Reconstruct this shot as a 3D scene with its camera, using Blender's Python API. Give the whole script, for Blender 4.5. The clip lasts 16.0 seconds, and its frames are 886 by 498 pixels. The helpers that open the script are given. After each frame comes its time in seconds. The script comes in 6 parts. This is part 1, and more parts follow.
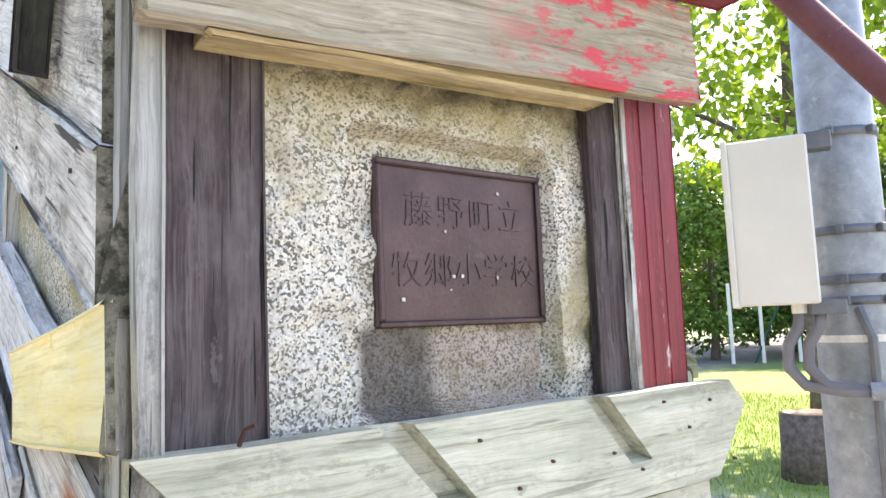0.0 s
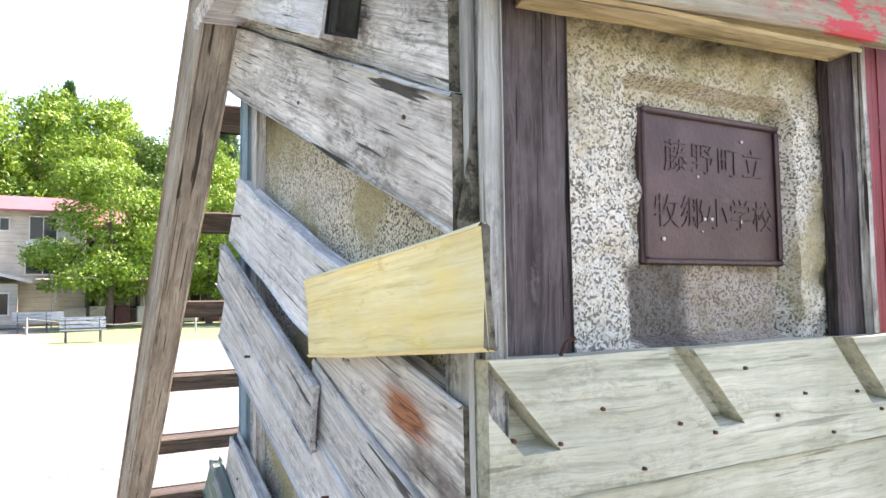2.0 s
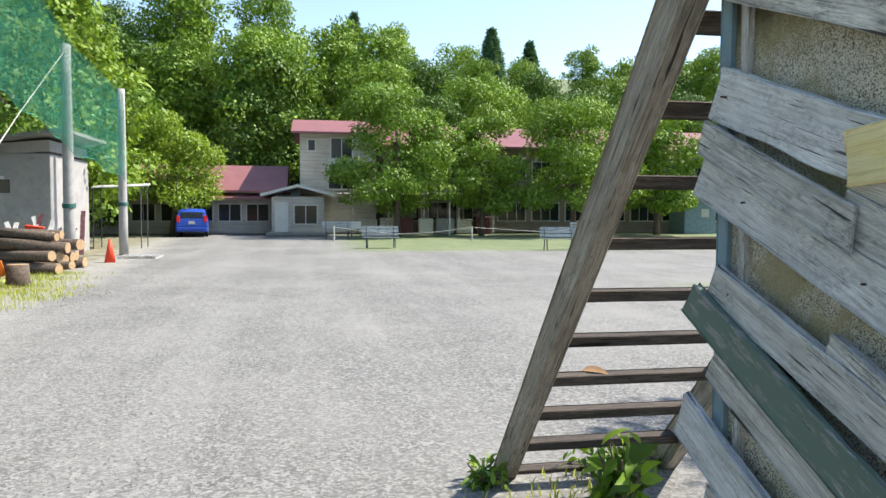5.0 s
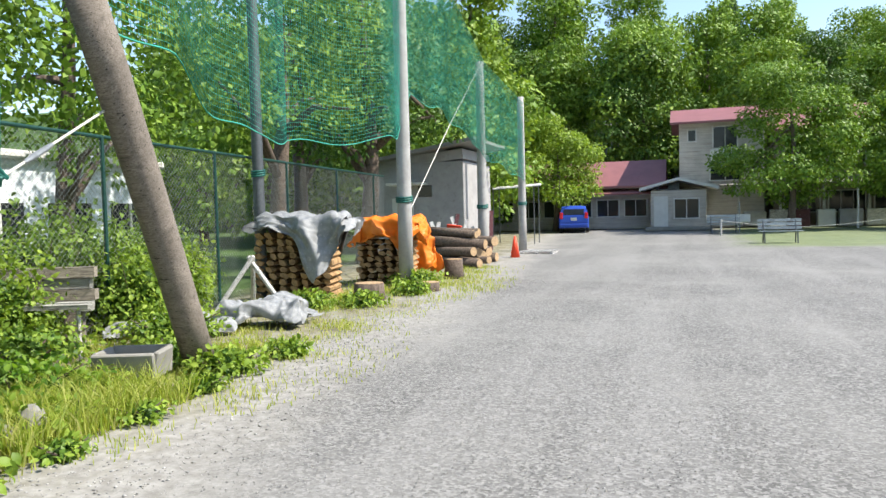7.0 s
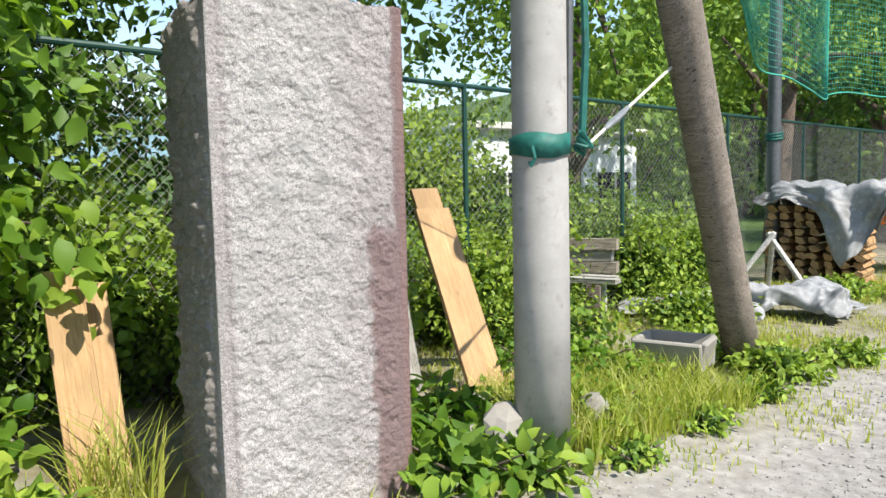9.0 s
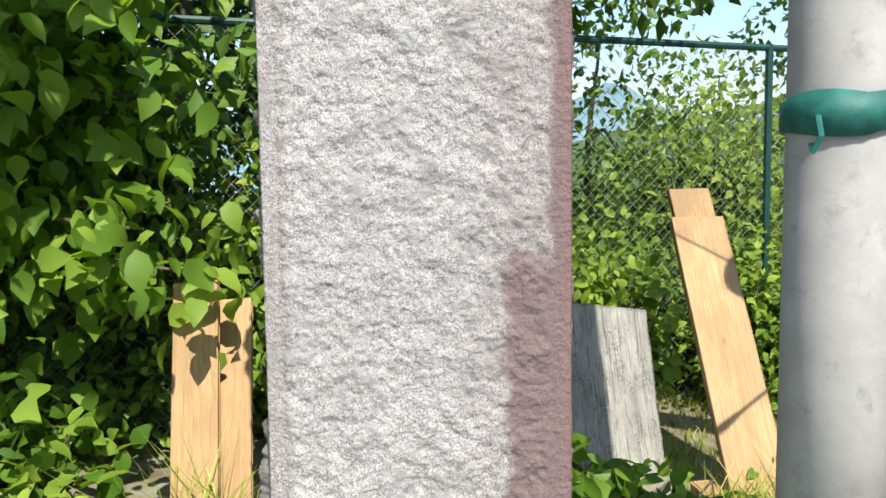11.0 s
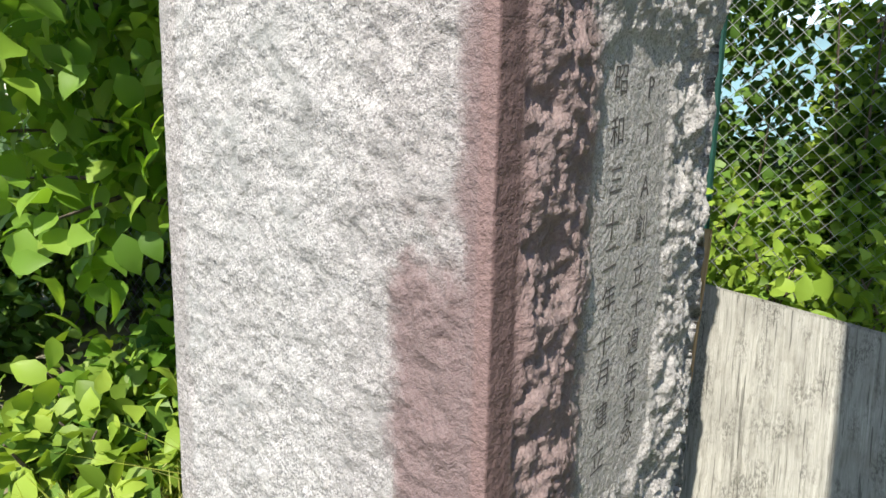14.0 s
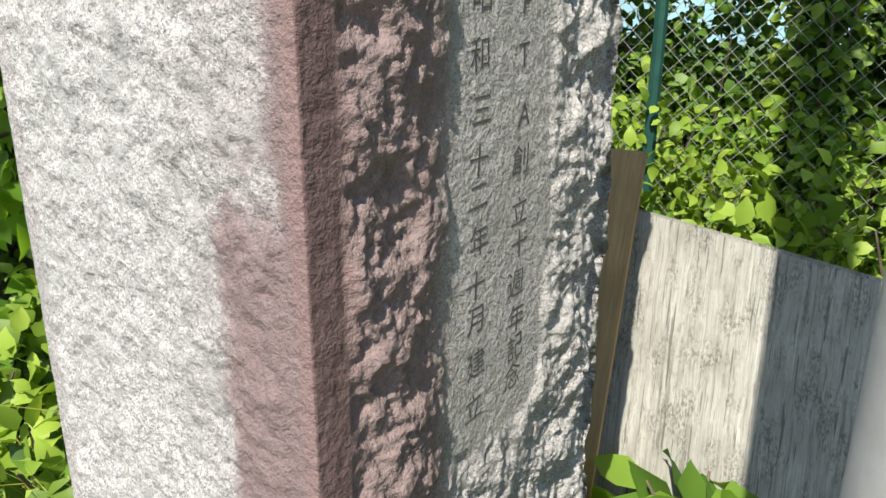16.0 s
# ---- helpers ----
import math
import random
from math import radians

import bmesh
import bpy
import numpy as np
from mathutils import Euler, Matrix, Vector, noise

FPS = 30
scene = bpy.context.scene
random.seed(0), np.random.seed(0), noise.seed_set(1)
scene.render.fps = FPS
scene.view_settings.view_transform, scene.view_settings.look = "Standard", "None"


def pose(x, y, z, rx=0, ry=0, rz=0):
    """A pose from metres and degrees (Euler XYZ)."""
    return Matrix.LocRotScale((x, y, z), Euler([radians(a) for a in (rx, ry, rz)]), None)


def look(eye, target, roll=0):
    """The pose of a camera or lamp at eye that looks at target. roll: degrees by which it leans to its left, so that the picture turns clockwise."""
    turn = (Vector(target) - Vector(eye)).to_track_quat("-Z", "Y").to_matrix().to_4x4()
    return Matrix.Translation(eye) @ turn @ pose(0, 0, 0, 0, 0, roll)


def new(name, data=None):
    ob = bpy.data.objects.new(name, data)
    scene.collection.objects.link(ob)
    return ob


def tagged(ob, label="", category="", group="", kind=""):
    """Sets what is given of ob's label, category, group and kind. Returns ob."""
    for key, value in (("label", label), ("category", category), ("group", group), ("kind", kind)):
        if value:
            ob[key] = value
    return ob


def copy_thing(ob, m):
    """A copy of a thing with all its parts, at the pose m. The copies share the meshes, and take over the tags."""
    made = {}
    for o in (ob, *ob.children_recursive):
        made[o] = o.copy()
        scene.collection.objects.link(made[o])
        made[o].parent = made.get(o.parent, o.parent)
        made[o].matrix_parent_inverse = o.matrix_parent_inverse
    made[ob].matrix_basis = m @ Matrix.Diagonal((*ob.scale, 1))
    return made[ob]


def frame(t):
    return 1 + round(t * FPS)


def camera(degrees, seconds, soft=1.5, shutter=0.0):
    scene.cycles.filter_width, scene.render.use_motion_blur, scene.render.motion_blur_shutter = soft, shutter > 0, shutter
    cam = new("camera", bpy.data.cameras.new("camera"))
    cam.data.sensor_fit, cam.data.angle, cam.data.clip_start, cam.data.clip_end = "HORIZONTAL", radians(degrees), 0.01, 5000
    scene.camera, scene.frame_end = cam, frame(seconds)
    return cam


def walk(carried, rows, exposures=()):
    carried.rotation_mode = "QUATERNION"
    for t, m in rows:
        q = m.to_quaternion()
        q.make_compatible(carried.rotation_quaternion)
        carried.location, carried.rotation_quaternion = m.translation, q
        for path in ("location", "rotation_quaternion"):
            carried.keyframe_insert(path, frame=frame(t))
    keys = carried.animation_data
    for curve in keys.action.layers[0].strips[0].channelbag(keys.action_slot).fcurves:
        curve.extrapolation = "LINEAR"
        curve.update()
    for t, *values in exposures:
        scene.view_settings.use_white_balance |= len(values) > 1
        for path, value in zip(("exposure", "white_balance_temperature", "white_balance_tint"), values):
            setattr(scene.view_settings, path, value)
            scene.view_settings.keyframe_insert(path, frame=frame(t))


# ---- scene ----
cam = camera(63.4, 16.0)
PATH = [
    (0.0, pose(1.289, -0.525, 1.573, 96.16, 2.24, -37.90)),
    (0.5, pose(1.244, -0.508, 1.572, 95.68, 2.01, -37.03)),
    (1.0, pose(1.181, -0.491, 1.568, 95.19, 1.70, -35.55)),
    (1.5, pose(1.123, -0.478, 1.552, 94.61, 1.22, -33.23)),
    (2.0, pose(1.078, -0.479, 1.539, 93.65, 0.70, -29.90)),
    (2.5, pose(1.040, -0.516, 1.515, 92.54, 0.14, -25.95)),
    (3.0, pose(0.963, -0.585, 1.482, 91.02, -0.31, -21.26)),
    (3.5, pose(0.850, -0.616, 1.459, 89.40, -0.33, -17.49)),
    (3.7, pose(0.773, -0.622, 1.439, 89.08, -0.59, -16.36)),
    (5.8, pose(0.142, -0.884, 1.398, 86.61, 1.22, -3.64)),
    (6.0, pose(0.036, -0.910, 1.420, 86.61, 1.53, -1.59)),
    (6.5, pose(-0.318, -0.897, 1.436, 86.90, 1.66, 6.01)),
    (7.0, pose(-0.523, -0.824, 1.433, 87.11, 1.42, 18.48)),
    (7.5, pose(-0.771, -0.796, 1.452, 87.02, 1.28, 29.11)),
    (8.0, pose(-1.120, -0.819, 1.457, 86.30, 1.54, 37.09)),
    (8.5, pose(-1.439, -0.709, 1.428, 85.61, 1.46, 45.73)),
    (9.0, pose(-1.671, -0.532, 1.484, 85.37, 1.23, 53.61)),
    (9.5, pose(-2.000, -0.368, 1.484, 85.33, 1.09, 60.04)),
    (9.7, pose(-2.117, -0.267, 1.458, 85.16, 1.01, 62.47)),
    (11.8, pose(-2.849, 1.076, 1.522, 85.48, -0.87, 90.44)),
    (12.0, pose(-2.962, 1.151, 1.529, 85.20, -1.47, 93.00)),
    (12.5, pose(-3.179, 1.375, 1.572, 85.13, -1.92, 100.77)),
    (13.0, pose(-3.308, 1.617, 1.583, 82.80, -2.18, 110.85)),
    (13.5, pose(-3.495, 1.706, 1.543, 81.81, -1.73, 116.62)),
    (14.0, pose(-3.608, 1.857, 1.550, 79.59, -1.17, 121.53)),
    (14.5, pose(-3.679, 1.990, 1.527, 76.18, -0.25, 123.24)),
    (15.0, pose(-3.726, 1.989, 1.516, 74.19, -0.18, 123.24)),
    (15.5, pose(-3.815, 2.032, 1.545, 73.21, -0.57, 122.78)),
    (16.0, pose(-3.849, 2.006, 1.572, 72.87, -0.33, 120.88)),
]
EXPOSURES = [(0.0, 2.34, 7400, 24), (1.5, 2.25, 7400, 24), (2.5, 2.05, 7350, 22), (3.0, 1.78, 7250, 16), (3.5, 1.46, 7050, 10), (6.0, 0.88, 6750, 10), (7.0, 0.86, 6700, 10), (9.0, 0.82, 6750, 11), (12.0, 0.86, 6700, 10), (16.0, 0.97, 6800, 8)]
walk(cam, PATH, EXPOSURES)

# ---- light ----
SUN_AZ, SUN_EL = radians(7.5), radians(50)
world = bpy.data.worlds.new("sky")
scene.world = world
world.use_nodes = True
wn = world.node_tree.nodes
sky = wn.new("ShaderNodeTexSky")
sky.sky_type, sky.sun_disc = "NISHITA", False
sky.sun_elevation, sky.sun_rotation = SUN_EL, radians(90) - SUN_AZ
sky.air_density, sky.dust_density, sky.ozone_density = 1.1, 0.6, 2.0
world.node_tree.links.new(sky.outputs[0], wn["Background"].inputs[0])
wn["Background"].inputs[1].default_value = 0.15
sun = new("sun", bpy.data.lights.new("sun", "SUN"))
sun.data.energy, sun.data.angle, sun.data.color = 4.6, radians(0.6), (1.0, 0.95, 0.86)
sun_dir = Vector((math.cos(SUN_EL) * math.cos(SUN_AZ), math.cos(SUN_EL) * math.sin(SUN_AZ), math.sin(SUN_EL)))
sun.matrix_basis = look(sun_dir * 60, (0, 0, 0))


# ---- materials ----
class Nodes:
    def __init__(self, name):
        self.mat = bpy.data.materials.new(name)
        self.mat.use_nodes = True
        self.t = self.mat.node_tree
        self.bsdf = self.t.nodes["Principled BSDF"]
        self.out = self.t.nodes["Material Output"]

    def n(self, kind, operation=None, feature=None, data_type=None, blend_type=None, interpolation_type=None):
        node = self.t.nodes.new("ShaderNode" + kind)
        if operation:
            node.operation = operation
        if feature:
            node.feature = feature
        if data_type:
            node.data_type = data_type
        if blend_type:
            node.blend_type = blend_type
        if interpolation_type:
            node.interpolation_type = interpolation_type
        return node

    def put(self, sock, v):
        if isinstance(v, bpy.types.NodeSocket):
            self.t.links.new(v, sock)
        else:
            sock.default_value = v

    def coords(self, scale, kind="Object", offset=True):
        tc = self.n("TexCoord")
        src = tc.outputs[kind]
        if offset:
            info = self.n("ObjectInfo")
            add = self.n("VectorMath", operation="MULTIPLY_ADD")
            self.put(add.inputs[0], info.outputs["Random"])
            add.inputs[1].default_value = (37.0, 17.0, 53.0)
            self.put(add.inputs[2], src)
            src = add.outputs[0]
        mp = self.n("Mapping")
        self.put(mp.inputs["Vector"], src)
        mp.inputs["Scale"].default_value = scale
        return mp.outputs[0]

    def noise(self, vec, scale, detail=4.0, rough=0.55):
        nz = self.n("TexNoise")
        self.put(nz.inputs["Vector"], vec)
        nz.inputs["Scale"].default_value, nz.inputs["Detail"].default_value, nz.inputs["Roughness"].default_value = scale, detail, rough
        return nz.outputs["Fac"]

    def ramp(self, fac, *stops):
        r = self.n("ValToRGB")
        e = r.color_ramp.elements
        while len(e) < len(stops):
            e.new(0.5)
        for el, (p, c) in zip(e, stops):
            el.position, el.color = p, (*c, 1) if len(c) == 3 else c
        self.put(r.inputs[0], fac)
        return r.outputs[0]

    def mix(self, fac, a, b, mode="MIX"):
        m = self.n("Mix", data_type="RGBA", blend_type=mode)
        for s, v in ((m.inputs[0], fac), (m.inputs[6], a), (m.inputs[7], b)):
            self.put(s, (*v, 1) if isinstance(v, tuple) and len(v) == 3 else v)
        return m.outputs[2]

    def bump(self, h, strength, dist=0.01, normal=None):
        b = self.n("Bump")
        b.inputs["Strength"].default_value, b.inputs["Distance"].default_value = strength, dist
        self.put(b.inputs["Height"], h)
        if normal is not None:
            self.put(b.inputs["Normal"], normal)
        return b.outputs[0]

    def done(self, color, rough=0.8, normal=None, metal=0.0):
        self.put(self.bsdf.inputs["Base Color"], (*color, 1) if isinstance(color, tuple) else color)
        self.put(self.bsdf.inputs["Roughness"], rough)
        self.bsdf.inputs["Metallic"].default_value = metal
        self.bsdf.inputs["Specular IOR Level"].default_value = 0.3
        if normal is not None:
            self.put(self.bsdf.inputs["Normal"], normal)
        return self.mat


def g(v, k=1.0):
    return (v * k, v * k, v * k)


def wood(name, dark, mid, light, stain=(0.08, 0.07, 0.05), stain_amt=0.5, paint=None, paint_lo=0.5, bump=0.5, rough=0.85, rust=None, cracks=0.95, line=0.6, knots=0.8, mildew=0.0, paint_from=None):
    """Sawn wood, grain along local x, with growth lines, knots, cracks, stains, mildew and, where given, worn paint."""
    k = Nodes(name)
    warp = k.noise(k.coords((2.2, 5, 5)), 2.0, 3, 0.5)
    base = k.coords((1, 1, 1))
    add = k.n("VectorMath", operation="MULTIPLY_ADD")
    k.put(add.inputs[0], warp)
    add.inputs[1].default_value = (0.0, 0.035, 0.035)
    k.put(add.inputs[2], base)
    mp = k.n("Mapping")
    k.put(mp.inputs["Vector"], add.outputs[0])
    mp.inputs["Scale"].default_value = (1.3, 60, 60)
    grain = k.noise(mp.outputs[0], 1.6, 7, 0.68)
    blotch = k.noise(k.coords((3.0, 7, 7)), 2.4, 6, 0.62)
    big = k.noise(k.coords((2.0, 3.5, 3.5)), 1.5, 4, 0.6)
    fm = k.n("Mapping")
    k.put(fm.inputs["Vector"], add.outputs[0])
    fm.inputs["Scale"].default_value = (4.5, 210, 210)
    fine = k.noise(fm.outputs[0], 1.5, 5, 0.72)
    crack = k.noise(k.coords((1.6, 34, 34)), 2.0, 2, 0.5)
    col = k.ramp(grain, (0.34, dark), (0.47, mid), (0.64, light))
    col = k.mix(k.ramp(fine, (0.40, g(line)), (0.52, g(0.0))), col, dark)
    col = k.mix(k.ramp(big, (0.42, g(0.45)), (0.62, g(0.0))), col, tuple(0.62 * c_ for c_ in mid))
    col = k.mix(k.ramp(blotch, (0.50, g(0.0)), (0.70, g(stain_amt))), col, stain)
    spots = k.noise(k.coords((5, 13, 13)), 3.0, 9, 0.72)
    col = k.mix(k.ramp(spots, (0.60, g(0.0)), (0.645, g(stain_amt))), col, tuple(0.8 * c_ for c_ in stain))
    hair = k.noise(k.coords((2.6, 95, 95)), 2.0, 2, 0.5)
    col = k.mix(k.ramp(hair, (0.30, g(cracks)), (0.325, g(0.0))), col, tuple(0.3 * c_ for c_ in dark))
    col = k.mix(k.ramp(crack, (0.315, g(cracks)), (0.335, g(0.0))), col, tuple(0.25 * c_ for c_ in dark))
    kv = k.n("TexVoronoi", feature="F1")
    k.put(kv.inputs["Vector"], k.coords((3.0, 8.0, 8.0)))
    kv.inputs["Scale"].default_value = 1.0
    kd = k.n("Math", operation="MULTIPLY_ADD")
    k.put(kd.inputs[0], k.noise(k.coords((20, 40, 40)), 2.0, 4, 0.6))
    kd.inputs[1].default_value = 0.06
    k.put(kd.inputs[2], kv.outputs["Distance"])
    kc = k.n("SeparateColor")
    k.put(kc.inputs[0], kv.outputs["Color"])
    kn = k.mix(k.ramp(kc.outputs[0], (0.55, g(0.0)), (0.56, g(1.0))), g(0.0), k.ramp(kd.outputs[0], (0.08, g(knots)), (0.10, g(knots * 0.35)), (0.17, g(0.0))))
    col = k.mix(kn, col, tuple(0.5 * c_ for c_ in dark))
    if mildew:
        where = k.ramp(k.noise(k.coords((3.5, 8, 8)), 1.7, 4, 0.6), (0.47, g(0.0)), (0.60, g(mildew)))
        spot = k.ramp(k.noise(k.coords((30, 60, 60)), 2.2, 7, 0.75), (0.47, g(0.0)), (0.56, g(1.0)))
        col = k.mix(k.mix(1.0, where, spot, "MULTIPLY"), col, (0.035, 0.033, 0.03))
    if rust:
        rv = k.n("VectorMath", operation="SUBTRACT")
        k.put(rv.inputs[0], k.coords((1, 1, 1), "Object", False))
        rv.inputs[1].default_value = (rust[0], rust[1], 0)
        rm = k.n("VectorMath", operation="MULTIPLY")
        k.put(rm.inputs[0], rv.outputs[0])
        rm.inputs[1].default_value = (0.5 / 0.07, 0.5 / 0.028, 0)
        rl = k.n("VectorMath", operation="LENGTH")
        k.put(rl.inputs[0], rm.outputs[0])
        ra = k.n("Math", operation="MULTIPLY_ADD")
        k.put(ra.inputs[0], k.noise(k.coords((8, 60, 60)), 2.0, 6, 0.7))
        ra.inputs[1].default_value = 0.5
        k.put(ra.inputs[2], rl.outputs["Value"])
        col = k.mix(k.ramp(ra.outputs[0], (0.50, g(0.95)), (0.80, g(0.0))), col, k.ramp(fine, (0.4, (0.10, 0.035, 0.015)), (0.55, (0.36, 0.13, 0.05))))
    if paint:
        pv = k.noise(k.coords((4, 14, 14)), 2.5, 7, 0.7)
        worn_off = k.ramp(pv, (paint_lo, g(1.0)), (paint_lo + 0.07, g(0.0)))
        if paint_from is not None:
            px = k.n("SeparateXYZ")
            k.put(px.inputs[0], k.coords((1, 1, 1), "Object", False))
            on = k.n("MapRange")
            k.put(on.inputs[0], px.outputs[0])
            on.inputs[1].default_value, on.inputs[2].default_value = paint_from - 0.05, paint_from + 0.10
            worn_off = k.mix(1.0, worn_off, on.outputs[0], "MULTIPLY")
        col = k.mix(worn_off, col, paint)
    info = k.n("ObjectInfo")
    hsv = k.n("HueSaturation")
    k.put(hsv.inputs["Color"], col)
    mr = k.n("MapRange")
    k.put(mr.inputs[0], info.outputs["Random"])
    mr.inputs[3].default_value, mr.inputs[4].default_value = 0.95, 1.20
    k.put(hsv.inputs["Value"], mr.outputs[0])
    nrm = k.bump(grain, bump, 0.008)
    nrm = k.bump(fine, bump * 0.8, 0.003, nrm)
    return k.done(hsv.outputs[0], rough, nrm)


def plain(name, color, var=0.15, scale=3.0, rough=0.6, metal=0.0, bump=0.1, dirt=None, dirt_lo=0.55, kind="Object"):
    k = Nodes(name)
    v = k.coords((1, 1, 1), kind)
    a = k.noise(v, scale, 5, 0.6)
    b = k.noise(v, scale * 14, 3, 0.6)
    lo = tuple(c * (1 - var) for c in color)
    hi = tuple(min(1, c * (1 + var)) for c in color)
    col = k.ramp(a, (0.3, lo), (0.7, hi))
    col = k.mix(k.ramp(b, (0.35, g(0.25)), (0.6, g(0.0))), col, lo)
    if dirt:
        col = k.mix(k.ramp(k.noise(v, scale * 2.3, 6, 0.65), (dirt_lo, g(0.0)), (dirt_lo + 0.14, g(0.85))), col, dirt)
    return k.done(col, rough, k.bump(b, bump, 0.004), metal)


def granite(name, base, dark, speck=170.0, stains=(), black=0.12, bump=0.5):
    """Speckled granite; stains: colour, noise scale, threshold."""
    k = Nodes(name)
    v = k.coords((1, 1, 1), "Object", False)
    vo = k.n("TexVoronoi", feature="F1")
    k.put(vo.inputs["Vector"], v)
    vo.inputs["Scale"].default_value = speck
    sep = k.n("SeparateColor")
    k.put(sep.inputs[0], vo.outputs["Color"])
    col = k.ramp(sep.outputs[0], (black, dark), (black + 0.1, tuple(0.75 * c for c in base)), (0.6, base), (0.9, tuple(min(1, 1.25 * c) for c in base)))
    big = k.noise(v, 3.2, 6, 0.6)
    col = k.mix(k.ramp(big, (0.42, g(0.35)), (0.62, g(0.0))), col, tuple(0.55 * c for c in base))
    for c, sc, lo in stains:
        col = k.mix(k.ramp(k.noise(v, sc, 6, 0.65), (lo, g(0.0)), (lo + 0.12, g(0.8))), col, c)
    mid = k.noise(v, 38, 5, 0.65)
    nrm = k.bump(mid, bump, 0.02)
    nrm = k.bump(k.noise(v, 220, 2, 0.5), bump * 0.5, 0.003, nrm)
    return k, col, nrm


def foliage(name, dark, mid, light, trans=0.35):
    k = Nodes(name)
    geo = k.n("NewGeometry")
    info = k.n("ObjectInfo")
    col = k.ramp(geo.outputs["Random Per Island"], (0.0, dark), (0.5, mid), (1.0, light))
    col = k.mix(0.18, col, k.ramp(info.outputs["Random"], (0.0, dark), (1.0, light)))
    k.done(col, 0.5)
    tr = k.n("BsdfTranslucent")
    k.put(tr.inputs["Color"], k.mix(1.0, col, (1.0, 1.0, 0.45), "MULTIPLY"))
    ms = k.n("MixShader")
    ms.inputs[0].default_value = trans
    k.put(ms.inputs[1], k.bsdf.outputs[0])
    k.put(ms.inputs[2], tr.outputs[0])
    k.put(k.out.inputs[0], ms.outputs[0])
    return k.mat


M = {}
M["old_wood"] = wood("weathered_grey_wood", (0.22, 0.21, 0.20), (0.60, 0.59, 0.57), (0.80, 0.79, 0.77), (0.24, 0.225, 0.21), 0.6, mildew=0.4)
M["old_wood_warm"] = wood("weathered_brownish_wood", (0.20, 0.18, 0.16), (0.62, 0.59, 0.55), (0.82, 0.79, 0.75), (0.20, 0.17, 0.14), 0.75, mildew=0.5)
M["rusty_wood"] = wood("weathered_wood_with_rust_stain", (0.20, 0.18, 0.16), (0.62, 0.59, 0.55), (0.82, 0.79, 0.75), (0.12, 0.10, 0.085), 0.85, rust=(0.075, 0.012), mildew=0.5)
M["pale_wood"] = wood("pale_whitewashed_wood", (0.36, 0.36, 0.37), (0.70, 0.70, 0.71), (0.84, 0.84, 0.84), (0.36, 0.35, 0.34), 0.5, mildew=0.3)
M["green_grey"] = wood("greenish_weathered_wood", (0.26, 0.26, 0.19), (0.48, 0.48, 0.37), (0.60, 0.59, 0.47), (0.25, 0.255, 0.17), 0.55, line=0.3, cracks=0.45, mildew=0.25)
M["red_worn"] = wood("grey_wood_with_red_paint_traces", (0.15, 0.12, 0.08), (0.32, 0.275, 0.20), (0.44, 0.39, 0.295), (0.17, 0.15, 0.09), 0.6, (0.46, 0.06, 0.07), 0.44, line=0.4, cracks=0.5, paint_from=0.02)
M["ochre_wood"] = wood("ochre_aged_wood", (0.22, 0.15, 0.07), (0.44, 0.35, 0.19), (0.58, 0.49, 0.31), (0.16, 0.15, 0.06), 0.5, line=0.3, cracks=0.4)
M["red_paint"] = wood("dark_red_painted_wood", (0.13, 0.016, 0.022), (0.22, 0.028, 0.036), (0.27, 0.04, 0.048), (0.13, 0.025, 0.027), 0.5, (0.5, 0.42, 0.4), 0.31, 0.25, 0.6, line=0.25, cracks=0.5, knots=0.3)
M["dark_board"] = wood("dark_brown_stained_board", (0.03, 0.023, 0.023), (0.07, 0.052, 0.05), (0.12, 0.10, 0.097), (0.20, 0.175, 0.17), 0.4)
M["black_board"] = wood("blackened_wood", (0.008, 0.008, 0.008), (0.02, 0.019, 0.018), (0.05, 0.048, 0.045), (0.10, 0.11, 0.07), 0.5)
M["yellow_board"] = wood("yellow_new_pine_board", (0.58, 0.46, 0.20), (0.76, 0.66, 0.36), (0.82, 0.75, 0.50), (0.72, 0.56, 0.16), 0.5, None, 0.5, 0.2, cracks=0.12, line=0.22, knots=0.5)
M["green_paint"] = wood("grey_wood_with_green_paint", (0.12, 0.12, 0.11), (0.3, 0.3, 0.29), (0.46, 0.46, 0.44), (0.1, 0.12, 0.1), 0.5, (0.13, 0.18, 0.15), 0.52)
M["blue_batten"] = plain("faded_blue_paint", (0.22, 0.32, 0.38), 0.2, 6, 0.8, 0, 0.3, (0.3, 0.3, 0.28))
M["panel_wood"] = wood("bleached_flaking_panel_wood", (0.17, 0.165, 0.145), (0.34, 0.335, 0.305), (0.44, 0.435, 0.40), (0.20, 0.19, 0.165), 0.6, mildew=0.55, line=0.35, cracks=0.6)
M["ladder"] = wood("brown_weathered_ladder_wood", (0.13, 0.11, 0.09), (0.34, 0.295, 0.24), (0.50, 0.45, 0.375), (0.09, 0.07, 0.055), 0.5)
# rungs are a much darker brown than the stiles
M["rung_wood"] = wood("dark_rung_wood", (0.03, 0.025, 0.02), (0.08, 0.065, 0.055), (0.16, 0.13, 0.11), (0.03, 0.025, 0.02), 0.5)
M["lumber"] = wood("fresh_tan_lumber", (0.29, 0.175, 0.08), (0.39, 0.255, 0.13), (0.46, 0.315, 0.17), (0.32, 0.20, 0.09), 0.3, None, 0.5, 0.12, 0.75, cracks=0.1, line=0.15, knots=0.5)
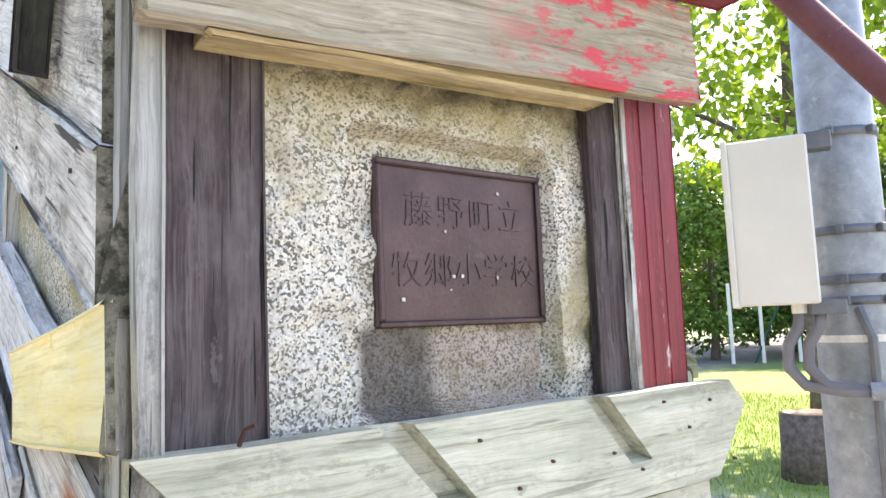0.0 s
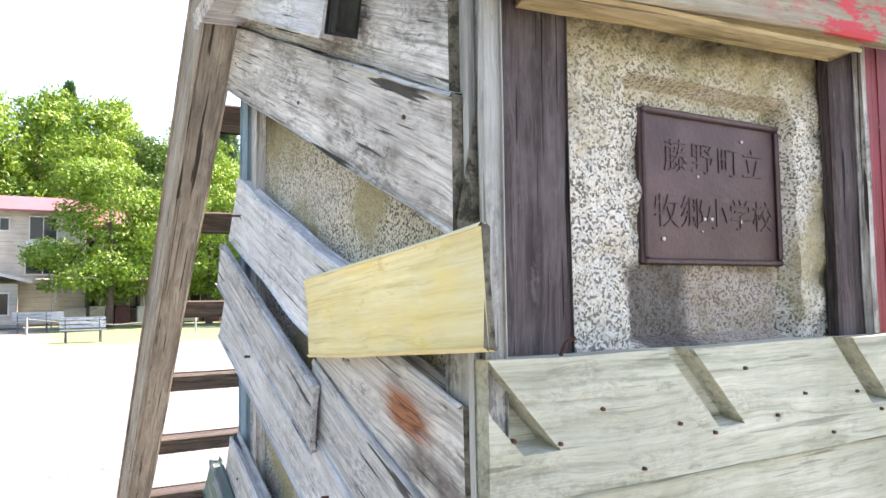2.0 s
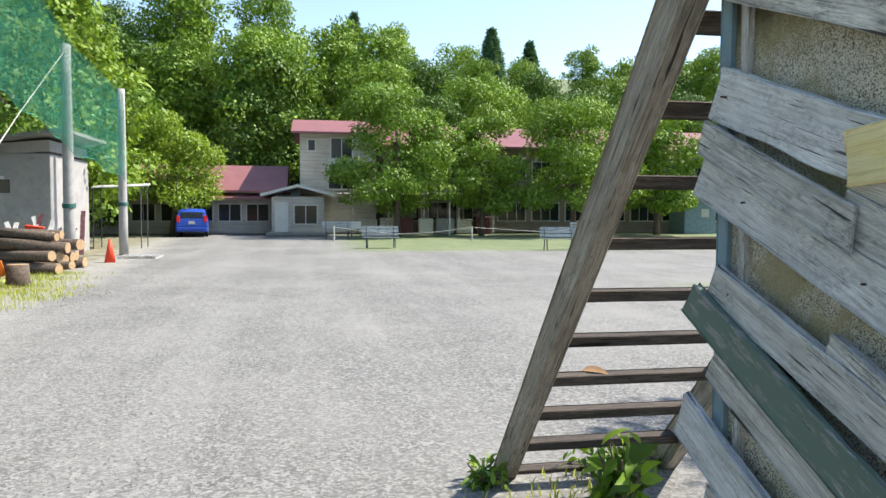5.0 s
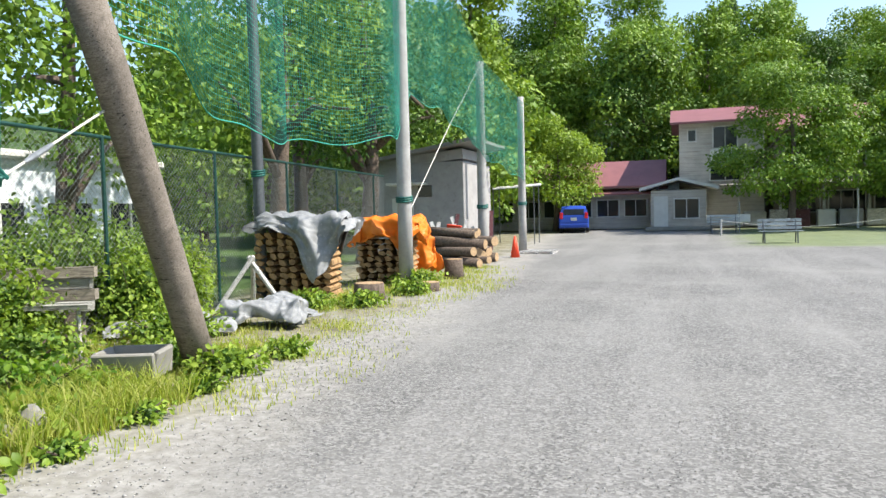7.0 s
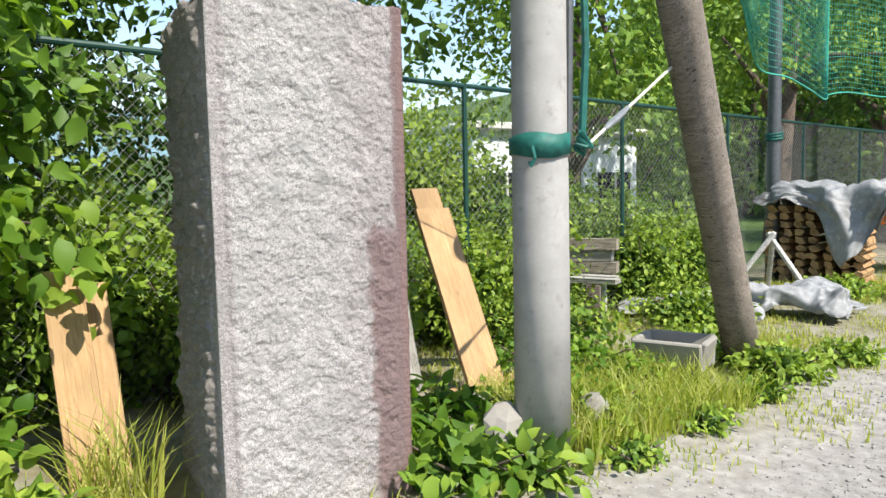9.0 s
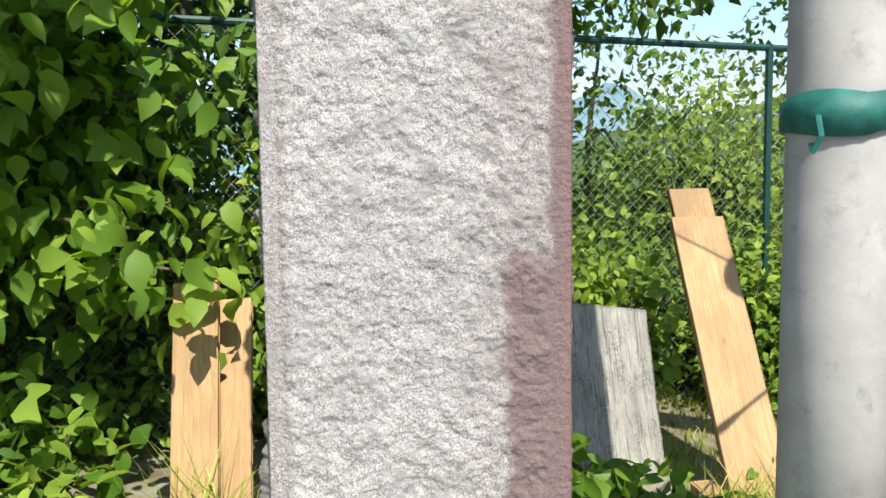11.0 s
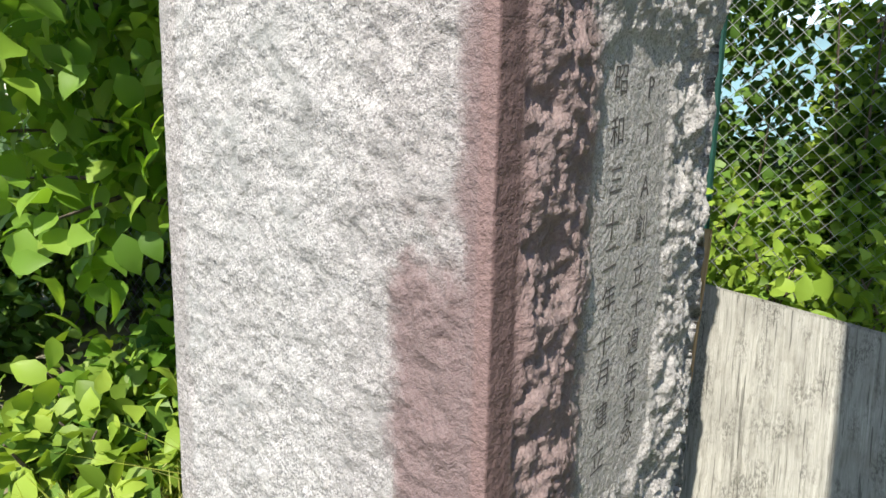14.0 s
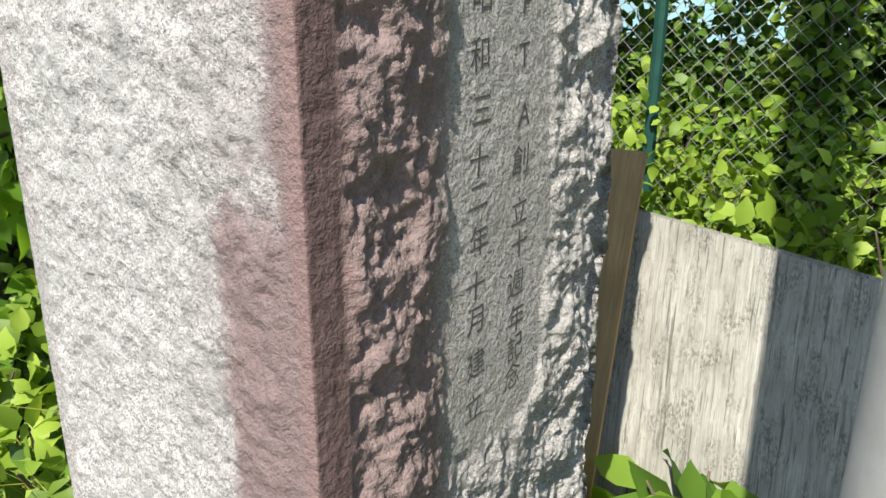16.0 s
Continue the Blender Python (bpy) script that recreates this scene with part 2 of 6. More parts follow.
M["moss_end"] = plain("mossy_dark_end_grain", (0.17, 0.155, 0.115), 0.6, 34, 0.95, 0, 0.9, (0.02, 0.022, 0.012), 0.46)
M["bronze"] = plain("dark_bronze", (0.080, 0.050, 0.050), 0.3, 12, 0.45, 0.55, 0.25, (0.10, 0.085, 0.08), 0.6)
M["bronze_letter"] = plain("bronze_letter", (0.080, 0.052, 0.052), 0.35, 40, 0.42, 0.6, 0.3)
M["chip"] = plain("pale_lichen_fleck", (0.5, 0.48, 0.45), 0.1, 40, 0.9)
M["iron"] = plain("rusty_iron", (0.10, 0.05, 0.035), 0.4, 60, 0.7, 0.3, 0.5)
k, c, nr = granite("white_speckled_granite", (0.63, 0.59, 0.50), (0.07, 0.062, 0.05), 380, (((0.34, 0.29, 0.16), 5.0, 0.50), ((0.13, 0.11, 0.08), 3.5, 0.60)), 0.24)
vv = k.coords((1, 1, 1), "Object", False)
px_ = k.n("SeparateXYZ")
k.put(px_.inputs[0], vv)


def zone(sock, lo, hi, amp):
    a_ = k.n("Math", operation="MULTIPLY_ADD")
    k.put(a_.inputs[0], k.noise(vv, 11.0, 6, 0.65))
    a_.inputs[1].default_value = amp
    k.put(a_.inputs[2], sock)
    m_ = k.n("MapRange", interpolation_type="SMOOTHSTEP")
    k.put(m_.inputs[0], a_.outputs[0])
    m_.inputs[1].default_value, m_.inputs[2].default_value = lo, hi
    return m_.outputs[0]


def both(*socks):
    r_ = socks[0]
    for s_ in socks[1:]:
        m_ = k.n("Math", operation="MULTIPLY")
        k.put(m_.inputs[0], r_)
        k.put(m_.inputs[1], s_)
        r_ = m_.outputs[0]
    return r_


def flip(sock):
    m_ = k.n("Math", operation="MULTIPLY")
    k.put(m_.inputs[0], sock)
    m_.inputs[1].default_value = -1.0
    return m_.outputs[0]


def part_of(sock, f_):
    m_ = k.n("Math", operation="MULTIPLY")
    k.put(m_.inputs[0], sock)
    m_.inputs[1].default_value = f_
    return m_.outputs[0]


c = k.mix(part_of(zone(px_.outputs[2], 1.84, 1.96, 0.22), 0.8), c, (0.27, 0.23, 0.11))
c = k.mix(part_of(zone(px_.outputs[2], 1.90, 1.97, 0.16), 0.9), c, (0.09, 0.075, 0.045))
# browner below the plaque, darkest towards its left
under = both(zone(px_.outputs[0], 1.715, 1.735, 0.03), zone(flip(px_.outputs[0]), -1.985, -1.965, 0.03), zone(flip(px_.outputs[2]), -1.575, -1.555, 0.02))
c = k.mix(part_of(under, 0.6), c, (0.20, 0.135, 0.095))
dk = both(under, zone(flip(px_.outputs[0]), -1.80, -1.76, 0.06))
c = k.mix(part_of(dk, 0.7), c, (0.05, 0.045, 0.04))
M["granite_old"] = k.done(c, 0.9, nr)
k, c, nr = granite("pale_granite", (0.41, 0.40, 0.395), (0.20, 0.195, 0.20), 260, (((0.28, 0.275, 0.27), 26.0, 0.54), ((0.46, 0.45, 0.445), 14.0, 0.56), ((0.15, 0.155, 0.155), 75.0, 0.56), ((0.27, 0.275, 0.27), 9.0, 0.53)), 0.14, 0.8)
pos = k.n("SeparateXYZ")
k.put(pos.inputs[0], k.coords((1, 1, 1), "Object", False))
wob = k.noise(k.coords((1, 1, 1), "Object", False), 9.0, 5, 0.6)


def band(axis_out, lo, hi, soft):
    """1 where the coordinate lies beyond lo, with an uneven edge."""
    ad = k.n("Math", operation="MULTIPLY_ADD")
    k.put(ad.inputs[0], wob)
    ad.inputs[1].default_value = soft
    k.put(ad.inputs[2], axis_out)
    mr = k.n("MapRange", interpolation_type="SMOOTHSTEP")
    k.put(mr.inputs[0], ad.outputs[0])
    mr.inputs[1].default_value, mr.inputs[2].default_value = lo, hi
    return mr.outputs[0]


pink = (0.145, 0.092, 0.092)
margin = band(pos.outputs[1], 0.375, 0.425, 0.075)
low = k.n("Math", operation="MULTIPLY")
k.put(low.inputs[0], band(pos.outputs[1], 0.28, 0.345, 0.16))
neg = k.n("Math", operation="SUBTRACT")
neg.inputs[0].default_value = 2.6
k.put(neg.inputs[1], pos.outputs[2])
k.put(low.inputs[1], band(neg.outputs[0], 1.30, 1.52, 0.34))
mx = k.n("Math", operation="MAXIMUM")
k.put(mx.inputs[0], margin)
k.put(mx.inputs[1], low.outputs[0])
neg2 = k.n("Math", operation="MULTIPLY")
k.put(neg2.inputs[0], pos.outputs[1])
neg2.inputs[1].default_value = -1.0
left = k.n("Math", operation="MULTIPLY")
k.put(left.inputs[0], band(neg2.outputs[0], 0.395, 0.41, 0.01))
left.inputs[1].default_value = 0.22
wash = k.n("Math", operation="MULTIPLY")
k.put(wash.inputs[0], band(pos.outputs[1], 0.22, 0.62, 0.55))
wash.inputs[1].default_value = 0.28
mx0 = k.n("Math", operation="MAXIMUM")
k.put(mx0.inputs[0], mx.outputs[0])
k.put(mx0.inputs[1], wash.outputs[0])
mx2 = k.n("Math", operation="MAXIMUM")
k.put(mx2.inputs[0], mx0.outputs[0])
k.put(mx2.inputs[1], left.outputs[0])
onx = band(pos.outputs[0], 0.40, 0.46, 0.02)
fin = k.n("Math", operation="MULTIPLY")
k.put(fin.inputs[0], mx2.outputs[0])
k.put(fin.inputs[1], onx)
sc = k.n("Math", operation="MULTIPLY")
k.put(sc.inputs[0], fin.outputs[0])
sc.inputs[1].default_value = 0.85
c = k.mix(sc.outputs[0], c, pink)
# the faces away from the gate are browner with dirt; some also carry painted shade
bk = k.n("Math", operation="SUBTRACT")
bk.inputs[0].default_value = 1.0
k.put(bk.inputs[1], onx)
bk2 = k.n("Math", operation="MULTIPLY")
k.put(bk2.inputs[0], bk.outputs[0])
bk2.inputs[1].default_value = 0.18
c = k.mix(bk2.outputs[0], c, (0.33, 0.29, 0.27))
ny_ = band(pos.outputs[1], 0.39, 0.405, 0.0)
nx_ = band(pos.outputs[0], 0.20, 0.30, 0.10)
nn = k.n("Math", operation="MULTIPLY")
k.put(nn.inputs[0], ny_)
k.put(nn.inputs[1], nx_)
nn2 = k.n("Math", operation="MULTIPLY")
k.put(nn2.inputs[0], nn.outputs[0])
nn2.inputs[1].default_value = 0.8
c = k.mix(nn2.outputs[0], c, (0.19, 0.125, 0.12))
# corner margin: dark brown stone, with its dimness in grazing sun painted in
cx_ = k.n("Math", operation="MULTIPLY")
k.put(cx_.inputs[0], band(pos.outputs[1], 0.424, 0.430, 0.0))
k.put(cx_.inputs[1], band(pos.outputs[0], 0.435, 0.445, 0.0))
cx2 = k.n("Math", operation="MULTIPLY")
k.put(cx2.inputs[0], cx_.outputs[0])
cx2.inputs[1].default_value = 0.75
c = k.mix(cx2.outputs[0], c, (0.095, 0.06, 0.058))
# south face mixed darker brown, its shade put into the colour
sth = k.n("Math", operation="MULTIPLY")
k.put(sth.inputs[0], band(neg2.outputs[0], 0.472, 0.48, 0.0))
sth.inputs[1].default_value = 0.6
c = k.mix(sth.outputs[0], c, (0.17, 0.15, 0.125))
M["granite_gate"] = k.done(c, 0.92, nr)
# dark colour stands in for the shadow inside the carved strokes
M["groove_shade"] = plain("painted_shade_of_carved_strokes", (0.085, 0.077, 0.074), 0.2, 50, 0.95)
M["concrete"] = plain("grey_concrete", (0.27, 0.26, 0.235), 0.18, 4, 0.9, 0, 0.25, (0.22, 0.2, 0.18), 0.6)
M["concrete_pole"] = plain("smooth_concrete_pole", (0.36, 0.355, 0.345), 0.15, 5, 0.85, 0, 0.15, (0.25, 0.24, 0.23), 0.58)
M["galv"] = plain("galvanised_steel", (0.24, 0.26, 0.275), 0.3, 16, 0.5, 0.3, 0.1, (0.33, 0.35, 0.36), 0.56)
M["galv_dark"] = plain("grey_steel_band", (0.13, 0.14, 0.15), 0.2, 20, 0.5, 0.5)
M["cream"] = plain("cream_painted_steel", (0.52, 0.52, 0.46), 0.05, 5, 0.45, 0, 0.03)
M["grey_pvc"] = plain("grey_plastic_conduit", (0.13, 0.13, 0.14), 0.15, 10, 0.5)
M["rust_red"] = plain("rusty_red_painted_steel", (0.11, 0.04, 0.045), 0.3, 6, 0.6, 0.1, 0.2, (0.45, 0.43, 0.41), 0.60)
M["log_bark"] = plain("grey_brown_bark", (0.13, 0.10, 0.08), 0.5, 18, 0.95, 0, 0.9)
M["post_wood"] = wood("weathered_round_log", (0.10, 0.085, 0.07), (0.23, 0.195, 0.165), (0.33, 0.29, 0.25), (0.06, 0.05, 0.04), 0.5)
M["cut_wood"] = plain("sawn_log_end", (0.42, 0.29, 0.17), 0.35, 24, 0.9, 0, 0.3)
M["fire_wood"] = plain("split_firewood", (0.36, 0.225, 0.11), 0.6, 9, 0.9, 0, 0.4, (0.16, 0.10, 0.06), 0.58)
M["tarp_grey"] = plain("grey_tarpaulin", (0.27, 0.28, 0.29), 0.3, 7, 0.55, 0, 0.5, (0.42, 0.42, 0.41), 0.56)
M["tarp_orange"] = plain("orange_tarpaulin", (0.75, 0.20, 0.02), 0.12, 5, 0.5, 0, 0.2)
M["cone_red"] = plain("red_orange_plastic", (0.75, 0.07, 0.03), 0.1, 5, 0.5)
M["net"] = plain("green_nylon_net", (0.04, 0.34, 0.25), 0.2, 5, 0.6)
M["green_strap"] = plain("faded_green_plastic", (0.015, 0.12, 0.10), 0.4, 16, 0.55, 0, 0.2)
M["rope"] = plain("pale_rope", (0.6, 0.58, 0.53), 0.15, 60, 0.9)
M["fence_wire"] = plain("galvanised_fence_wire", (0.27, 0.29, 0.28), 0.15, 30, 0.6, 0.2)
M["fence_green"] = plain("dark_green_painted_pipe", (0.012, 0.055, 0.045), 0.25, 10, 0.5)


def clapboard(name, color, dirt):
    k = Nodes(name)
    v = k.coords((1, 1, 1), "Object", False)
    wv = k.n("TexWave")
    wv.wave_type, wv.bands_direction, wv.wave_profile = "BANDS", "Z", "SAW"
    wv.inputs["Scale"].default_value = 0.32 / 0.21 * 0.97
    k.put(wv.inputs["Vector"], v)
    a = k.noise(v, 1.3, 6, 0.65)
    col = k.ramp(a, (0.35, tuple(0.78 * c_ for c_ in color)), (0.62, color))
    col = k.mix(k.ramp(k.noise(k.coords((0.6, 0.6, 9), "Object", False), 1.2, 5, 0.6), (0.52, g(0.0)), (0.66, g(0.7))), col, dirt)
    col = k.mix(k.ramp(wv.outputs["Fac"], (0.0, g(0.55)), (0.14, g(0.0))), col, tuple(0.35 * c_ for c_ in color))
    return k.done(col, 0.88, k.bump(wv.outputs["Fac"], 0.8, 0.03))


M["wall_cream"] = clapboard("faded_cream_clapboard", (0.56, 0.52, 0.47), (0.36, 0.30, 0.26))
M["wall_pink"] = clapboard("bare_old_clapboard", (0.36, 0.30, 0.25), (0.20, 0.15, 0.12))
M["roof_red"] = plain("red_metal_roof", (0.27, 0.115, 0.12), 0.12, 1.5, 0.5, 0, 0.05, (0.22, 0.06, 0.06), 0.6)
M["window_dark"] = plain("dark_window_glass", (0.02, 0.024, 0.028), 0.3, 2, 0.08)
M["trim_white"] = plain("white_trim", (0.62, 0.61, 0.58), 0.08, 4, 0.7)
M["wall_white"] = plain("white_painted_wall", (0.72, 0.78, 0.84), 0.08, 2, 0.8, 0, 0.05)
M["wall_block"] = plain("grey_rendered_block_wall", (0.36, 0.35, 0.35), 0.15, 2.5, 0.9, 0, 0.15, (0.24, 0.22, 0.21), 0.58)
M["roof_grey"] = plain("grey_sheet_roof", (0.24, 0.23, 0.22), 0.2, 2, 0.6)
M["car_blue"] = plain("glossy_blue_car_paint", (0.03, 0.08, 0.42), 0.05, 2, 0.18)
M["car_grey"] = plain("dark_silver_car_paint", (0.16, 0.16, 0.17), 0.05, 2, 0.2, 0.5)
M["tyre"] = plain("black_rubber", (0.02, 0.02, 0.02), 0.2, 20, 0.9)
M["red_lamp"] = plain("red_tail_lamp", (0.5, 0.02, 0.02), 0.1, 5, 0.2)
M["bench"] = wood("pale_blue_grey_bench_wood", (0.24, 0.27, 0.28), (0.38, 0.42, 0.43), (0.48, 0.52, 0.52))
# distance haze is put into this blue base colour
M["far_hill"] = plain("wooded_hill_haze_in_colour", (0.16, 0.27, 0.30), 0.15, 0.02, 1.0)
M["leaf"] = foliage("broad_leaves", (0.08, 0.16, 0.018), (0.16, 0.285, 0.032), (0.29, 0.41, 0.058), 0.26)
M["leaf_big"] = foliage("large_ovate_leaves", (0.07, 0.18, 0.02), (0.18, 0.34, 0.04), (0.34, 0.50, 0.08), 0.55)
M["leaf_light"] = foliage("light_yellow_green_leaves", (0.09, 0.17, 0.02), (0.21, 0.33, 0.04), (0.38, 0.50, 0.08), 0.40)
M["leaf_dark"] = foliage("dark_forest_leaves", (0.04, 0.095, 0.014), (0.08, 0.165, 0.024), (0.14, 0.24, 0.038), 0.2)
M["needle"] = foliage("dark_conifer_needles", (0.05, 0.12, 0.07), (0.10, 0.20, 0.11), (0.17, 0.28, 0.14), 0.25)
M["lawn"] = foliage("short_lawn_blades", (0.11, 0.17, 0.035), (0.18, 0.26, 0.055), (0.28, 0.34, 0.10), 0.3)
M["grass"] = foliage("grass_blades", (0.24, 0.34, 0.04), (0.45, 0.51, 0.09), (0.62, 0.59, 0.24), 0.5)

k = Nodes("loose_gravel")
gi = k.n("NewGeometry")
M["pebble"] = k.done(k.ramp(gi.outputs["Random Per Island"], (0.0, (0.19, 0.187, 0.178)), (0.6, (0.29, 0.285, 0.272)), (1.0, (0.45, 0.44, 0.42))), 0.95)
M["dry_leaf"] = plain("dry_brown_leaf", (0.34, 0.20, 0.10), 0.2, 30, 0.8)

# ground: gravel, with earth and short turf where it grows
k = Nodes("gravel_and_turf")
v = k.coords((1, 1, 1), "Object", False)
vo = k.n("TexVoronoi", feature="F1")
k.put(vo.inputs["Vector"], v)
vo.inputs["Scale"].default_value = 55
sp = k.n("SeparateColor")
k.put(sp.inputs[0], vo.outputs["Color"])
peb = k.ramp(sp.outputs[0], (0.0, (0.075, 0.074, 0.072)), (0.5, (0.165, 0.163, 0.158)), (1.0, (0.30, 0.296, 0.285)))
big = k.noise(v, 0.35, 6, 0.6)
mid_ = k.noise(v, 4.5, 6, 0.65)
peb = k.mix(k.ramp(mid_, (0.36, g(0.3)), (0.52, g(0.0))), peb, (0.12, 0.118, 0.113))
peb = k.mix(k.ramp(big, (0.40, g(0.0)), (0.66, g(0.5))), peb, (0.27, 0.265, 0.25))
tr = k.noise(k.coords((1.1, 0.09, 1), "Object", False), 1.0, 4, 0.6)
peb = k.mix(k.ramp(tr, (0.45, g(0.0)), (0.62, g(0.3))), peb, (0.29, 0.285, 0.275))
sx = k.n("SeparateXYZ")
k.put(sx.inputs[0], v)


def over(sock, lo, hi, sgn=1.0, amp=2.2):
    a = k.n("Math", operation="MULTIPLY_ADD")
    k.put(a.inputs[0], k.noise(v, 0.9, 6, 0.65))
    a.inputs[1].default_value = amp
    b = k.n("Math", operation="MULTIPLY_ADD")
    k.put(b.inputs[0], sock)
    b.inputs[1].default_value = sgn
    k.put(b.inputs[2], a.outputs[0])
    a.inputs[2].default_value = -amp / 2
    m = k.n("MapRange", interpolation_type="SMOOTHSTEP")
    k.put(m.inputs[0], b.outputs[0])
    m.inputs[1].default_value, m.inputs[2].default_value = lo, hi
    return m.outputs[0]


west = k.n("Math", operation="MULTIPLY_ADD")
k.put(west.inputs[0], sx.outputs[1])
west.inputs[1].default_value = -0.10
wneg = k.n("Math", operation="MULTIPLY")
k.put(wneg.inputs[0], sx.outputs[0])
wneg.inputs[1].default_value = -1.0
k.put(west.inputs[2], wneg.outputs[0])
earth = k.ramp(k.noise(v, 3.0, 6, 0.65), (0.35, (0.13, 0.115, 0.07)), (0.5, (0.22, 0.205, 0.13)), (0.6, (0.27, 0.26, 0.215)), (0.72, (0.16, 0.22, 0.05)))
turf = k.ramp(k.noise(v, 1.2, 8, 0.7), (0.35, (0.09, 0.15, 0.03)), (0.6, (0.17, 0.23, 0.06)), (0.75, (0.24, 0.25, 0.11)))
sand = k.ramp(k.noise(v, 9, 6, 0.65), (0.35, (0.21, 0.20, 0.18)), (0.65, (0.37, 0.36, 0.335)))
col = k.mix(over(west.outputs[0], 2.2, 3.4, 1.0), peb, sand)
col = k.mix(over(west.outputs[0], 3.2, 4.5, 1.0, 3.4), col, earth)
slope = k.ramp(k.noise(v, 0.8, 8, 0.72), (0.36, (0.03, 0.06, 0.015)), (0.55, (0.07, 0.125, 0.03)), (0.72, (0.13, 0.19, 0.05)))
col = k.mix(over(west.outputs[0], 7.4, 8.6, 1.0), col, slope)
far = k.n("Math", operation="MULTIPLY")
k.put(far.inputs[0], over(sx.outputs[1], 23.5, 25.5, 1.0, 3.0))
k.put(far.inputs[1], over(sx.outputs[0], 0.5, 2.5, 1.0, 3.0))
half = k.n("Math", operation="MULTIPLY")
k.put(half.inputs[0], far.outputs[0])
half.inputs[1].default_value = 0.6
col = k.mix(half.outputs[0], col, turf)
east = k.n("Math", operation="MULTIPLY")
k.put(east.inputs[0], over(sx.outputs[0], 6.5, 8.0, 1.0))
k.put(east.inputs[1], over(sx.outputs[1], -14.0, -10.0, -1.0))
col = k.mix(east.outputs[0], col, turf)
nrm = k.bump(sp.outputs[0], 0.35, 0.008)
nrm = k.bump(k.noise(v, 1.3, 4, 0.6), 0.5, 0.05, nrm)
M["ground"] = k.done(col, 0.95, nrm)


# ---- building blocks ----
def world_of(ob):
    m = ob.matrix_basis.copy()
    while ob.parent:
        ob = ob.parent
        m = ob.matrix_basis @ m
    return m


def thing(name, at=(0, 0, 0), rz=0, label="", category="", group="", kind=""):
    ob = new(name)
    ob.empty_display_size = 0.1
    ob.matrix_basis = pose(*at, 0, 0, rz)
    return tagged(ob, label, category, group, kind)


def part(name, bm, material, parent=None, label="", m=None, smooth=False):
    """One mesh object under a thing or a part; m places it in the world."""
    if isinstance(bm, bpy.types.Mesh):
        me = bm
    else:
        bmesh.ops.recalc_face_normals(bm, faces=bm.faces)
        me = bpy.data.meshes.new(name)
        bm.to_mesh(me)
        bm.free()
    if not me.materials:
        me.materials.append(M[material])
    if smooth:
        me.polygons.foreach_set("use_smooth", [True] * len(me.polygons))
    ob = new(name, me)
    m = m or Matrix()
    if parent:
        ob.parent = parent
        m = world_of(parent).inverted() @ m
    ob.matrix_basis = m
    return tagged(ob, label)


def loft(rings, bm=None, cap=True):
    bm = bm or bmesh.new()
    vs = [[bm.verts.new(p) for p in r] for r in rings]
    n = len(vs[0])
    for a, b in zip(vs, vs[1:]):
        for i in range(n):
            bm.faces.new((a[i], a[(i + 1) % n], b[(i + 1) % n], b[i]))
    if cap:
        bm.faces.new(vs[0][::-1])
        bm.faces.new(vs[-1])
    return bm


def board(l, w, t, seed=0, n=9, worn=0.003, cut0=0.0, cut1=0.0, bev=0.004):
    """A plank along x with softened edges and uneven ends; cut: how far an end slants over the width."""
    rnd = random.Random(seed)
    rings = []
    for i in range(n + 1):
        u = i / n
        x = -l / 2 + l * u
        ring = []
        for y, z in ((-1, -1), (1, -1), (1, 1), (-1, 1)):
            for (dy, dz) in (((1, 0), (0, 1)) if y * z > 0 else ((0, 1), (1, 0))):
                yy = y * (w / 2 - bev * dy) + worn * noise.noise((x * 5, seed * 3.7 + y, 0))
                zz = z * (t / 2 - bev * dz) + worn * 0.4 * noise.noise((x * 5, seed * 1.7, z))
                xx = x + (cut0 * (1 - u) + cut1 * u) * yy / w
                if i in (0, n):
                    xx += rnd.uniform(-1, 1) * worn * 1.5
                ring.append((xx, yy, zz))
        rings.append(ring)
    return loft(rings)


def tube(pts, r, n=8, bm=None, cap=True):
    """A round bar along points; r is one radius or one for each point."""
    pts = [Vector(p) for p in pts]
    rings = []
    side = None
    for i, p in enumerate(pts):
        d = (pts[min(i + 1, len(pts) - 1)] - pts[max(i - 1, 0)]).normalized()
        if side is None:
            side = d.orthogonal().normalized()
        side = (side - d * side.dot(d)).normalized()
        up = d.cross(side)
        rr = r[i] if isinstance(r, (list, tuple)) else r
        rings.append([p + rr * (side * math.cos(a) + up * math.sin(a)) for a in (2 * math.pi * j / n for j in range(n))])
    return loft(rings, bm, cap)


def box(sx, sy, sz, bev=0.004, seg=1):
    bm = bmesh.new()
    bmesh.ops.create_cube(bm, size=1, matrix=Matrix.Diagonal((sx, sy, sz, 1)))
    if bev:
        bmesh.ops.bevel(bm, geom=bm.edges[:], offset=bev, segments=seg, affect="EDGES")
    return bm


def span(p, q, up=(0, 0, 1)):
    """Pose with local x from p to q, local z as near up as may be; and the length."""
    p, q = Vector(p), Vector(q)
    x = (q - p).normalized()
    z = Vector(up)
    z = (z - x * z.dot(x)).normalized()
    y = z.cross(x)
    m = Matrix((x, y, z)).transposed().to_4x4()
    m.translation = (p + q) / 2
    return m, (q - p).length


def mesh_np(name, verts, faces, material):
    me = bpy.data.meshes.new(name)
    nf, k = faces.shape
    me.vertices.add(len(verts))
    me.vertices.foreach_set("co", verts.astype(np.float32).ravel())
    me.loops.add(nf * k)
    me.loops.foreach_set("vertex_index", faces.astype(np.int32).ravel())
    me.polygons.add(nf)
    me.polygons.foreach_set("loop_start", np.arange(0, nf * k, k, dtype=np.int32))
    me.update(calc_edges=True)
    me.materials.append(M[material])
    return me


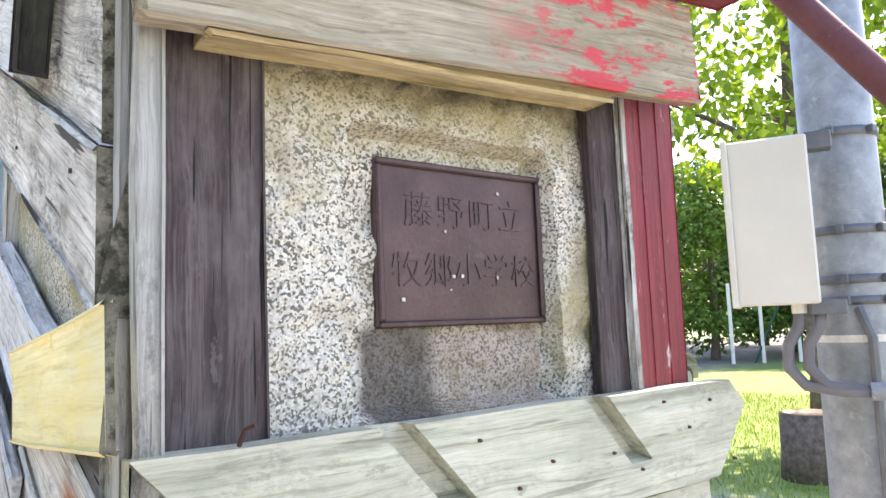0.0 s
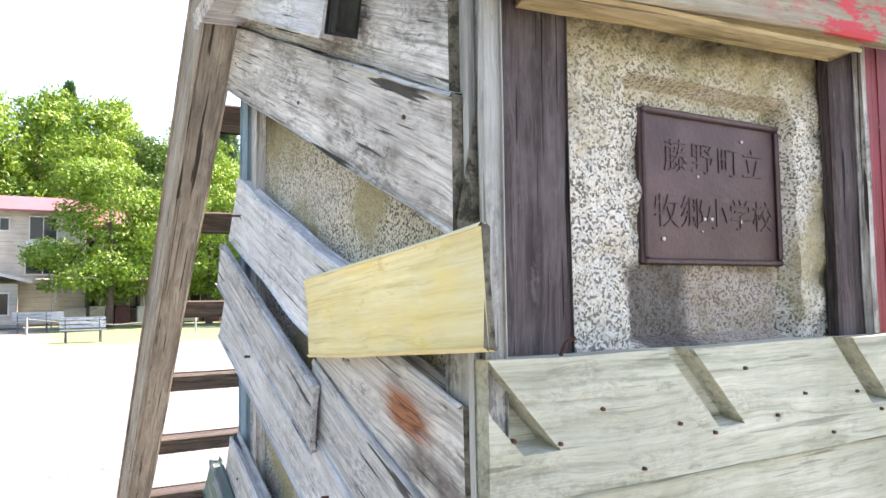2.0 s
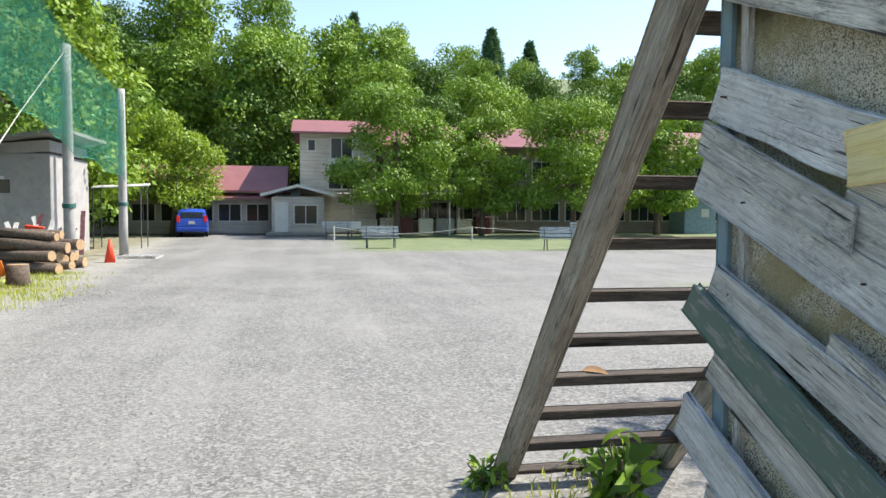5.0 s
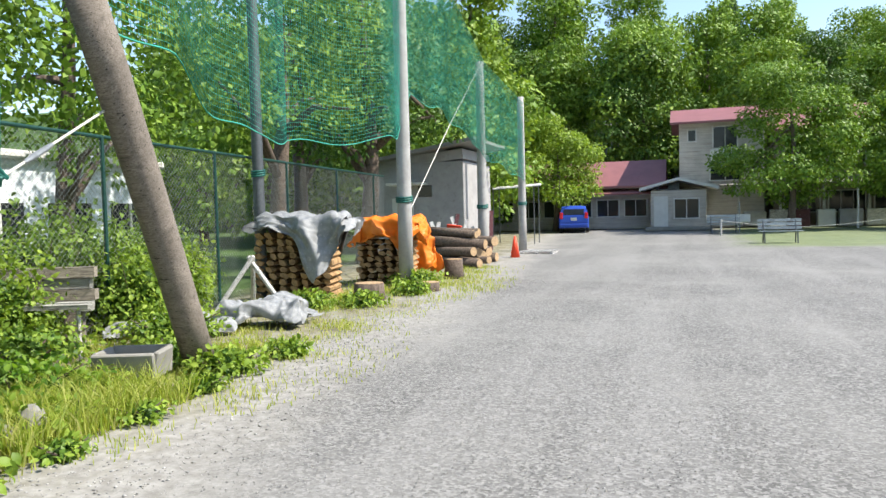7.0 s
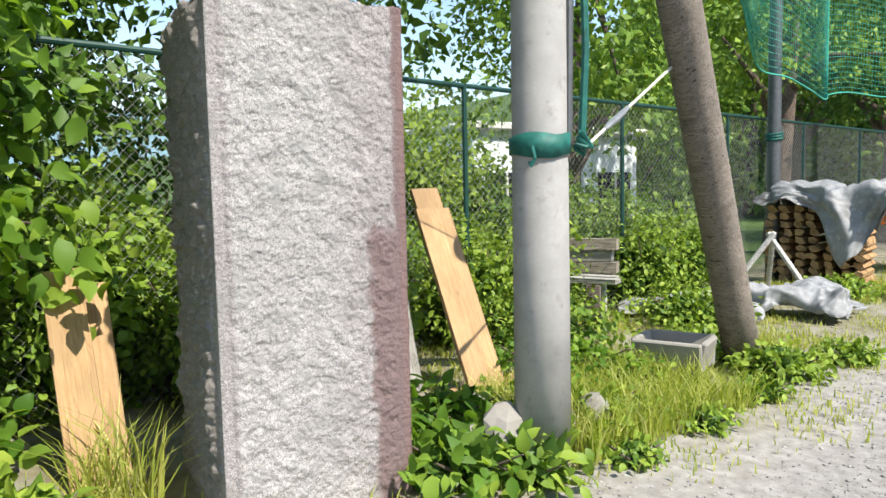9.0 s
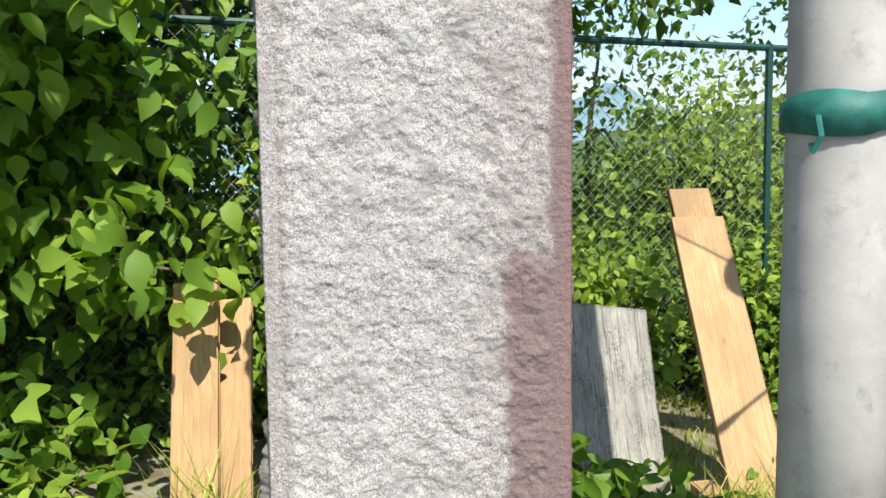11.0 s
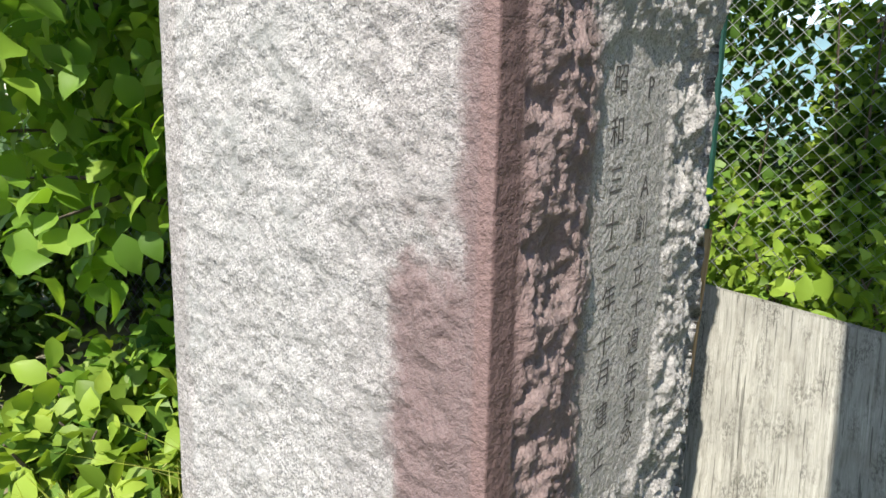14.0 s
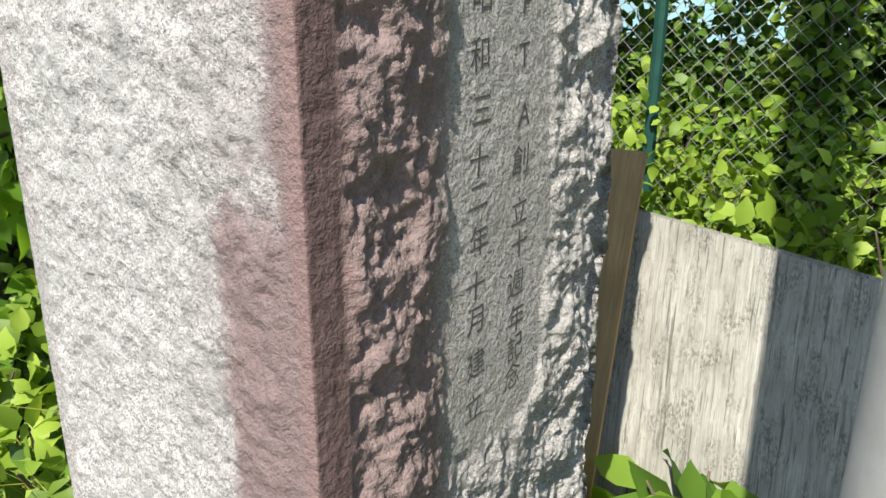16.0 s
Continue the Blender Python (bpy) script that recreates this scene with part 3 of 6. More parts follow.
def leaves(name, pos, size, material, rng, shape=0.55, droop=0.3, out=None, fine=False, face=None):
    """Folded pointed leaves at the given points; out: ways they lean to; face: ways their blades turn to."""
    n = len(pos)
    d = rng.normal(size=(n, 3))
    if out is not None:
        d = d * 0.6 + out
    d[:, 2] -= droop
    d /= np.linalg.norm(d, axis=1)[:, None]
    up_way = np.array([[0.25, 0.0, 0.9]]) if face is None else face + np.array([[0.1, 0.0, 0.35]])
    u = np.cross(d, rng.normal(size=(n, 3)) * (0.6 if face is None else 0.28) + up_way)
    u /= np.linalg.norm(u, axis=1)[:, None]
    w = np.cross(d, u)
    s = (size * rng.uniform(0.6, 1.35, n))[:, None]
    a, t = pos, pos + d * s
    if fine:
        up = np.sign(w[:, 2:3]) * w
        t = t - up * s * 0.10
        cols = [a]
        for q, wd, lift in ((0.22, 0.82, 0.05), (0.52, 0.95, 0.06), (0.80, 0.48, 0.0)):
            c0 = pos + d * s * q
            cols += [c0 + u * s * shape * 0.5 * wd + up * s * (lift + 0.06), c0 + up * s * lift, c0 - u * s * shape * 0.5 * wd + up * s * (lift + 0.06)]
        cols.append(t)
        verts = np.stack(cols, 1).reshape(-1, 3)
        i = np.arange(n)[:, None] * 11
        fs = [(0, 2, 1), (0, 3, 2), (1, 2, 5), (1, 5, 4), (2, 3, 6), (2, 6, 5), (4, 5, 8), (4, 8, 7), (5, 6, 9), (5, 9, 8), (7, 8, 10), (8, 9, 10)]
        faces = np.concatenate([i + np.array([f_]) for f_ in fs])
        return mesh_np(name, verts, faces, material)
    mid = pos + d * s * 0.42
    l, r = mid + u * s * shape * 0.5 + w * s * 0.10, mid - u * s * shape * 0.5 + w * s * 0.10
    verts = np.stack([a, l, t, r], 1).reshape(-1, 3)
    i = np.arange(n)[:, None] * 4
    faces = np.concatenate([i + np.array([[0, 2, 1]]), i + np.array([[0, 3, 2]])])
    return mesh_np(name, verts, faces, material)


def crown_points(rng, lobes, n, shell=0.55):
    """Points near the skins of several ellipsoids, clumped."""
    vol = np.array([a * b + b * c + a * c for _, (a, b, c) in lobes])
    which = rng.choice(len(lobes), n, p=vol / vol.sum())
    cen = np.array([p for p, _ in lobes])[which]
    rad = np.array([r for _, r in lobes])[which]
    d = rng.normal(size=(n, 3))
    d /= np.linalg.norm(d, axis=1)[:, None]
    clump = np.round(d * 3.2 + rng.normal(scale=0.10, size=(n, 3))) / 3.2
    d2 = d * 0.6 + clump * 0.4
    rr = shell + (1.08 - shell) * rng.random(n) ** 0.6
    return cen + d2 * rad * rr[:, None], d


def lobes_for(rng, h, spread, base, k=9):
    """Many overlapping boughs filling a rounded, uneven crown."""
    out = [((0, 0, base + (h - base) * 0.45), (spread * 0.5, spread * 0.5, (h - base) * 0.34))]
    n = k * 3
    for i in range(n):
        a, u = rng.uniform(0, 6.28), (i + rng.random()) / n
        env = math.sin(math.pi * (0.12 + 0.80 * u) ** 0.8) ** 0.6
        rad = spread * env * rng.uniform(0.35, 0.88)
        s = spread * rng.uniform(0.14, 0.31)
        out.append(((math.cos(a) * rad, math.sin(a) * rad, base + (h - base) * (0.05 + 0.88 * u)), (s * 1.15, s * 1.15, s * rng.uniform(0.5, 0.8))))
    return out


def tree(name, seed, h, spread, base, count, size, leafmat, label, trunk_r=0.16, bark="log_bark", lean=0.0, limbs=6, k=9, at=(0, 0, 0), group=""):
    rng = np.random.default_rng(seed)
    t = thing(name, at, 0, label, "tree", group)
    o = Vector(at)
    lob = lobes_for(rng, h, spread, base, k)
    pts = [(lean * u * h + 0.1 * math.sin(u * 5 + seed), 0.08 * math.sin(u * 7 + seed), u * h * 0.85) for u in np.linspace(0, 1, 8)]
    bm = tube([o + Vector(p) for p in pts], [trunk_r * (1.25 if i == 0 else 1 - 0.11 * i) for i in range(8)], 9)
    tr_ob = part("trunk", bm, bark, t, "", None, True)
    for i in range(limbs):
        c = lob[1 + i % (len(lob) - 1)][0]
        s0 = Vector(pts[2 + i % 4])
        e = Vector(c)
        mid = (s0 + e) / 2 + Vector((0, 0, 0.12 * h * 0.3))
        part("limb", tube([o + s0, o + mid, o + e], [trunk_r * 0.45, trunk_r * 0.28, trunk_r * 0.1], 6), bark, t, "", None, True)
    pos, out = crown_points(rng, lob, count)
    me = leaves("crown", pos, size, leafmat, rng, 0.6, 0.35, out * 0.3, False, out)
    part("crown", me, leafmat, t, "", Matrix.Translation(o))
    return t


# ---- ground and distance ----
def height(x, y):
    z = 0.012 * max(0.0, min(y - 18, 24)) if y < 42 else 0.288
    if y > 46:
        z += 0.42 * min(y - 46, 46) + 0.5 * noise.noise((x * 0.05, y * 0.05, 0)) * min(1, (y - 46) / 5)
    if x < -8.2:
        z -= 0.42 * min(-8.2 - x, 30) * max(0.0, min(1.0, (14 - y) / 6))
    return z + 0.02 * noise.noise((x * 0.3, y * 0.3, 3.0))


def ground_sheet():
    xs = [-2500, -900, -400, -200, -120, -80, -60] + [-50 + 1.25 * i for i in range(89)] + [64, 80, 120, 200, 400, 900, 2500]
    ys = [-2500, -900, -300, -120, -60, -40] + [-30 + 1.25 * i for i in range(105)] + [105, 120, 160, 250, 500, 1200, 2500]
    bm = bmesh.new()
    vs = [[bm.verts.new((x, y, height(x, y))) for x in xs] for y in ys]
    for a, b in zip(vs, vs[1:]):
        for i in range(len(xs) - 1):
            bm.faces.new((a[i], a[i + 1], b[i + 1], b[i]))
    return bm


tagged(part("ground", ground_sheet(), "ground", smooth=True), "grey gravel schoolyard with worn tyre tracks and turf", "ground", kind="structure")


def far_hills(name, cx, cy, length, hgt, turn, seed):
    bm = bmesh.new()
    n = 60
    top = [bm.verts.new(((i / n - 0.5) * length, 0, hgt * (0.55 + 0.5 * noise.fractal((i * 0.11, seed, 0), 1.0, 2.0, 4)))) for i in range(n + 1)]
    bot = [bm.verts.new(((i / n - 0.5) * length, -hgt * 1.2, -60)) for i in range(n + 1)]
    bak = [bm.verts.new(((i / n - 0.5) * length, hgt, -60)) for i in range(n + 1)]
    for i in range(n):
        bm.faces.new((bot[i], bot[i + 1], top[i + 1], top[i]))
        bm.faces.new((top[i], top[i + 1], bak[i + 1], bak[i]))
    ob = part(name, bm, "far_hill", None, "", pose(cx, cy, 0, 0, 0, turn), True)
    return tagged(ob, "wooded mountain ridge far off, distance haze put into its blue colour", "hill", kind="structure")


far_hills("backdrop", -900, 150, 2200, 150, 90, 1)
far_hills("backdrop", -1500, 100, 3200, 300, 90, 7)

# ---- gate pillar clad in old boards ----
P1 = thing("gate_pillar", (1.8, 0.55, 0), 0, "granite gate pillar with bronze school plaque, clad in weathered boards", "gate pillar")


def clad_core():
    x0, x1, z1 = 1.47, 2.14, 2.2
    nx, nz = 60, 200
    bm = bmesh.new()
    front = []
    for j in range(nz + 1):
        row = []
        for i in range(nx + 1):
            x, z = x0 + (x1 - x0) * i / nx, z1 * j / nz
            wob = 0.010 * noise.noise((x * 14, z * 14, 2.0))
            inside = 1.686 + wob < x < 2.0 - wob and 1.482 < z < 1.80 + wob * 1.5 - 0.03 * max(0.0, (x - 1.9) * 2)
            y = 0.138 + 0.010 * noise.fractal((x * 22, z * 22, 0.0), 1.0, 2.0, 4) + (0.03 if inside else 0.0)
            row.append(bm.verts.new((x, y, z)))
        front.append(row)
    for a, b in zip(front, front[1:]):
        for i in range(nx):
            bm.faces.new((a[i], a[i + 1], b[i + 1], b[i]))
    edge = [r[0] for r in front] + front[-1][1:] + [r[-1] for r in front[::-1]][1:] + front[0][::-1][1:-1]
    back = [bm.verts.new((v.co.x, 0.97, v.co.z)) for v in edge]
    n = len(edge)
    mids = [bm.verts.new((v.co.x + 0.006 * noise.noise(v.co * 20), 0.55, v.co.z)) for v in edge]
    for a, b in ((edge, mids), (mids, back)):
        for i in range(n):
            bm.faces.new((a[i], a[(i + 1) % n], b[(i + 1) % n], b[i]))
    bm.faces.new(back)
    return bm


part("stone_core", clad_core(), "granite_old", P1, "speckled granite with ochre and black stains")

# bronze plaque with raised rim and characters
plq_m = pose(1.863, 0.166, 1.672)
plaque = part("plaque", box(0.266, 0.012, 0.198, 0.003), "bronze", P1, "dark bronze plaque with two rows of raised characters", plq_m)
for dx, dz, sx, sz in ((0, 0.095, 0.266, 0.008), (0, -0.095, 0.266, 0.008), (0.129, 0, 0.008, 0.182), (-0.129, 0, 0.008, 0.182)):
    part("rim", box(sx, 0.006, sz, 0.002), "bronze", plaque, "", plq_m @ pose(dx, -0.0088, dz))


def glyphs(text, size, extrude, thin=0.0, slant=0.0):
    cu = bpy.data.curves.new("lettering", "FONT")
    cu.body, cu.size, cu.extrude, cu.align_x, cu.align_y = text, size, extrude, "CENTER", "CENTER"
    cu.offset, cu.shear = thin, slant
    cu.resolution_u = 2
    tmp = bpy.data.objects.new("lettering", cu)
    me = bpy.data.meshes.new_from_object(tmp)
    bpy.data.objects.remove(tmp)
    bpy.data.curves.remove(cu)
    return me


FACE_S = Matrix(((1, 0, 0, 0), (0, 0, -1, 0), (0, 1, 0, 0), (0, 0, 0, 1)))
for text, z, sp in (("藤野町立", 0.038, 0.050), ("牧郷小学校", -0.034, 0.047)):
    for i, ch in enumerate(text):
        me = glyphs(ch, 0.046, 0.0005, -0.0005)
        part("character", me, "bronze_letter", plaque, "", plq_m @ pose((i - (len(text) - 1) / 2) * sp + 0.003, -0.0068, z) @ FACE_S)
for i in range(7):
    rr = random.Random(i)
    part("lichen_fleck", box(0.0025 + 0.003 * rr.random(), 0.002, 0.002 + 0.003 * rr.random(), 0.0007), "chip", plaque, "", plq_m @ pose(rr.uniform(-0.11, 0.1), -0.0072, rr.uniform(-0.08, 0.08)))


def clad(name, p, q, w, t, mat, face, seed, label="", cut0=0.0, cut1=0.0, worn=0.004, n=10, end=None, bev=0.004):
    """A board of the cladding from p to q (centre line), lying flat against the face with that outward normal."""
    m, l = span(p, q, face)
    ob = part(name, board(l, w, t, seed, n, worn, cut0, cut1, bev), mat, P1, label, m)
    if end:
        ob.data.materials.append(M[end])
        ob.data.polygons[-1].material_index = 1
    return ob


S, Wn = (0, -1, 0), (-1, 0, 0)
clad("dark_board", (1.526, 0.118, 1.20), (1.526, 0.118, 2.05), 0.100, 0.022, "dark_board", S, 1, "dark brown stained vertical board")
clad("dark_board", (2.086, 0.122, 1.20), (2.084, 0.122, 2.05), 0.062, 0.022, "dark_board", S, 2, "dark brown stained vertical board")
clad("corner_post", (1.4615, 0.103, 1.05), (1.4605, 0.103, 2.15), 0.028, 0.036, "panel_wood", S, 3, "pale weathered corner batten")
clad("corner_post", (1.446, 0.122, 1.05), (1.443, 0.122, 2.15), 0.05, 0.014, "panel_wood", Wn, 4, "pale weathered corner batten")
for i in range(3):
    clad("red_board", (2.136 + 0.043 * i, 0.112 + 0.004 * i, 1.30), (2.137 + 0.046 * i, 0.112 + 0.004 * i, 1.92), 0.042, 0.02, "red_paint", S, 5 + i, "narrow dark red painted board with flaking paint", 0.0, 0.0, 0.0012, 10, None, 0.0014)
clad("edge_strip", (2.113, 0.105, 1.30), (2.115, 0.105, 1.90), 0.009, 0.02, "old_wood_warm", S, 8)
clad("lintel_board", (1.44, 0.062, 1.905), (2.235, 0.062, 1.963), 0.150, 0.028, "red_worn", S, 9, "weathered lintel board with traces of red paint")
clad("lintel_batten", (1.505, 0.085, 1.846), (2.05, 0.088, 1.874), 0.026, 0.05, "ochre_wood", S, 10, "ochre batten under the lintel")
clad("roof_edge", (2.02, 0.03, 2.052), (2.33, 0.02, 2.074), 0.03, 0.10, "red_paint", S, 11, "red painted roof edge board")
clad("roof_board", (1.35, 0.48, 2.08), (2.36, 0.48, 2.145), 0.95, 0.03, "old_wood", (0, 0, 1), 12, "weathered roof board")
part("branch_end", tube([(2.0, 0.25, 1.80), (2.22, 0.2, 1.88), (2.315, 0.17, 1.885)], [0.04, 0.037, 0.03], 9), "post_wood", P1, "rough grey branch end sticking out", None, True)


def sill_board():
    """Front board with a pointed end and slanted notches cut into its face."""
    l0, l1, zb, zt = 1.444, 2.325, 1.342, 1.477
    bm = bmesh.new()
    sh, nz = 0.92, 18
    cuts = [1.40, 1.672, 1.974]
    cols = sorted([l0 - 0.135 + i * (l1 + 0.03 - l0 + 0.135) / 60 for i in range(61)] + [c_ + e for c_ in cuts for e in (-0.0006, 0.0, 0.043, 0.0436)])
    f = []
    for j in range(nz + 1):
        row = []
        z = zb + (zt - zb) * j / nz
        tip = l1 + 0.012 - (abs(z - 1.438) * 0.85 if z < 1.438 else abs(z - 1.438) * 1.0)
        for i, s0 in enumerate(cols):
            x = max(l0, min(tip, s0 + (zt - z) * sh))
            d = 0.027 if z > 1.388 + (j % 1) and any(c_ - 1e-5 <= s0 <= c_ + 0.04301 for c_ in cuts) else 0.0
            y = 0.076 + d + 0.0012 * noise.noise((x * 4, z * 50, 0))
            row.append(bm.verts.new((x + i * 1e-6, y, z + 0.003 * noise.noise((x * 6, j / nz, 9)))))
        f.append(row)
    nx = len(cols) - 1
    for a, b in zip(f, f[1:]):
        for i in range(nx):
            bm.faces.new((a[i], a[i + 1], b[i + 1], b[i]))
    edge = [r[0] for r in f] + f[-1][1:] + [r[-1] for r in f[::-1]][1:] + f[0][::-1][1:-1]
    back = [bm.verts.new((v.co.x, 0.108, v.co.z)) for v in edge]
    n = len(edge)
    for i in range(n):
        bm.faces.new((edge[i], edge[(i + 1) % n], back[(i + 1) % n], back[i]))
    bm.faces.new(back)
    bmesh.ops.translate(bm, verts=bm.verts, vec=(-1.88, -0.09, -1.41))
    return bm


sill = part("notched_board", sill_board(), "green_grey", P1, "greenish weathered board with slanted notches and a pointed end", pose(1.88, 0.09, 1.41))
for i in range(16):
    rr = random.Random(i + 40)
    part("nail", tube([(0, 0.002, 0), (0, -0.0035, 0)], [0.0024, 0.002], 7), "iron", sill, "", pose(1.47 + 0.055 * i, 0.0755, 1.352 + 0.11 * rr.random()))
part("bent_nail", tube([(0, 0, 0), (0.004, -0.004, 0.014), (0.010, -0.012, 0.018)], 0.0022, 6), "iron", sill, "rusty bent nail", pose(1.536, 0.085, 1.477))
clad("front_board", (1.436, 0.093, 1.280), (2.24, 0.093, 1.285), 0.118, 0.026, "green_grey", S, 20, "greenish weathered front board")
for i in range(5):
    clad("front_board", (1.45, 0.098, 1.152 - 0.135 * i), (2.22, 0.098, 1.152 - 0.135 * i), 0.125, 0.024, "black_board", S, 21 + i, "blackened front board with lichen")
part("screw", tube([(0, 0.002, 0), (0, -0.003, 0)], 0.005, 8), "iron", P1, "", pose(1.51, 0.08, 1.285))

# the side towards the gap: odd boards nailed on at all angles
L0 = 1.455
clad("side_board", (L0 - 0.012, 0.99, 2.175), (L0 - 0.012, 0.112, 1.806), 0.135, 0.03, "old_wood_warm", Wn, 30, "thick grey board with a knot", 0.0, -0.057, 0.006, 10, "moss_end")
clad("side_board", (L0 - 0.018, 0.99, 2.03), (L0 - 0.018, 0.10, 1.660), 0.128, 0.036, "old_wood_warm", Wn, 31, "wide grey board with black stains", 0.0, -0.053, 0.005, 10, "moss_end")
clad("side_board", (L0 - 0.008, 1.0, 1.715), (L0 - 0.008, 0.36, 1.485), 0.135, 0.03, "pale_wood", Wn, 33, "pale whitewashed board with a knot", 0.0, 0.06, 0.010)
clad("side_board", (L0 - 0.035, 1.035, 1.607), (L0 - 0.035, 0.472, 1.370), 0.092, 0.016, "old_wood", Wn, 34, "narrow grey board", 0.0, -0.03, 0.003)
clad("yellow_board", (L0 - 0.034, 0.495, 1.509), (L0 - 0.034, 0.040, 1.546), 0.112, 0.014, "yellow_board", Wn, 35, "yellowish new pine board", 0.0, 0.0, 0.002, 10, "moss_end")
rusty = clad("side_board", (L0 - 0.010, 0.50, 1.475), (L0 - 0.010, 0.105, 1.365), 0.135, 0.030, "rusty_wood", Wn, 37, "rough grained board with an orange rust stain", 0.0, -0.03, 0.010, 10, "moss_end")
clad("side_board", (L0 - 0.016, 0.52, 1.405), (L0 - 0.016, 0.105, 1.245), 0.10, 0.026, "old_wood", Wn, 38, "grey board under the others", 0.0, -0.03, 0.005)
clad("side_board", (L0 - 0.016, 1.065, 1.505), (L0 - 0.016, 0.06, 1.105), 0.115, 0.024, "pale_wood", Wn, 39, "long pale grey board", 0.02, -0.04, 0.004)
clad("side_board", (L0 - 0.022, 0.98, 1.225), (L0 - 0.022, 0.20, 0.94), 0.10, 0.028, "old_wood", Wn, 40, "dark grained grey board", 0.0, 0.03, 0.008)
clad("side_board", (L0 - 0.046, 1.06, 1.175), (L0 - 0.046, 0.30, 0.83), 0.105, 0.024, "green_paint", Wn, 41, "board with peeling dark green paint", 0.03, 0.03, 0.006)
clad("side_board", (L0 - 0.018, 0.97, 1.02), (L0 - 0.018, 0.35, 0.75), 0.13, 0.028, "old_wood", Wn, 42, "rough grey board", 0.0, 0.02, 0.008)
clad("side_board", (L0 - 0.030, 1.12, 0.84), (L0 - 0.030, 0.30, 0.50), 0.14, 0.028, "pale_wood", Wn, 43, "pale grey board", 0.0, 0.02, 0.006)
clad("side_board", (L0 - 0.020, 1.0, 0.62), (L0 - 0.020, 0.15, 0.32), 0.14, 0.026, "old_wood", Wn, 44, "grey board", 0.0, 0.02, 0.006)
clad("side_board", (L0 - 0.020, 0.55, 1.10), (L0 - 0.020, 0.10, 0.90), 0.13, 0.026, "old_wood", Wn, 45, "grey board", 0.0, 0.02, 0.006)
clad("crossing_board", (L0 - 0.048, 1.0, 2.20), (L0 - 0.048, 0.36, 1.93), 0.13, 0.028, "pale_wood", Wn, 46, "pale board with a black end", 0.0, 0.02, 0.003)
clad("end_block", (L0 - 0.050, 0.285, 2.01), (L0 - 0.050, 0.335, 1.865), 0.034, 0.034, "black_board", Wn, 47, "black board end")
clad("blue_batten", (1.47, 0.985, 0.0), (1.47, 0.985, 2.1), 0.05, 0.04, "blue_batten", Wn, 48, "faded blue painted batten")
clad("batten", (1.462, 0.895, 0.4), (1.462, 0.895, 2.1), 0.028, 0.03, "old_wood", Wn, 49, "thin grey batten")
for i, (y, z) in enumerate(((0.93, 2.0), (0.2, 1.73), (0.55, 1.83), (0.95, 1.70), (0.45, 1.56), (0.42, 1.53), (0.12, 1.58), (0.15, 1.53), (0.97, 1.58), (0.55, 1.41), (0.85, 1.43), (0.45, 1.27), (0.2, 1.16), (0.9, 1.2), (0.3, 1.2))):
    part("nail", tube([(0.02, 0, 0), (-0.003, 0, 0)], 0.0026, 6), "iron", P1, "", pose(1.424, y, z))

# ---- ladder leaning on the pillar ----
ladder = thing("wooden_ladder", (1.5, 3.0, 0), 0, "brown weathered wooden ladder leaning against the clad pillar", "ladder")
STEP = Vector((0.0, -0.2025, 0.2150))
FOOT = Vector((0.0, 2.969, 0.004))
up_l = STEP.cross(Vector((1, 0, 0))).normalized()
for x in (1.390, 2.30):
    m, l = span(Vector((x, 0, 0)) + FOOT - STEP * 0.4, Vector((x, 0, 0)) + FOOT + STEP * 13.2, up_l)
    part("stile", board(l, 0.075, 0.155, 50 + int(x * 10), 14, 0.004, bev=0.007), "ladder", ladder, "", m)
for kx in range(0, 13):
    p = FOOT + STEP * kx
    m, l = span((1.425, p.y, p.z), (2.272, p.y, p.z), (0, 0, 1))
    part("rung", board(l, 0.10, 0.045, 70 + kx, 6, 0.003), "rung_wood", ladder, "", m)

# ---- carved granite gate pillar ----
P2C, P2R = (-5.106, 1.007), -7.3
P2 = thing("stone_gate_pillar", (P2C[0], P2C[1], 0), P2R, "rough pale granite gate pillar with an engraved inscription", "gate pillar")


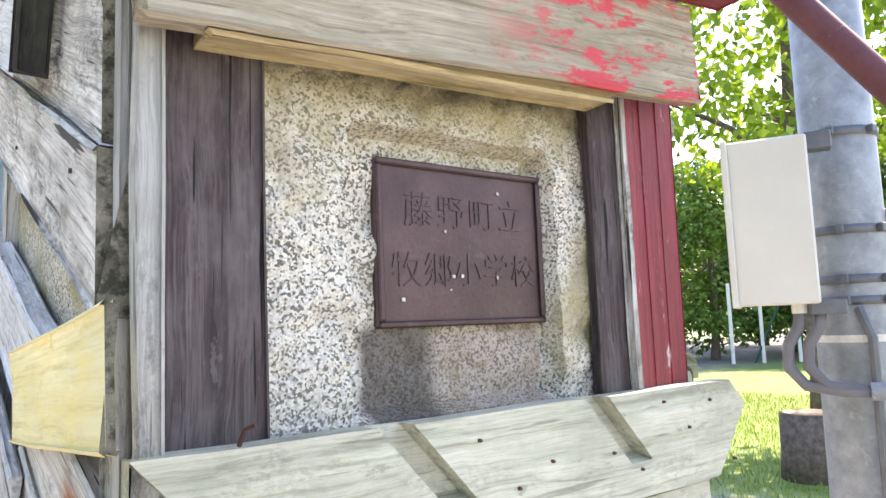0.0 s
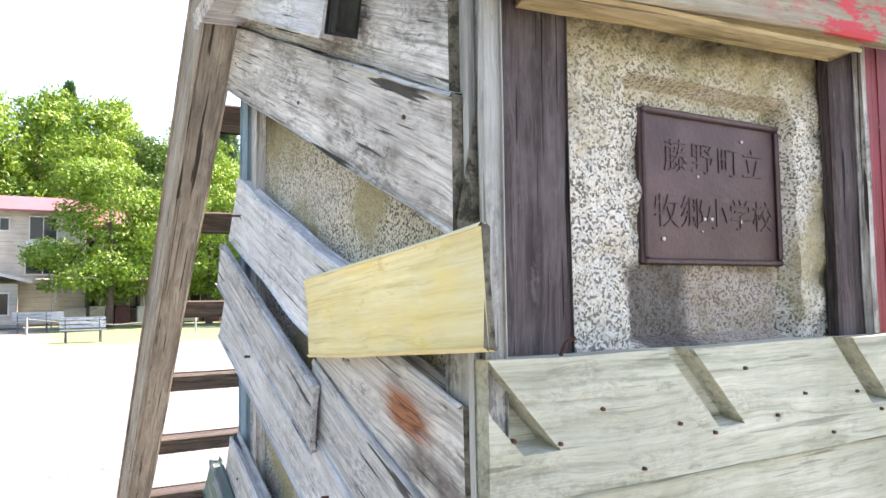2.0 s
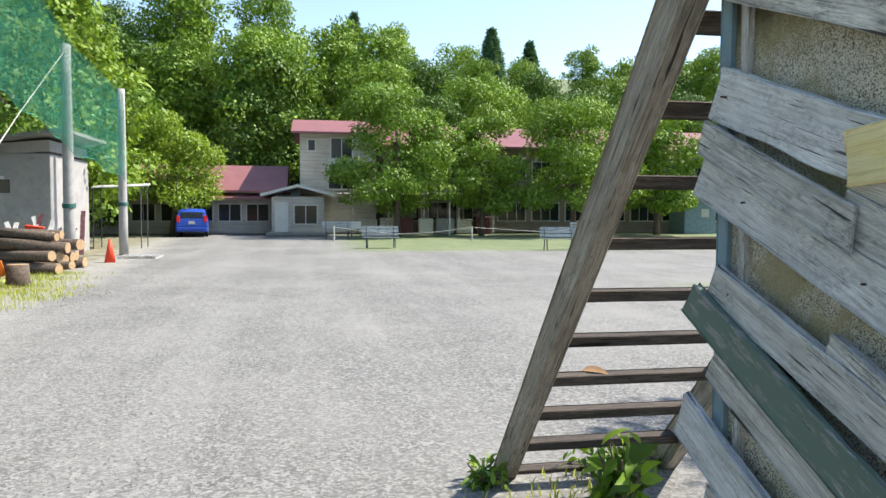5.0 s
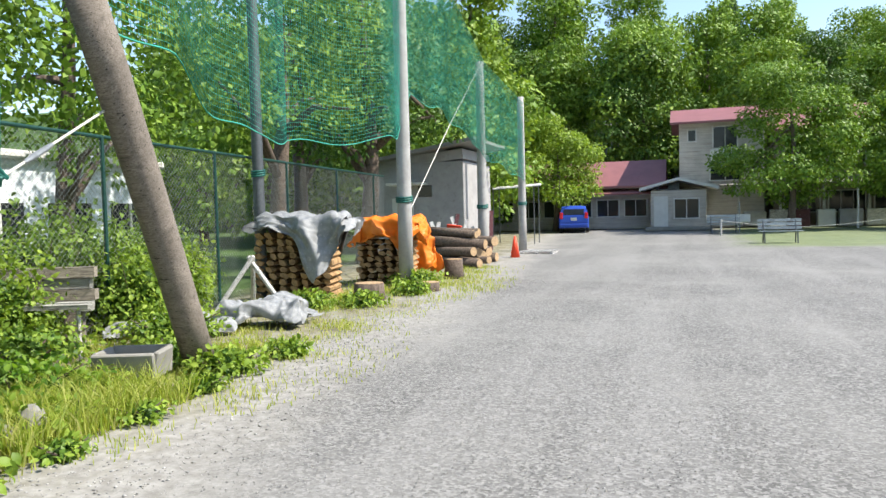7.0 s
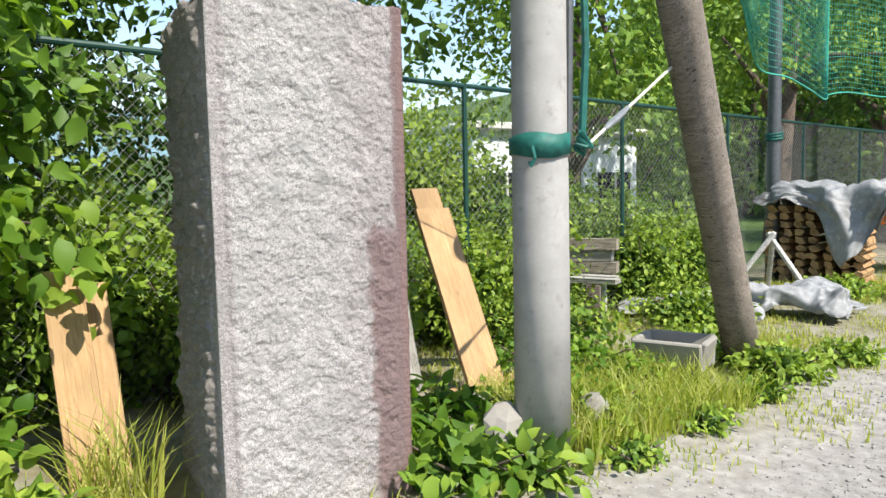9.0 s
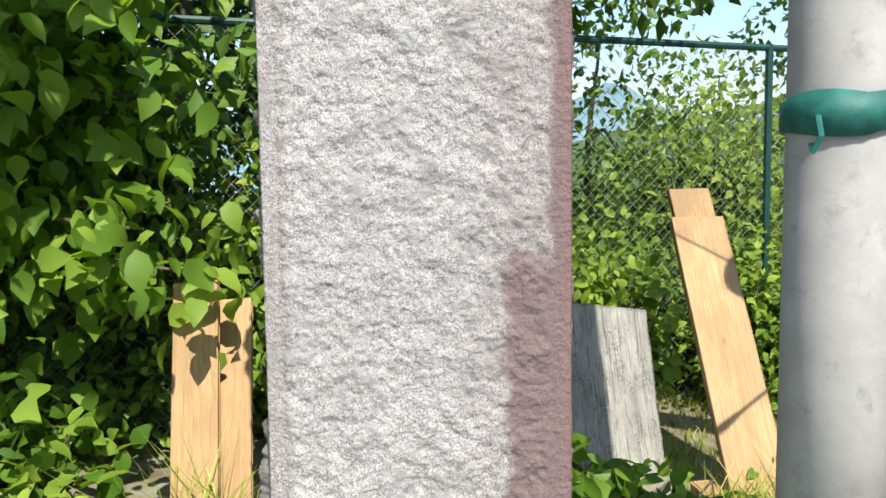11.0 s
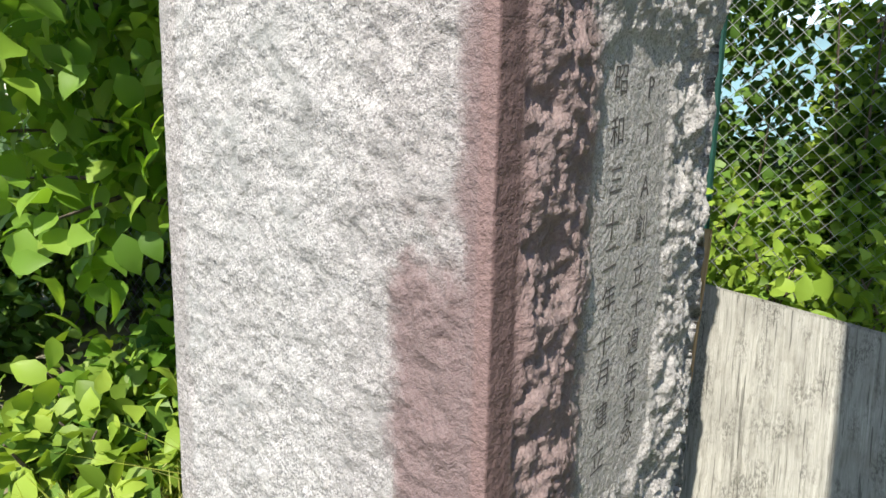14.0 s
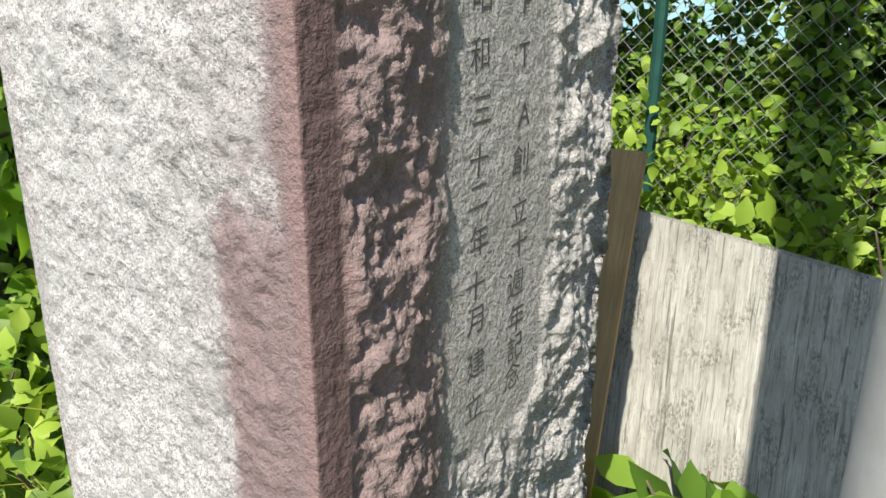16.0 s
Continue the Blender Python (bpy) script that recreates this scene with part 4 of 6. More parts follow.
def gate_stone():
    hx, hy, hs, hw, top = 0.50, 0.43, 0.472, 0.43, 2.345
    ch = 0.055
    path = []

    def run(a, b, n, tag):
        for i in range(n):
            u = i / n
            path.append((a[0] + (b[0] - a[0]) * u, a[1] + (b[1] - a[1]) * u, tag))
    run((hx, -hs), (hx, hy), 150, "e")
    run((hx, hy), (hx - ch, hy + 0.004), 12, "c")
    run((hx - ch, hy + 0.004), (-hw, hy + 0.004), 160, "n")
    run((-hw, hy), (-hw, -hs), 26, "w")
    run((-hw, -hs), (hx, -hs), 80, "s")
    nrm = {"e": (1, 0), "c": (0.6, 0.8), "n": (0, 1), "w": (-1, 0), "s": (0, -1)}
    nz = 400
    rings = []
    for j in range(nz + 1):
        z = top * j / nz
        ring = []
        for x, y, tag in path:
            q = Vector((x, y, z))
            f = noise.fractal(q * 17, 0.8, 2.1, 6)
            b = noise.fractal(q * 5.5, 1.0, 2.0, 3)
            d = 0.0
            if tag == "e":
                inn = max(0.0, min(1.0, (0.368 - y) / 0.012)) * max(0.0, min(1.0, (y + 0.425) / 0.012))
                d = inn * (0.007 + 0.0085 * f + 0.004 * b + 0.0028 * noise.fractal(q * 60, 0.7, 2.1, 3)) + 0.0012 * f
            elif tag == "c":
                d = 0.003 * f
            elif tag == "n":
                lump = noise.fractal(Vector((x * 8, y, z * 7.0)), 1.0, 2.2, 3)
                rough = 0.003 + 0.007 * f + 0.028 * lump + 0.009 * noise.fractal(q * 45, 0.7, 2.0, 4)
                xi, zi = (x - 0.025 + 0.010 * b) / 0.176, (z - 1.24 + 0.012 * b) / 0.47
                r = (abs(xi) ** 6 + abs(zi) ** 8) ** (1 / 6)
                keep = max(0.0, min(1.0, (r - 0.96) / 0.07))
                start = max(0.0, min(1.0, (0.435 - x) / 0.02))
                d = keep * rough * start * (0.45 + 0.55 * max(0.0, min(1.0, (r - 1.0) / 0.45))) - (1 - keep) * 0.004 + keep * 0.0004 * f
                if x < -0.34:
                    d -= (-0.34 - x) * (0.3 + 0.5 * b)
            elif tag == "s":
                st = max(0.0, min(1.0, (0.46 - x) / 0.04))
                d = st * (0.018 + 0.034 * b + 0.028 * f)
            else:
                d = 0.03 * b + 0.02 * f
            nx, ny = nrm[tag]
            ring.append((x + nx * d, y + ny * d, z + (0.012 * f if j == nz else 0)))
        rings.append(ring)
    bm = loft(rings, None, False)
    bm.verts.ensure_lookup_table()
    last = bm.verts[-len(path):]
    cen = bm.verts.new((0, 0, top + 0.02))
    for i in range(len(path)):
        bm.faces.new((last[i], last[(i + 1) % len(path)], cen))
    return bm


P2M = pose(P2C[0], P2C[1], 0, 0, 0, P2R)
stone = part("stone_block", gate_stone(), "granite_gate", P2, "", P2M, True)
FACE_N = Matrix(((-1, 0, 0, 0), (0, 0, 1, 0), (0, 1, 0, 0), (0, 0, 0, 1)))
INSCRIPTION = (("昭和三十二年十月建立", 0.100, (1.623, 1.526, 1.434, 1.346, 1.282, 1.198, 1.112, 1.044, 0.952, 0.860)), ("PTA創立十週年記念", -0.038, (1.616, 1.524, 1.416, 1.329, 1.228, 1.161, 1.08, 1.004, 0.939, 0.874)))
# flat dark characters, not cut in; groove shadow is in their colour
for text, cx, heights in INSCRIPTION:
    for i, (ch, z) in enumerate(zip(text, heights)):
        part("character", glyphs(ch, 0.062, 0.0003, -0.0004, 0.10), "groove_shade", stone, "", P2M @ pose(cx + 0.004 * math.sin(i * 2.3), 0.4306, z) @ FACE_N @ pose(0, 0, 0, 0, 0, 5 + 3 * math.sin(i * 1.7)))

# ---- lumber and boards by the carved pillar ----
def lean_plank(name, p, q, w, t, mat, seed, face, label, category, cut=0.0):
    m, l = span(p, q, face)
    ob = part(name, board(l, w, t, seed, 8, 0.002, 0, cut, 0.003), mat, None, "", m)
    return tagged(ob, label, category)


lean_plank("lumber_plank", (-5.56, 2.69, 0.03), (-6.41, 2.765, 1.50), 0.24, 0.045, "lumber", 1, (1, -0.1, 0.55), "fresh tan sawn plank leaning on the fence", "lumber")
lean_plank("lumber_plank", (-5.48, 2.65, 0.03), (-6.26, 2.735, 1.34), 0.30, 0.045, "lumber", 2, (1, -0.1, 0.55), "fresh tan sawn plank leaning behind another", "lumber")
lean_plank("lumber_plank", (-5.62, 2.40, 0.05), (-5.55, 3.25, 0.10), 0.16, 0.05, "lumber", 3, (0, 0, 1), "tan plank lying in the weeds", "lumber")
lean_plank("lumber_plank", (-5.55, 0.10, 0.0), (-6.0, 0.08, 1.10), 0.20, 0.045, "lumber", 4, (1, -0.1, 0.45), "fresh tan plank leaning in the shade", "lumber")
lean_plank("lumber_plank", (-5.70, 0.24, 0.0), (-6.1, 0.24, 1.00), 0.16, 0.045, "lumber", 5, (1, -0.1, 0.45), "fresh tan plank leaning in the shade", "lumber")
lean_plank("lumber_plank", (-5.90, 1.27, 0.0), (-6.29, 1.255, 1.17), 0.20, 0.05, "lumber", 6, (0.9, 0.1, 0.3), "tan plank leaning behind the stone pillar", "lumber")
for i in range(2):
    lean_plank("lumber_plank", (-7.2 - 0.1 * i, 4.56 + 0.17 * i, 0.575), (-6.22 - 0.16 * i, 4.90 + 0.17 * i, 0.575), 0.15, 0.05, "panel_wood", 20 + i, (0, 0, 1), "weathered grey plank on a trestle", "lumber")
for i in range(4):
    lean_plank("timber_beam", (-7.75 + 0.05 * (i % 2), 5.0, 0.50 + 0.125 * i), (-6.80 + 0.07 * (i % 2), 5.50, 0.50 + 0.125 * i), 0.15 - 0.01 * i, 0.12, ("panel_wood", "ladder")[i % 2], 24 + i, (0, 0, 1), "old dark timber beam in a stack by the fence", "timber")
trestle = thing("trestle", (-6.9, 4.8, 0), 0, "thin wooden trestle under grey planks", "trestle")
for x, y in ((-7.05, 4.60), (-6.35, 4.86), (-7.1, 4.78), (-6.5, 5.0)):
    part("leg", tube([(x, y, 0), (x, y, 0.55)], 0.02, 7), "old_wood", trestle)
stand = thing("timber_stand", (-7.2, 5.3, 0), 0, "rough timber blocks under the stacked beams", "stand")
for x, y in ((-7.55, 5.12), (-6.98, 5.42)):
    part("block", box(0.18, 0.18, 0.44, 0.015), "post_wood", stand, "", pose(x, y, 0.22, 0, 0, 28))

m, l = span((-6.02, 1.86, 0.0), (-6.22, 1.83, 0.91), (1, -0.10, 0.22))
slab = part("weathered_panel", board(l, 1.10, 0.05, 31, 16, 0.008, 0.0, 0.20), "panel_wood", None, "", m)
tagged(slab, "wide weathered grey timber panel leaning by the pillar", "panel")

# stones at the foot
for i in range(9):
    rr = random.Random(i)
    bm = bmesh.new()
    bmesh.ops.create_icosphere(bm, subdivisions=2, radius=0.09 + 0.07 * rr.random())
    for v_ in bm.verts:
        v_.co *= 1 + 0.35 * noise.noise(v_.co * 9 + Vector((i, 0, 0)))
        v_.co.z *= 0.7
    ob = part("stone", bm, "concrete", None, "", pose(-5.0 + rr.uniform(-0.3, 0.5), 1.75 + 0.22 * i * 0.5 + rr.uniform(0, 0.2), 0.05 + 0.06 * (i % 3), rr.uniform(0, 90), rr.uniform(0, 90), 0))
    tagged(ob, "rough grey stone among the weeds", "stone", "stones by the pillar")

# ---- poles ----
def net_pole(at, h, r0, r1, label, strap_z=None, mat="concrete_pole"):
    t = thing("net_pole", at, 0, label, "pole", "net poles")
    o = Vector(at)
    part("shaft", tube([o + Vector((0, 0, h * u)) for u in (0, 0.2, 0.4, 0.6, 0.8, 1)], [r0 + (r1 - r0) * u for u in (0, 0.2, 0.4, 0.6, 0.8, 1)], 20), mat, t, "", None, True)
    if strap_z:
        r = r0 + (r1 - r0) * strap_z / h
        for dz in (-0.04, 0.0, 0.04):
            ring = [o + Vector(((r + 0.014) * math.cos(a), (r + 0.014) * math.sin(a), strap_z + dz + 0.02 * math.sin(a))) for a in np.linspace(0, 2 * math.pi, 17)]
            part("rope_wrap", tube(ring, 0.02, 6), "green_strap", t, "green rope wrapping")
    return t


near = net_pole((-4.47, 2.18, 0), 6.2, 0.155, 0.135, "grey concrete net pole with a green strap", None)
R = 0.166
strap = [(-4.47 + R * math.cos(a), 2.18 + R * math.sin(a)) for a in np.linspace(0, 2 * math.pi, 25)]
bm = bmesh.new()
lo = [bm.verts.new((x, y, 1.655 + 0.015 * math.sin(i * 0.5))) for i, (x, y) in enumerate(strap[:-1])]
hi = [bm.verts.new((x, y, 1.765 + 0.012 * math.sin(i * 0.7))) for i, (x, y) in enumerate(strap[:-1])]
lo2 = [bm.verts.new((-4.47 + (v_.co.x + 4.47) * 0.93, 2.18 + (v_.co.y - 2.18) * 0.93, v_.co.z)) for v_ in lo]
hi2 = [bm.verts.new((-4.47 + (v_.co.x + 4.47) * 0.93, 2.18 + (v_.co.y - 2.18) * 0.93, v_.co.z)) for v_ in hi]
for i in range(24):
    j = (i + 1) % 24
    bm.faces.new((lo[i], lo[j], hi[j], hi[i]))
    bm.faces.new((hi[i], hi[j], hi2[j], hi2[i]))
    bm.faces.new((lo2[i], lo2[j], lo[j], lo[i]))
part("strap", bm, "green_strap", near, "faded green plastic strap", None, True)
part("cable", tube([(-4.345, 2.27, 1.7), (-4.34, 2.28, 2.5), (-4.345, 2.27, 4.5)], 0.019, 7), "galv_dark", near, "dark cable along the pole")
for i in range(3):
    a = 0.4 + i * 0.5
    part("knot", tube([(-4.31 + 0.02 * i, 2.28, 1.72 + 0.03 * i), (-4.28, 2.33 + 0.02 * i, 1.70), (-4.32, 2.36, 1.66 + 0.04 * i), (-4.35, 2.31, 1.70)], 0.014, 6), "green_strap", near, "green rope knot")
part("rope_tail", tube([(-4.36, 2.02, 1.70), (-4.33, 2.01, 1.64), (-4.35, 2.0, 1.60), (-4.37, 2.01, 1.62)], 0.009, 6), "green_strap", near, "green rope tail")
part("hanging_rope", tube([(-4.30, 2.32, 1.74), (-4.29, 2.34, 2.2), (-4.30, 2.33, 2.9), (-4.30, 2.32, 4.2)], 0.021, 7), "green_strap", near, "green rope hanging down the pole")
guy = thing("guy_rope", (-4.3, 2.35, 1.72), 0, "pale guy rope with a steel turnbuckle", "rope")
part("rope", tube([(-4.29, 2.37, 1.72), (-4.435, 2.935, 1.995), (-4.58, 3.50, 2.27)], 0.009, 7), "rope", guy)
part("turnbuckle", tube([(-4.333, 2.54, 1.803), (-4.354, 2.62, 1.842), (-4.385, 2.743, 1.90), (-4.406, 2.823, 1.941)], [0.012, 0.02, 0.02, 0.012], 7), "galv", guy, "steel turnbuckle")
net_pole((-5.68, 12.25, 0), 8.5, 0.145, 0.12, "tall grey concrete net pole wrapped with green rope", 1.72)
net_pole((-6.12, 19.6, 0), 5.8, 0.15, 0.12, "grey concrete net pole with green rope", 1.6)
net_pole((-5.75, 23.4, 0), 5.3, 0.14, 0.11, "grey concrete net pole at the end of the net", 1.7)
net_pole((-7.5, 10.0, 0), 8.5, 0.10, 0.085, "slim dark steel pole behind the woodpile", 2.2, "galv_dark")

lean = thing("leaning_log_post", (-4.88, 4.92, 0), 0, "leaning weathered round log post", "post")
part("shaft", tube([(-4.91, 4.95, -0.15), (-4.80, 4.54, 0.62), (-4.64, 3.98, 1.6), (-4.46, 3.38, 2.6), (-4.385, 3.10, 3.05)], [0.15, 0.142, 0.138, 0.135, 0.13], 16), "post_wood", lean, "", None, True)

# ---- green net ----
def net():
    low = [(2.4, 3.7), (3.2, 2.90), (4.5, 2.82), (5.6, 2.58), (6.8, 2.42), (8.5, 2.50), (10.5, 2.70), (11.5, 2.85), (12.1, 3.10), (12.6, 3.75), (15.0, 3.75), (17.5, 3.35), (19.6, 3.0), (21.5, 2.75), (23.4, 2.45)]
    hi = [(2.4, 8.0), (15.8, 6.7), (19.6, 5.75), (23.4, 5.1)]
    fx = [(2.4, -4.35), (3.2, -4.45), (4.8, -4.9), (8.3, -5.9), (10.5, -5.4), (12.2, -5.6), (19.6, -5.95), (23.4, -5.65)]

    def ev(c, y):
        return float(np.interp(y, [a for a, _ in c], [b for _, b in c]))

    def pt(y, w):
        zl, zh = ev(low, y), ev(hi, y)
        sag = 0.10 * math.sin(y * 1.9) * (1 - w) * (1 if y < 12.4 else 0.35)
        return (ev(fx, y) + sag, y, zl + (zh - zl) * w + 0.06 * math.sin(y * 3.1) * (1 - w))
    verts, faces = [], []

    def strand(ps, r):
        b = len(verts)
        for i, p in enumerate(ps):
            verts.extend([(p[0] + r, p[1], p[2] - r * 0.6), (p[0] - r, p[1], p[2] - r * 0.6), (p[0], p[1] + r * 0.4, p[2] + r)])
            if i:
                a = b + 3 * i
                for j in range(3):
                    faces.append((a - 3 + j, a - 3 + (j + 1) % 3, a + (j + 1) % 3, a + j))
    ys = np.linspace(2.4, 23.4, 122)
    for w in np.linspace(0, 1, 80):
        strand([pt(y, w) for y in ys], 0.0025 if w > 0 else 0.009)
    for y in np.linspace(2.4, 23.4, 400):
        strand([pt(y, w) for w in np.linspace(0, 1, 14)], 0.0025)
    return mesh_np("net_mesh", np.array(verts), np.array(faces), "net")


ball_net = thing("ball_net", (-5.6, 12, 2.5), 0, "sagging green ball-stop net hung between poles", "net")
part("net_mesh", net(), "net", ball_net)
part("edge_rope", tube([(-4.9, 3.6, 3.6), (-5.5, 8.0, 4.9), (-5.62, 12.2, 5.9)], 0.012, 6), "rope", ball_net, "pale rope through the net")
part("edge_rope", tube([(-6.05, 13.5, 1.5), (-6.1, 16.5, 3.6), (-6.12, 19.5, 5.6)], 0.012, 6), "rope", ball_net, "pale guy rope")

# ---- chain-link fence ----
fence = thing("chain_link_fence", (-7, 5, 0), 0, "chain-link fence with dark green pipe frame", "fence")
FA, FB = Vector((-6.45, -4.0, 0)), Vector((-8.35, 17.5, 0))
fd = (FB - FA).normalized()
fl = (FB - FA).length


def fence_mesh(z0, z1, pitch):
    verts, faces = [], []
    hgt = z1 - z0
    r = 0.0018
    for sgn in (1, -1):
        x = -hgt
        while x < fl + hgt:
            a, b = x, x + hgt
            za, zb = (z0, z1) if sgn > 0 else (z1, z0)
            a2, b2 = max(a, 0), min(b, fl)
            if b2 > a2:
                za2 = za + (zb - za) * (a2 - a) / hgt
                zb2 = za + (zb - za) * (b2 - a) / hgt
                p, q = FA + fd * a2 + Vector((0, 0, za2)), FA + fd * b2 + Vector((0, 0, zb2))
                k0 = len(verts)
                for e in (p, q):
                    verts.extend([(e.x + r, e.y, e.z + r), (e.x - r, e.y, e.z + r), (e.x, e.y, e.z - r)])
                for j in range(3):
                    faces.append((k0 + j, k0 + (j + 1) % 3, k0 + 3 + (j + 1) % 3, k0 + 3 + j))
            x += pitch
    return mesh_np("wire_mesh", np.array(verts), np.array(faces), "fence_wire")


part("wire_mesh", fence_mesh(0.05, 2.46, 0.078), "fence_wire", fence, "galvanised diamond wire mesh")
part("top_rail", tube([FA + Vector((0, 0, 2.48)), FB + Vector((0, 0, 2.48))], 0.024, 8), "fence_green", fence, "dark green pipe")
i = 0
while i * 2.58 + 0.06 < fl:
    p = FA + fd * (i * 2.58 + 0.06)
    part("post", tube([p, p + Vector((0, 0, 2.5))], 0.027, 8), "fence_green", fence, "dark green pipe")
    i += 1

# ---- woodpiles, logs, tarps along the fence ----
def woodstack(at, w, d, h, seed, label):
    t = thing("firewood_stack", at, 12, label, "firewood", "firewood stacks")
    rr = random.Random(seed)
    rows, cols = int(h / 0.115), int(w / 0.20)
    meshes = []
    for kx in range(6):
        rk = random.Random(seed * 10 + kx)
        a = [rk.uniform(0, 0.7) + i * 2 * math.pi / 5 for i in range(5)]
        ring = [(0.062 * math.cos(q) * rk.uniform(1.1, 1.6), 0.058 * math.sin(q) * rk.uniform(0.8, 1.0)) for q in a]
        b = loft([[(x, -d / 2, z) for x, z in ring], [(x * 0.95, d / 2, z) for x, z in ring]])
        bmesh.ops.recalc_face_normals(b, faces=b.faces)
        me = bpy.data.meshes.new("split_log")
        b.to_mesh(me)
        b.free()
        me.materials.append(M["fire_wood"])
        meshes.append(me)
    base = pose(*at, 0, 0, 12)
    for r in range(rows):
        for c in range(cols):
            x = (c - cols / 2 + 0.5 + rr.uniform(-0.15, 0.15)) * 0.2
            ob = part("split_log", rr.choice(meshes), "fire_wood", t, "", base @ pose(x, rr.uniform(-0.04, 0.04), 0.07 + r * 0.115, 0, rr.uniform(0, 50), rr.uniform(-4, 4)))
    return t


woodstack((-6.95, 10.35, 0), 1.5, 0.75, 1.25, 3, "stack of split firewood under a grey tarpaulin")
woodstack((-6.35, 12.95, 0), 1.3, 0.8, 1.2, 4, "stack of split firewood under an orange tarpaulin")


def draped(name, at, rz, w, d, top, drop, seed, mat, label, hang):
    """A cloth laid over a block of that width and depth, with folds and uneven hems."""
    t = thing(name, at, rz, label, "tarpaulin")
    bm = bmesh.new()
    n = 80
    grid = []
    for j in range(n + 1):
        row = []
        for i in range(n + 1):
            u, v_ = (i / n - 0.5) * (w + 2 * drop), (j / n - 0.5) * (d + 2 * drop)
            ox, oy = max(0, abs(u) - w / 2), max(0, abs(v_) - d / 2)
            f = 0.09 * math.sin(u * 9 + seed + 2 * v_) + 0.12 * noise.noise((u * 4, v_ * 4, seed))
            q = Vector((u + 0.15 * noise.noise((u * 3, v_ * 3, seed)), v_ * 1.0, seed * 1.3))
            crease = 0.11 * (0.35 - abs(noise.noise(q * 3.1))) + 0.06 * (0.35 - abs(noise.noise(q * 7.3))) + 0.025 * (0.35 - abs(noise.noise(q * 15)))
            f += 1.1 * crease
            x = math.copysign(min(abs(u), w / 2 + 0.06 + f * min(1, ox * 3)), u)
            y = math.copysign(min(abs(v_), d / 2 + 0.06 + f * min(1, oy * 3)), v_)
            z = top - hang(u, v_) * max(ox, oy) + 0.13 * noise.noise((u * 2.6, v_ * 2.6, seed + 5)) + crease
            row.append(bm.verts.new((x, y, max(z, 0.05))))
        grid.append(row)
    for a, b in zip(grid, grid[1:]):
        for i in range(n):
            bm.faces.new((a[i], a[i + 1], b[i + 1], b[i]))
    ob = part("sheet", bm, mat, t, "", pose(*at, 0, 0, rz), True)
    return t


draped("tarpaulin", (-6.75, 10.30, 0), 12, 1.25, 0.85, 1.42, 0.75, 2, "tarp_grey", "crumpled grey tarpaulin over firewood", lambda u, v_: 0.30 + 1.05 * math.exp(-((u - 0.28) / 0.34) ** 2) + 0.35 * noise.noise((u * 2.2, v_ * 2.2, 1)))
draped("tarpaulin", (-6.20, 12.9, 0), 12, 1.1, 0.9, 1.32, 0.55, 6, "tarp_orange", "bright orange tarpaulin over firewood", lambda u, v_: 0.85 + 0.9 * noise.noise((u * 1.8, v_ * 1.8, 7)))
draped("tarpaulin", (-5.95, 14.05, 0), 30, 0.3, 0.35, 0.95, 0.5, 9, "tarp_orange", "orange tarpaulin hanging to the ground", lambda u, v_: 1.5)
draped("tarpaulin", (-5.75, 7.35, 0), 20, 0.9, 0.55, 0.30, 0.35, 12, "tarp_grey", "crumpled grey tarpaulin on the ground", lambda u, v_: 0.6 + 0.6 * noise.noise((u * 3, v_ * 3, 1)))
draped("tarpaulin", (-6.6, 6.6, 0), 30, 1.3, 0.7, 0.14, 0.3, 15, "tarp_grey", "flat faded tarpaulin among the weeds", lambda u, v_: 0.4)

tri = thing("stick_tripod", (-6.6, 8.2, 0), 0, "three grey sticks tied as a tripod", "tripod")
for p in ((-7.0, 7.9, 0), (-6.1, 8.5, 0), (-6.9, 8.8, 0)):
    part("stick", tube([p, (-6.55 + (p[0] + 6.6) * -0.1, 8.25, 0.86)], 0.035, 7), "old_wood", tri)

for lay in range(4):
    for i in range(6 - lay):
        rr = random.Random(lay * 10 + i)
        x, y, z = -6.55 + rr.uniform(-0.12, 0.12), 17.2 + 0.33 * i + 0.16 * lay, 0.14 + 0.25 * lay
        L = 0.90 + rr.uniform(-0.2, 0.25)
        lg = thing("log", (x, y, z), 0, "cut log with bark in a woodpile", "log", "log pile")
        rad = 0.12 + rr.uniform(-0.02, 0.03)
        dirv = Vector((1, -0.38 + rr.uniform(-0.25, 0.25), rr.uniform(-0.10, 0.06)))
        part("bark", tube([Vector((x, y, z)) - dirv * L, Vector((x, y, z)), Vector((x, y, z)) + dirv * L], [rad, rad * 1.04, rad * 0.95], 12), "log_bark", lg, "", None, True)
        e = Vector((x, y, z)) + dirv * L
        part("sawn_end", tube([e, e + dirv * 0.006], rad * 0.93, 12), "cut_wood", lg, "pale sawn end")


def stump(at, r, h, label):
    t = thing("tree_stump", at, 0, label, "stump", "stumps")
    o = Vector(at)
    rng = random.Random(int(r * 1000))
    rings = [[o + Vector(((r * f + 0.02 * noise.noise((a, z, r * 9))) * math.cos(a), (r * f + 0.02 * noise.noise((a, z, r * 7))) * math.sin(a), z)) for a in np.linspace(0, 2 * math.pi, 19)[:-1]] for z, f in ((-0.05, 1.12), (h * 0.4, 1.0), (h, 0.96))]
    part("bark", loft(rings), "log_bark", t, "", None, True)
    part("cut_face", tube([o + Vector((0, 0, h)), o + Vector((0, 0, h + 0.008))], r * 0.9, 16), "cut_wood", t, "sawn top")
    return t


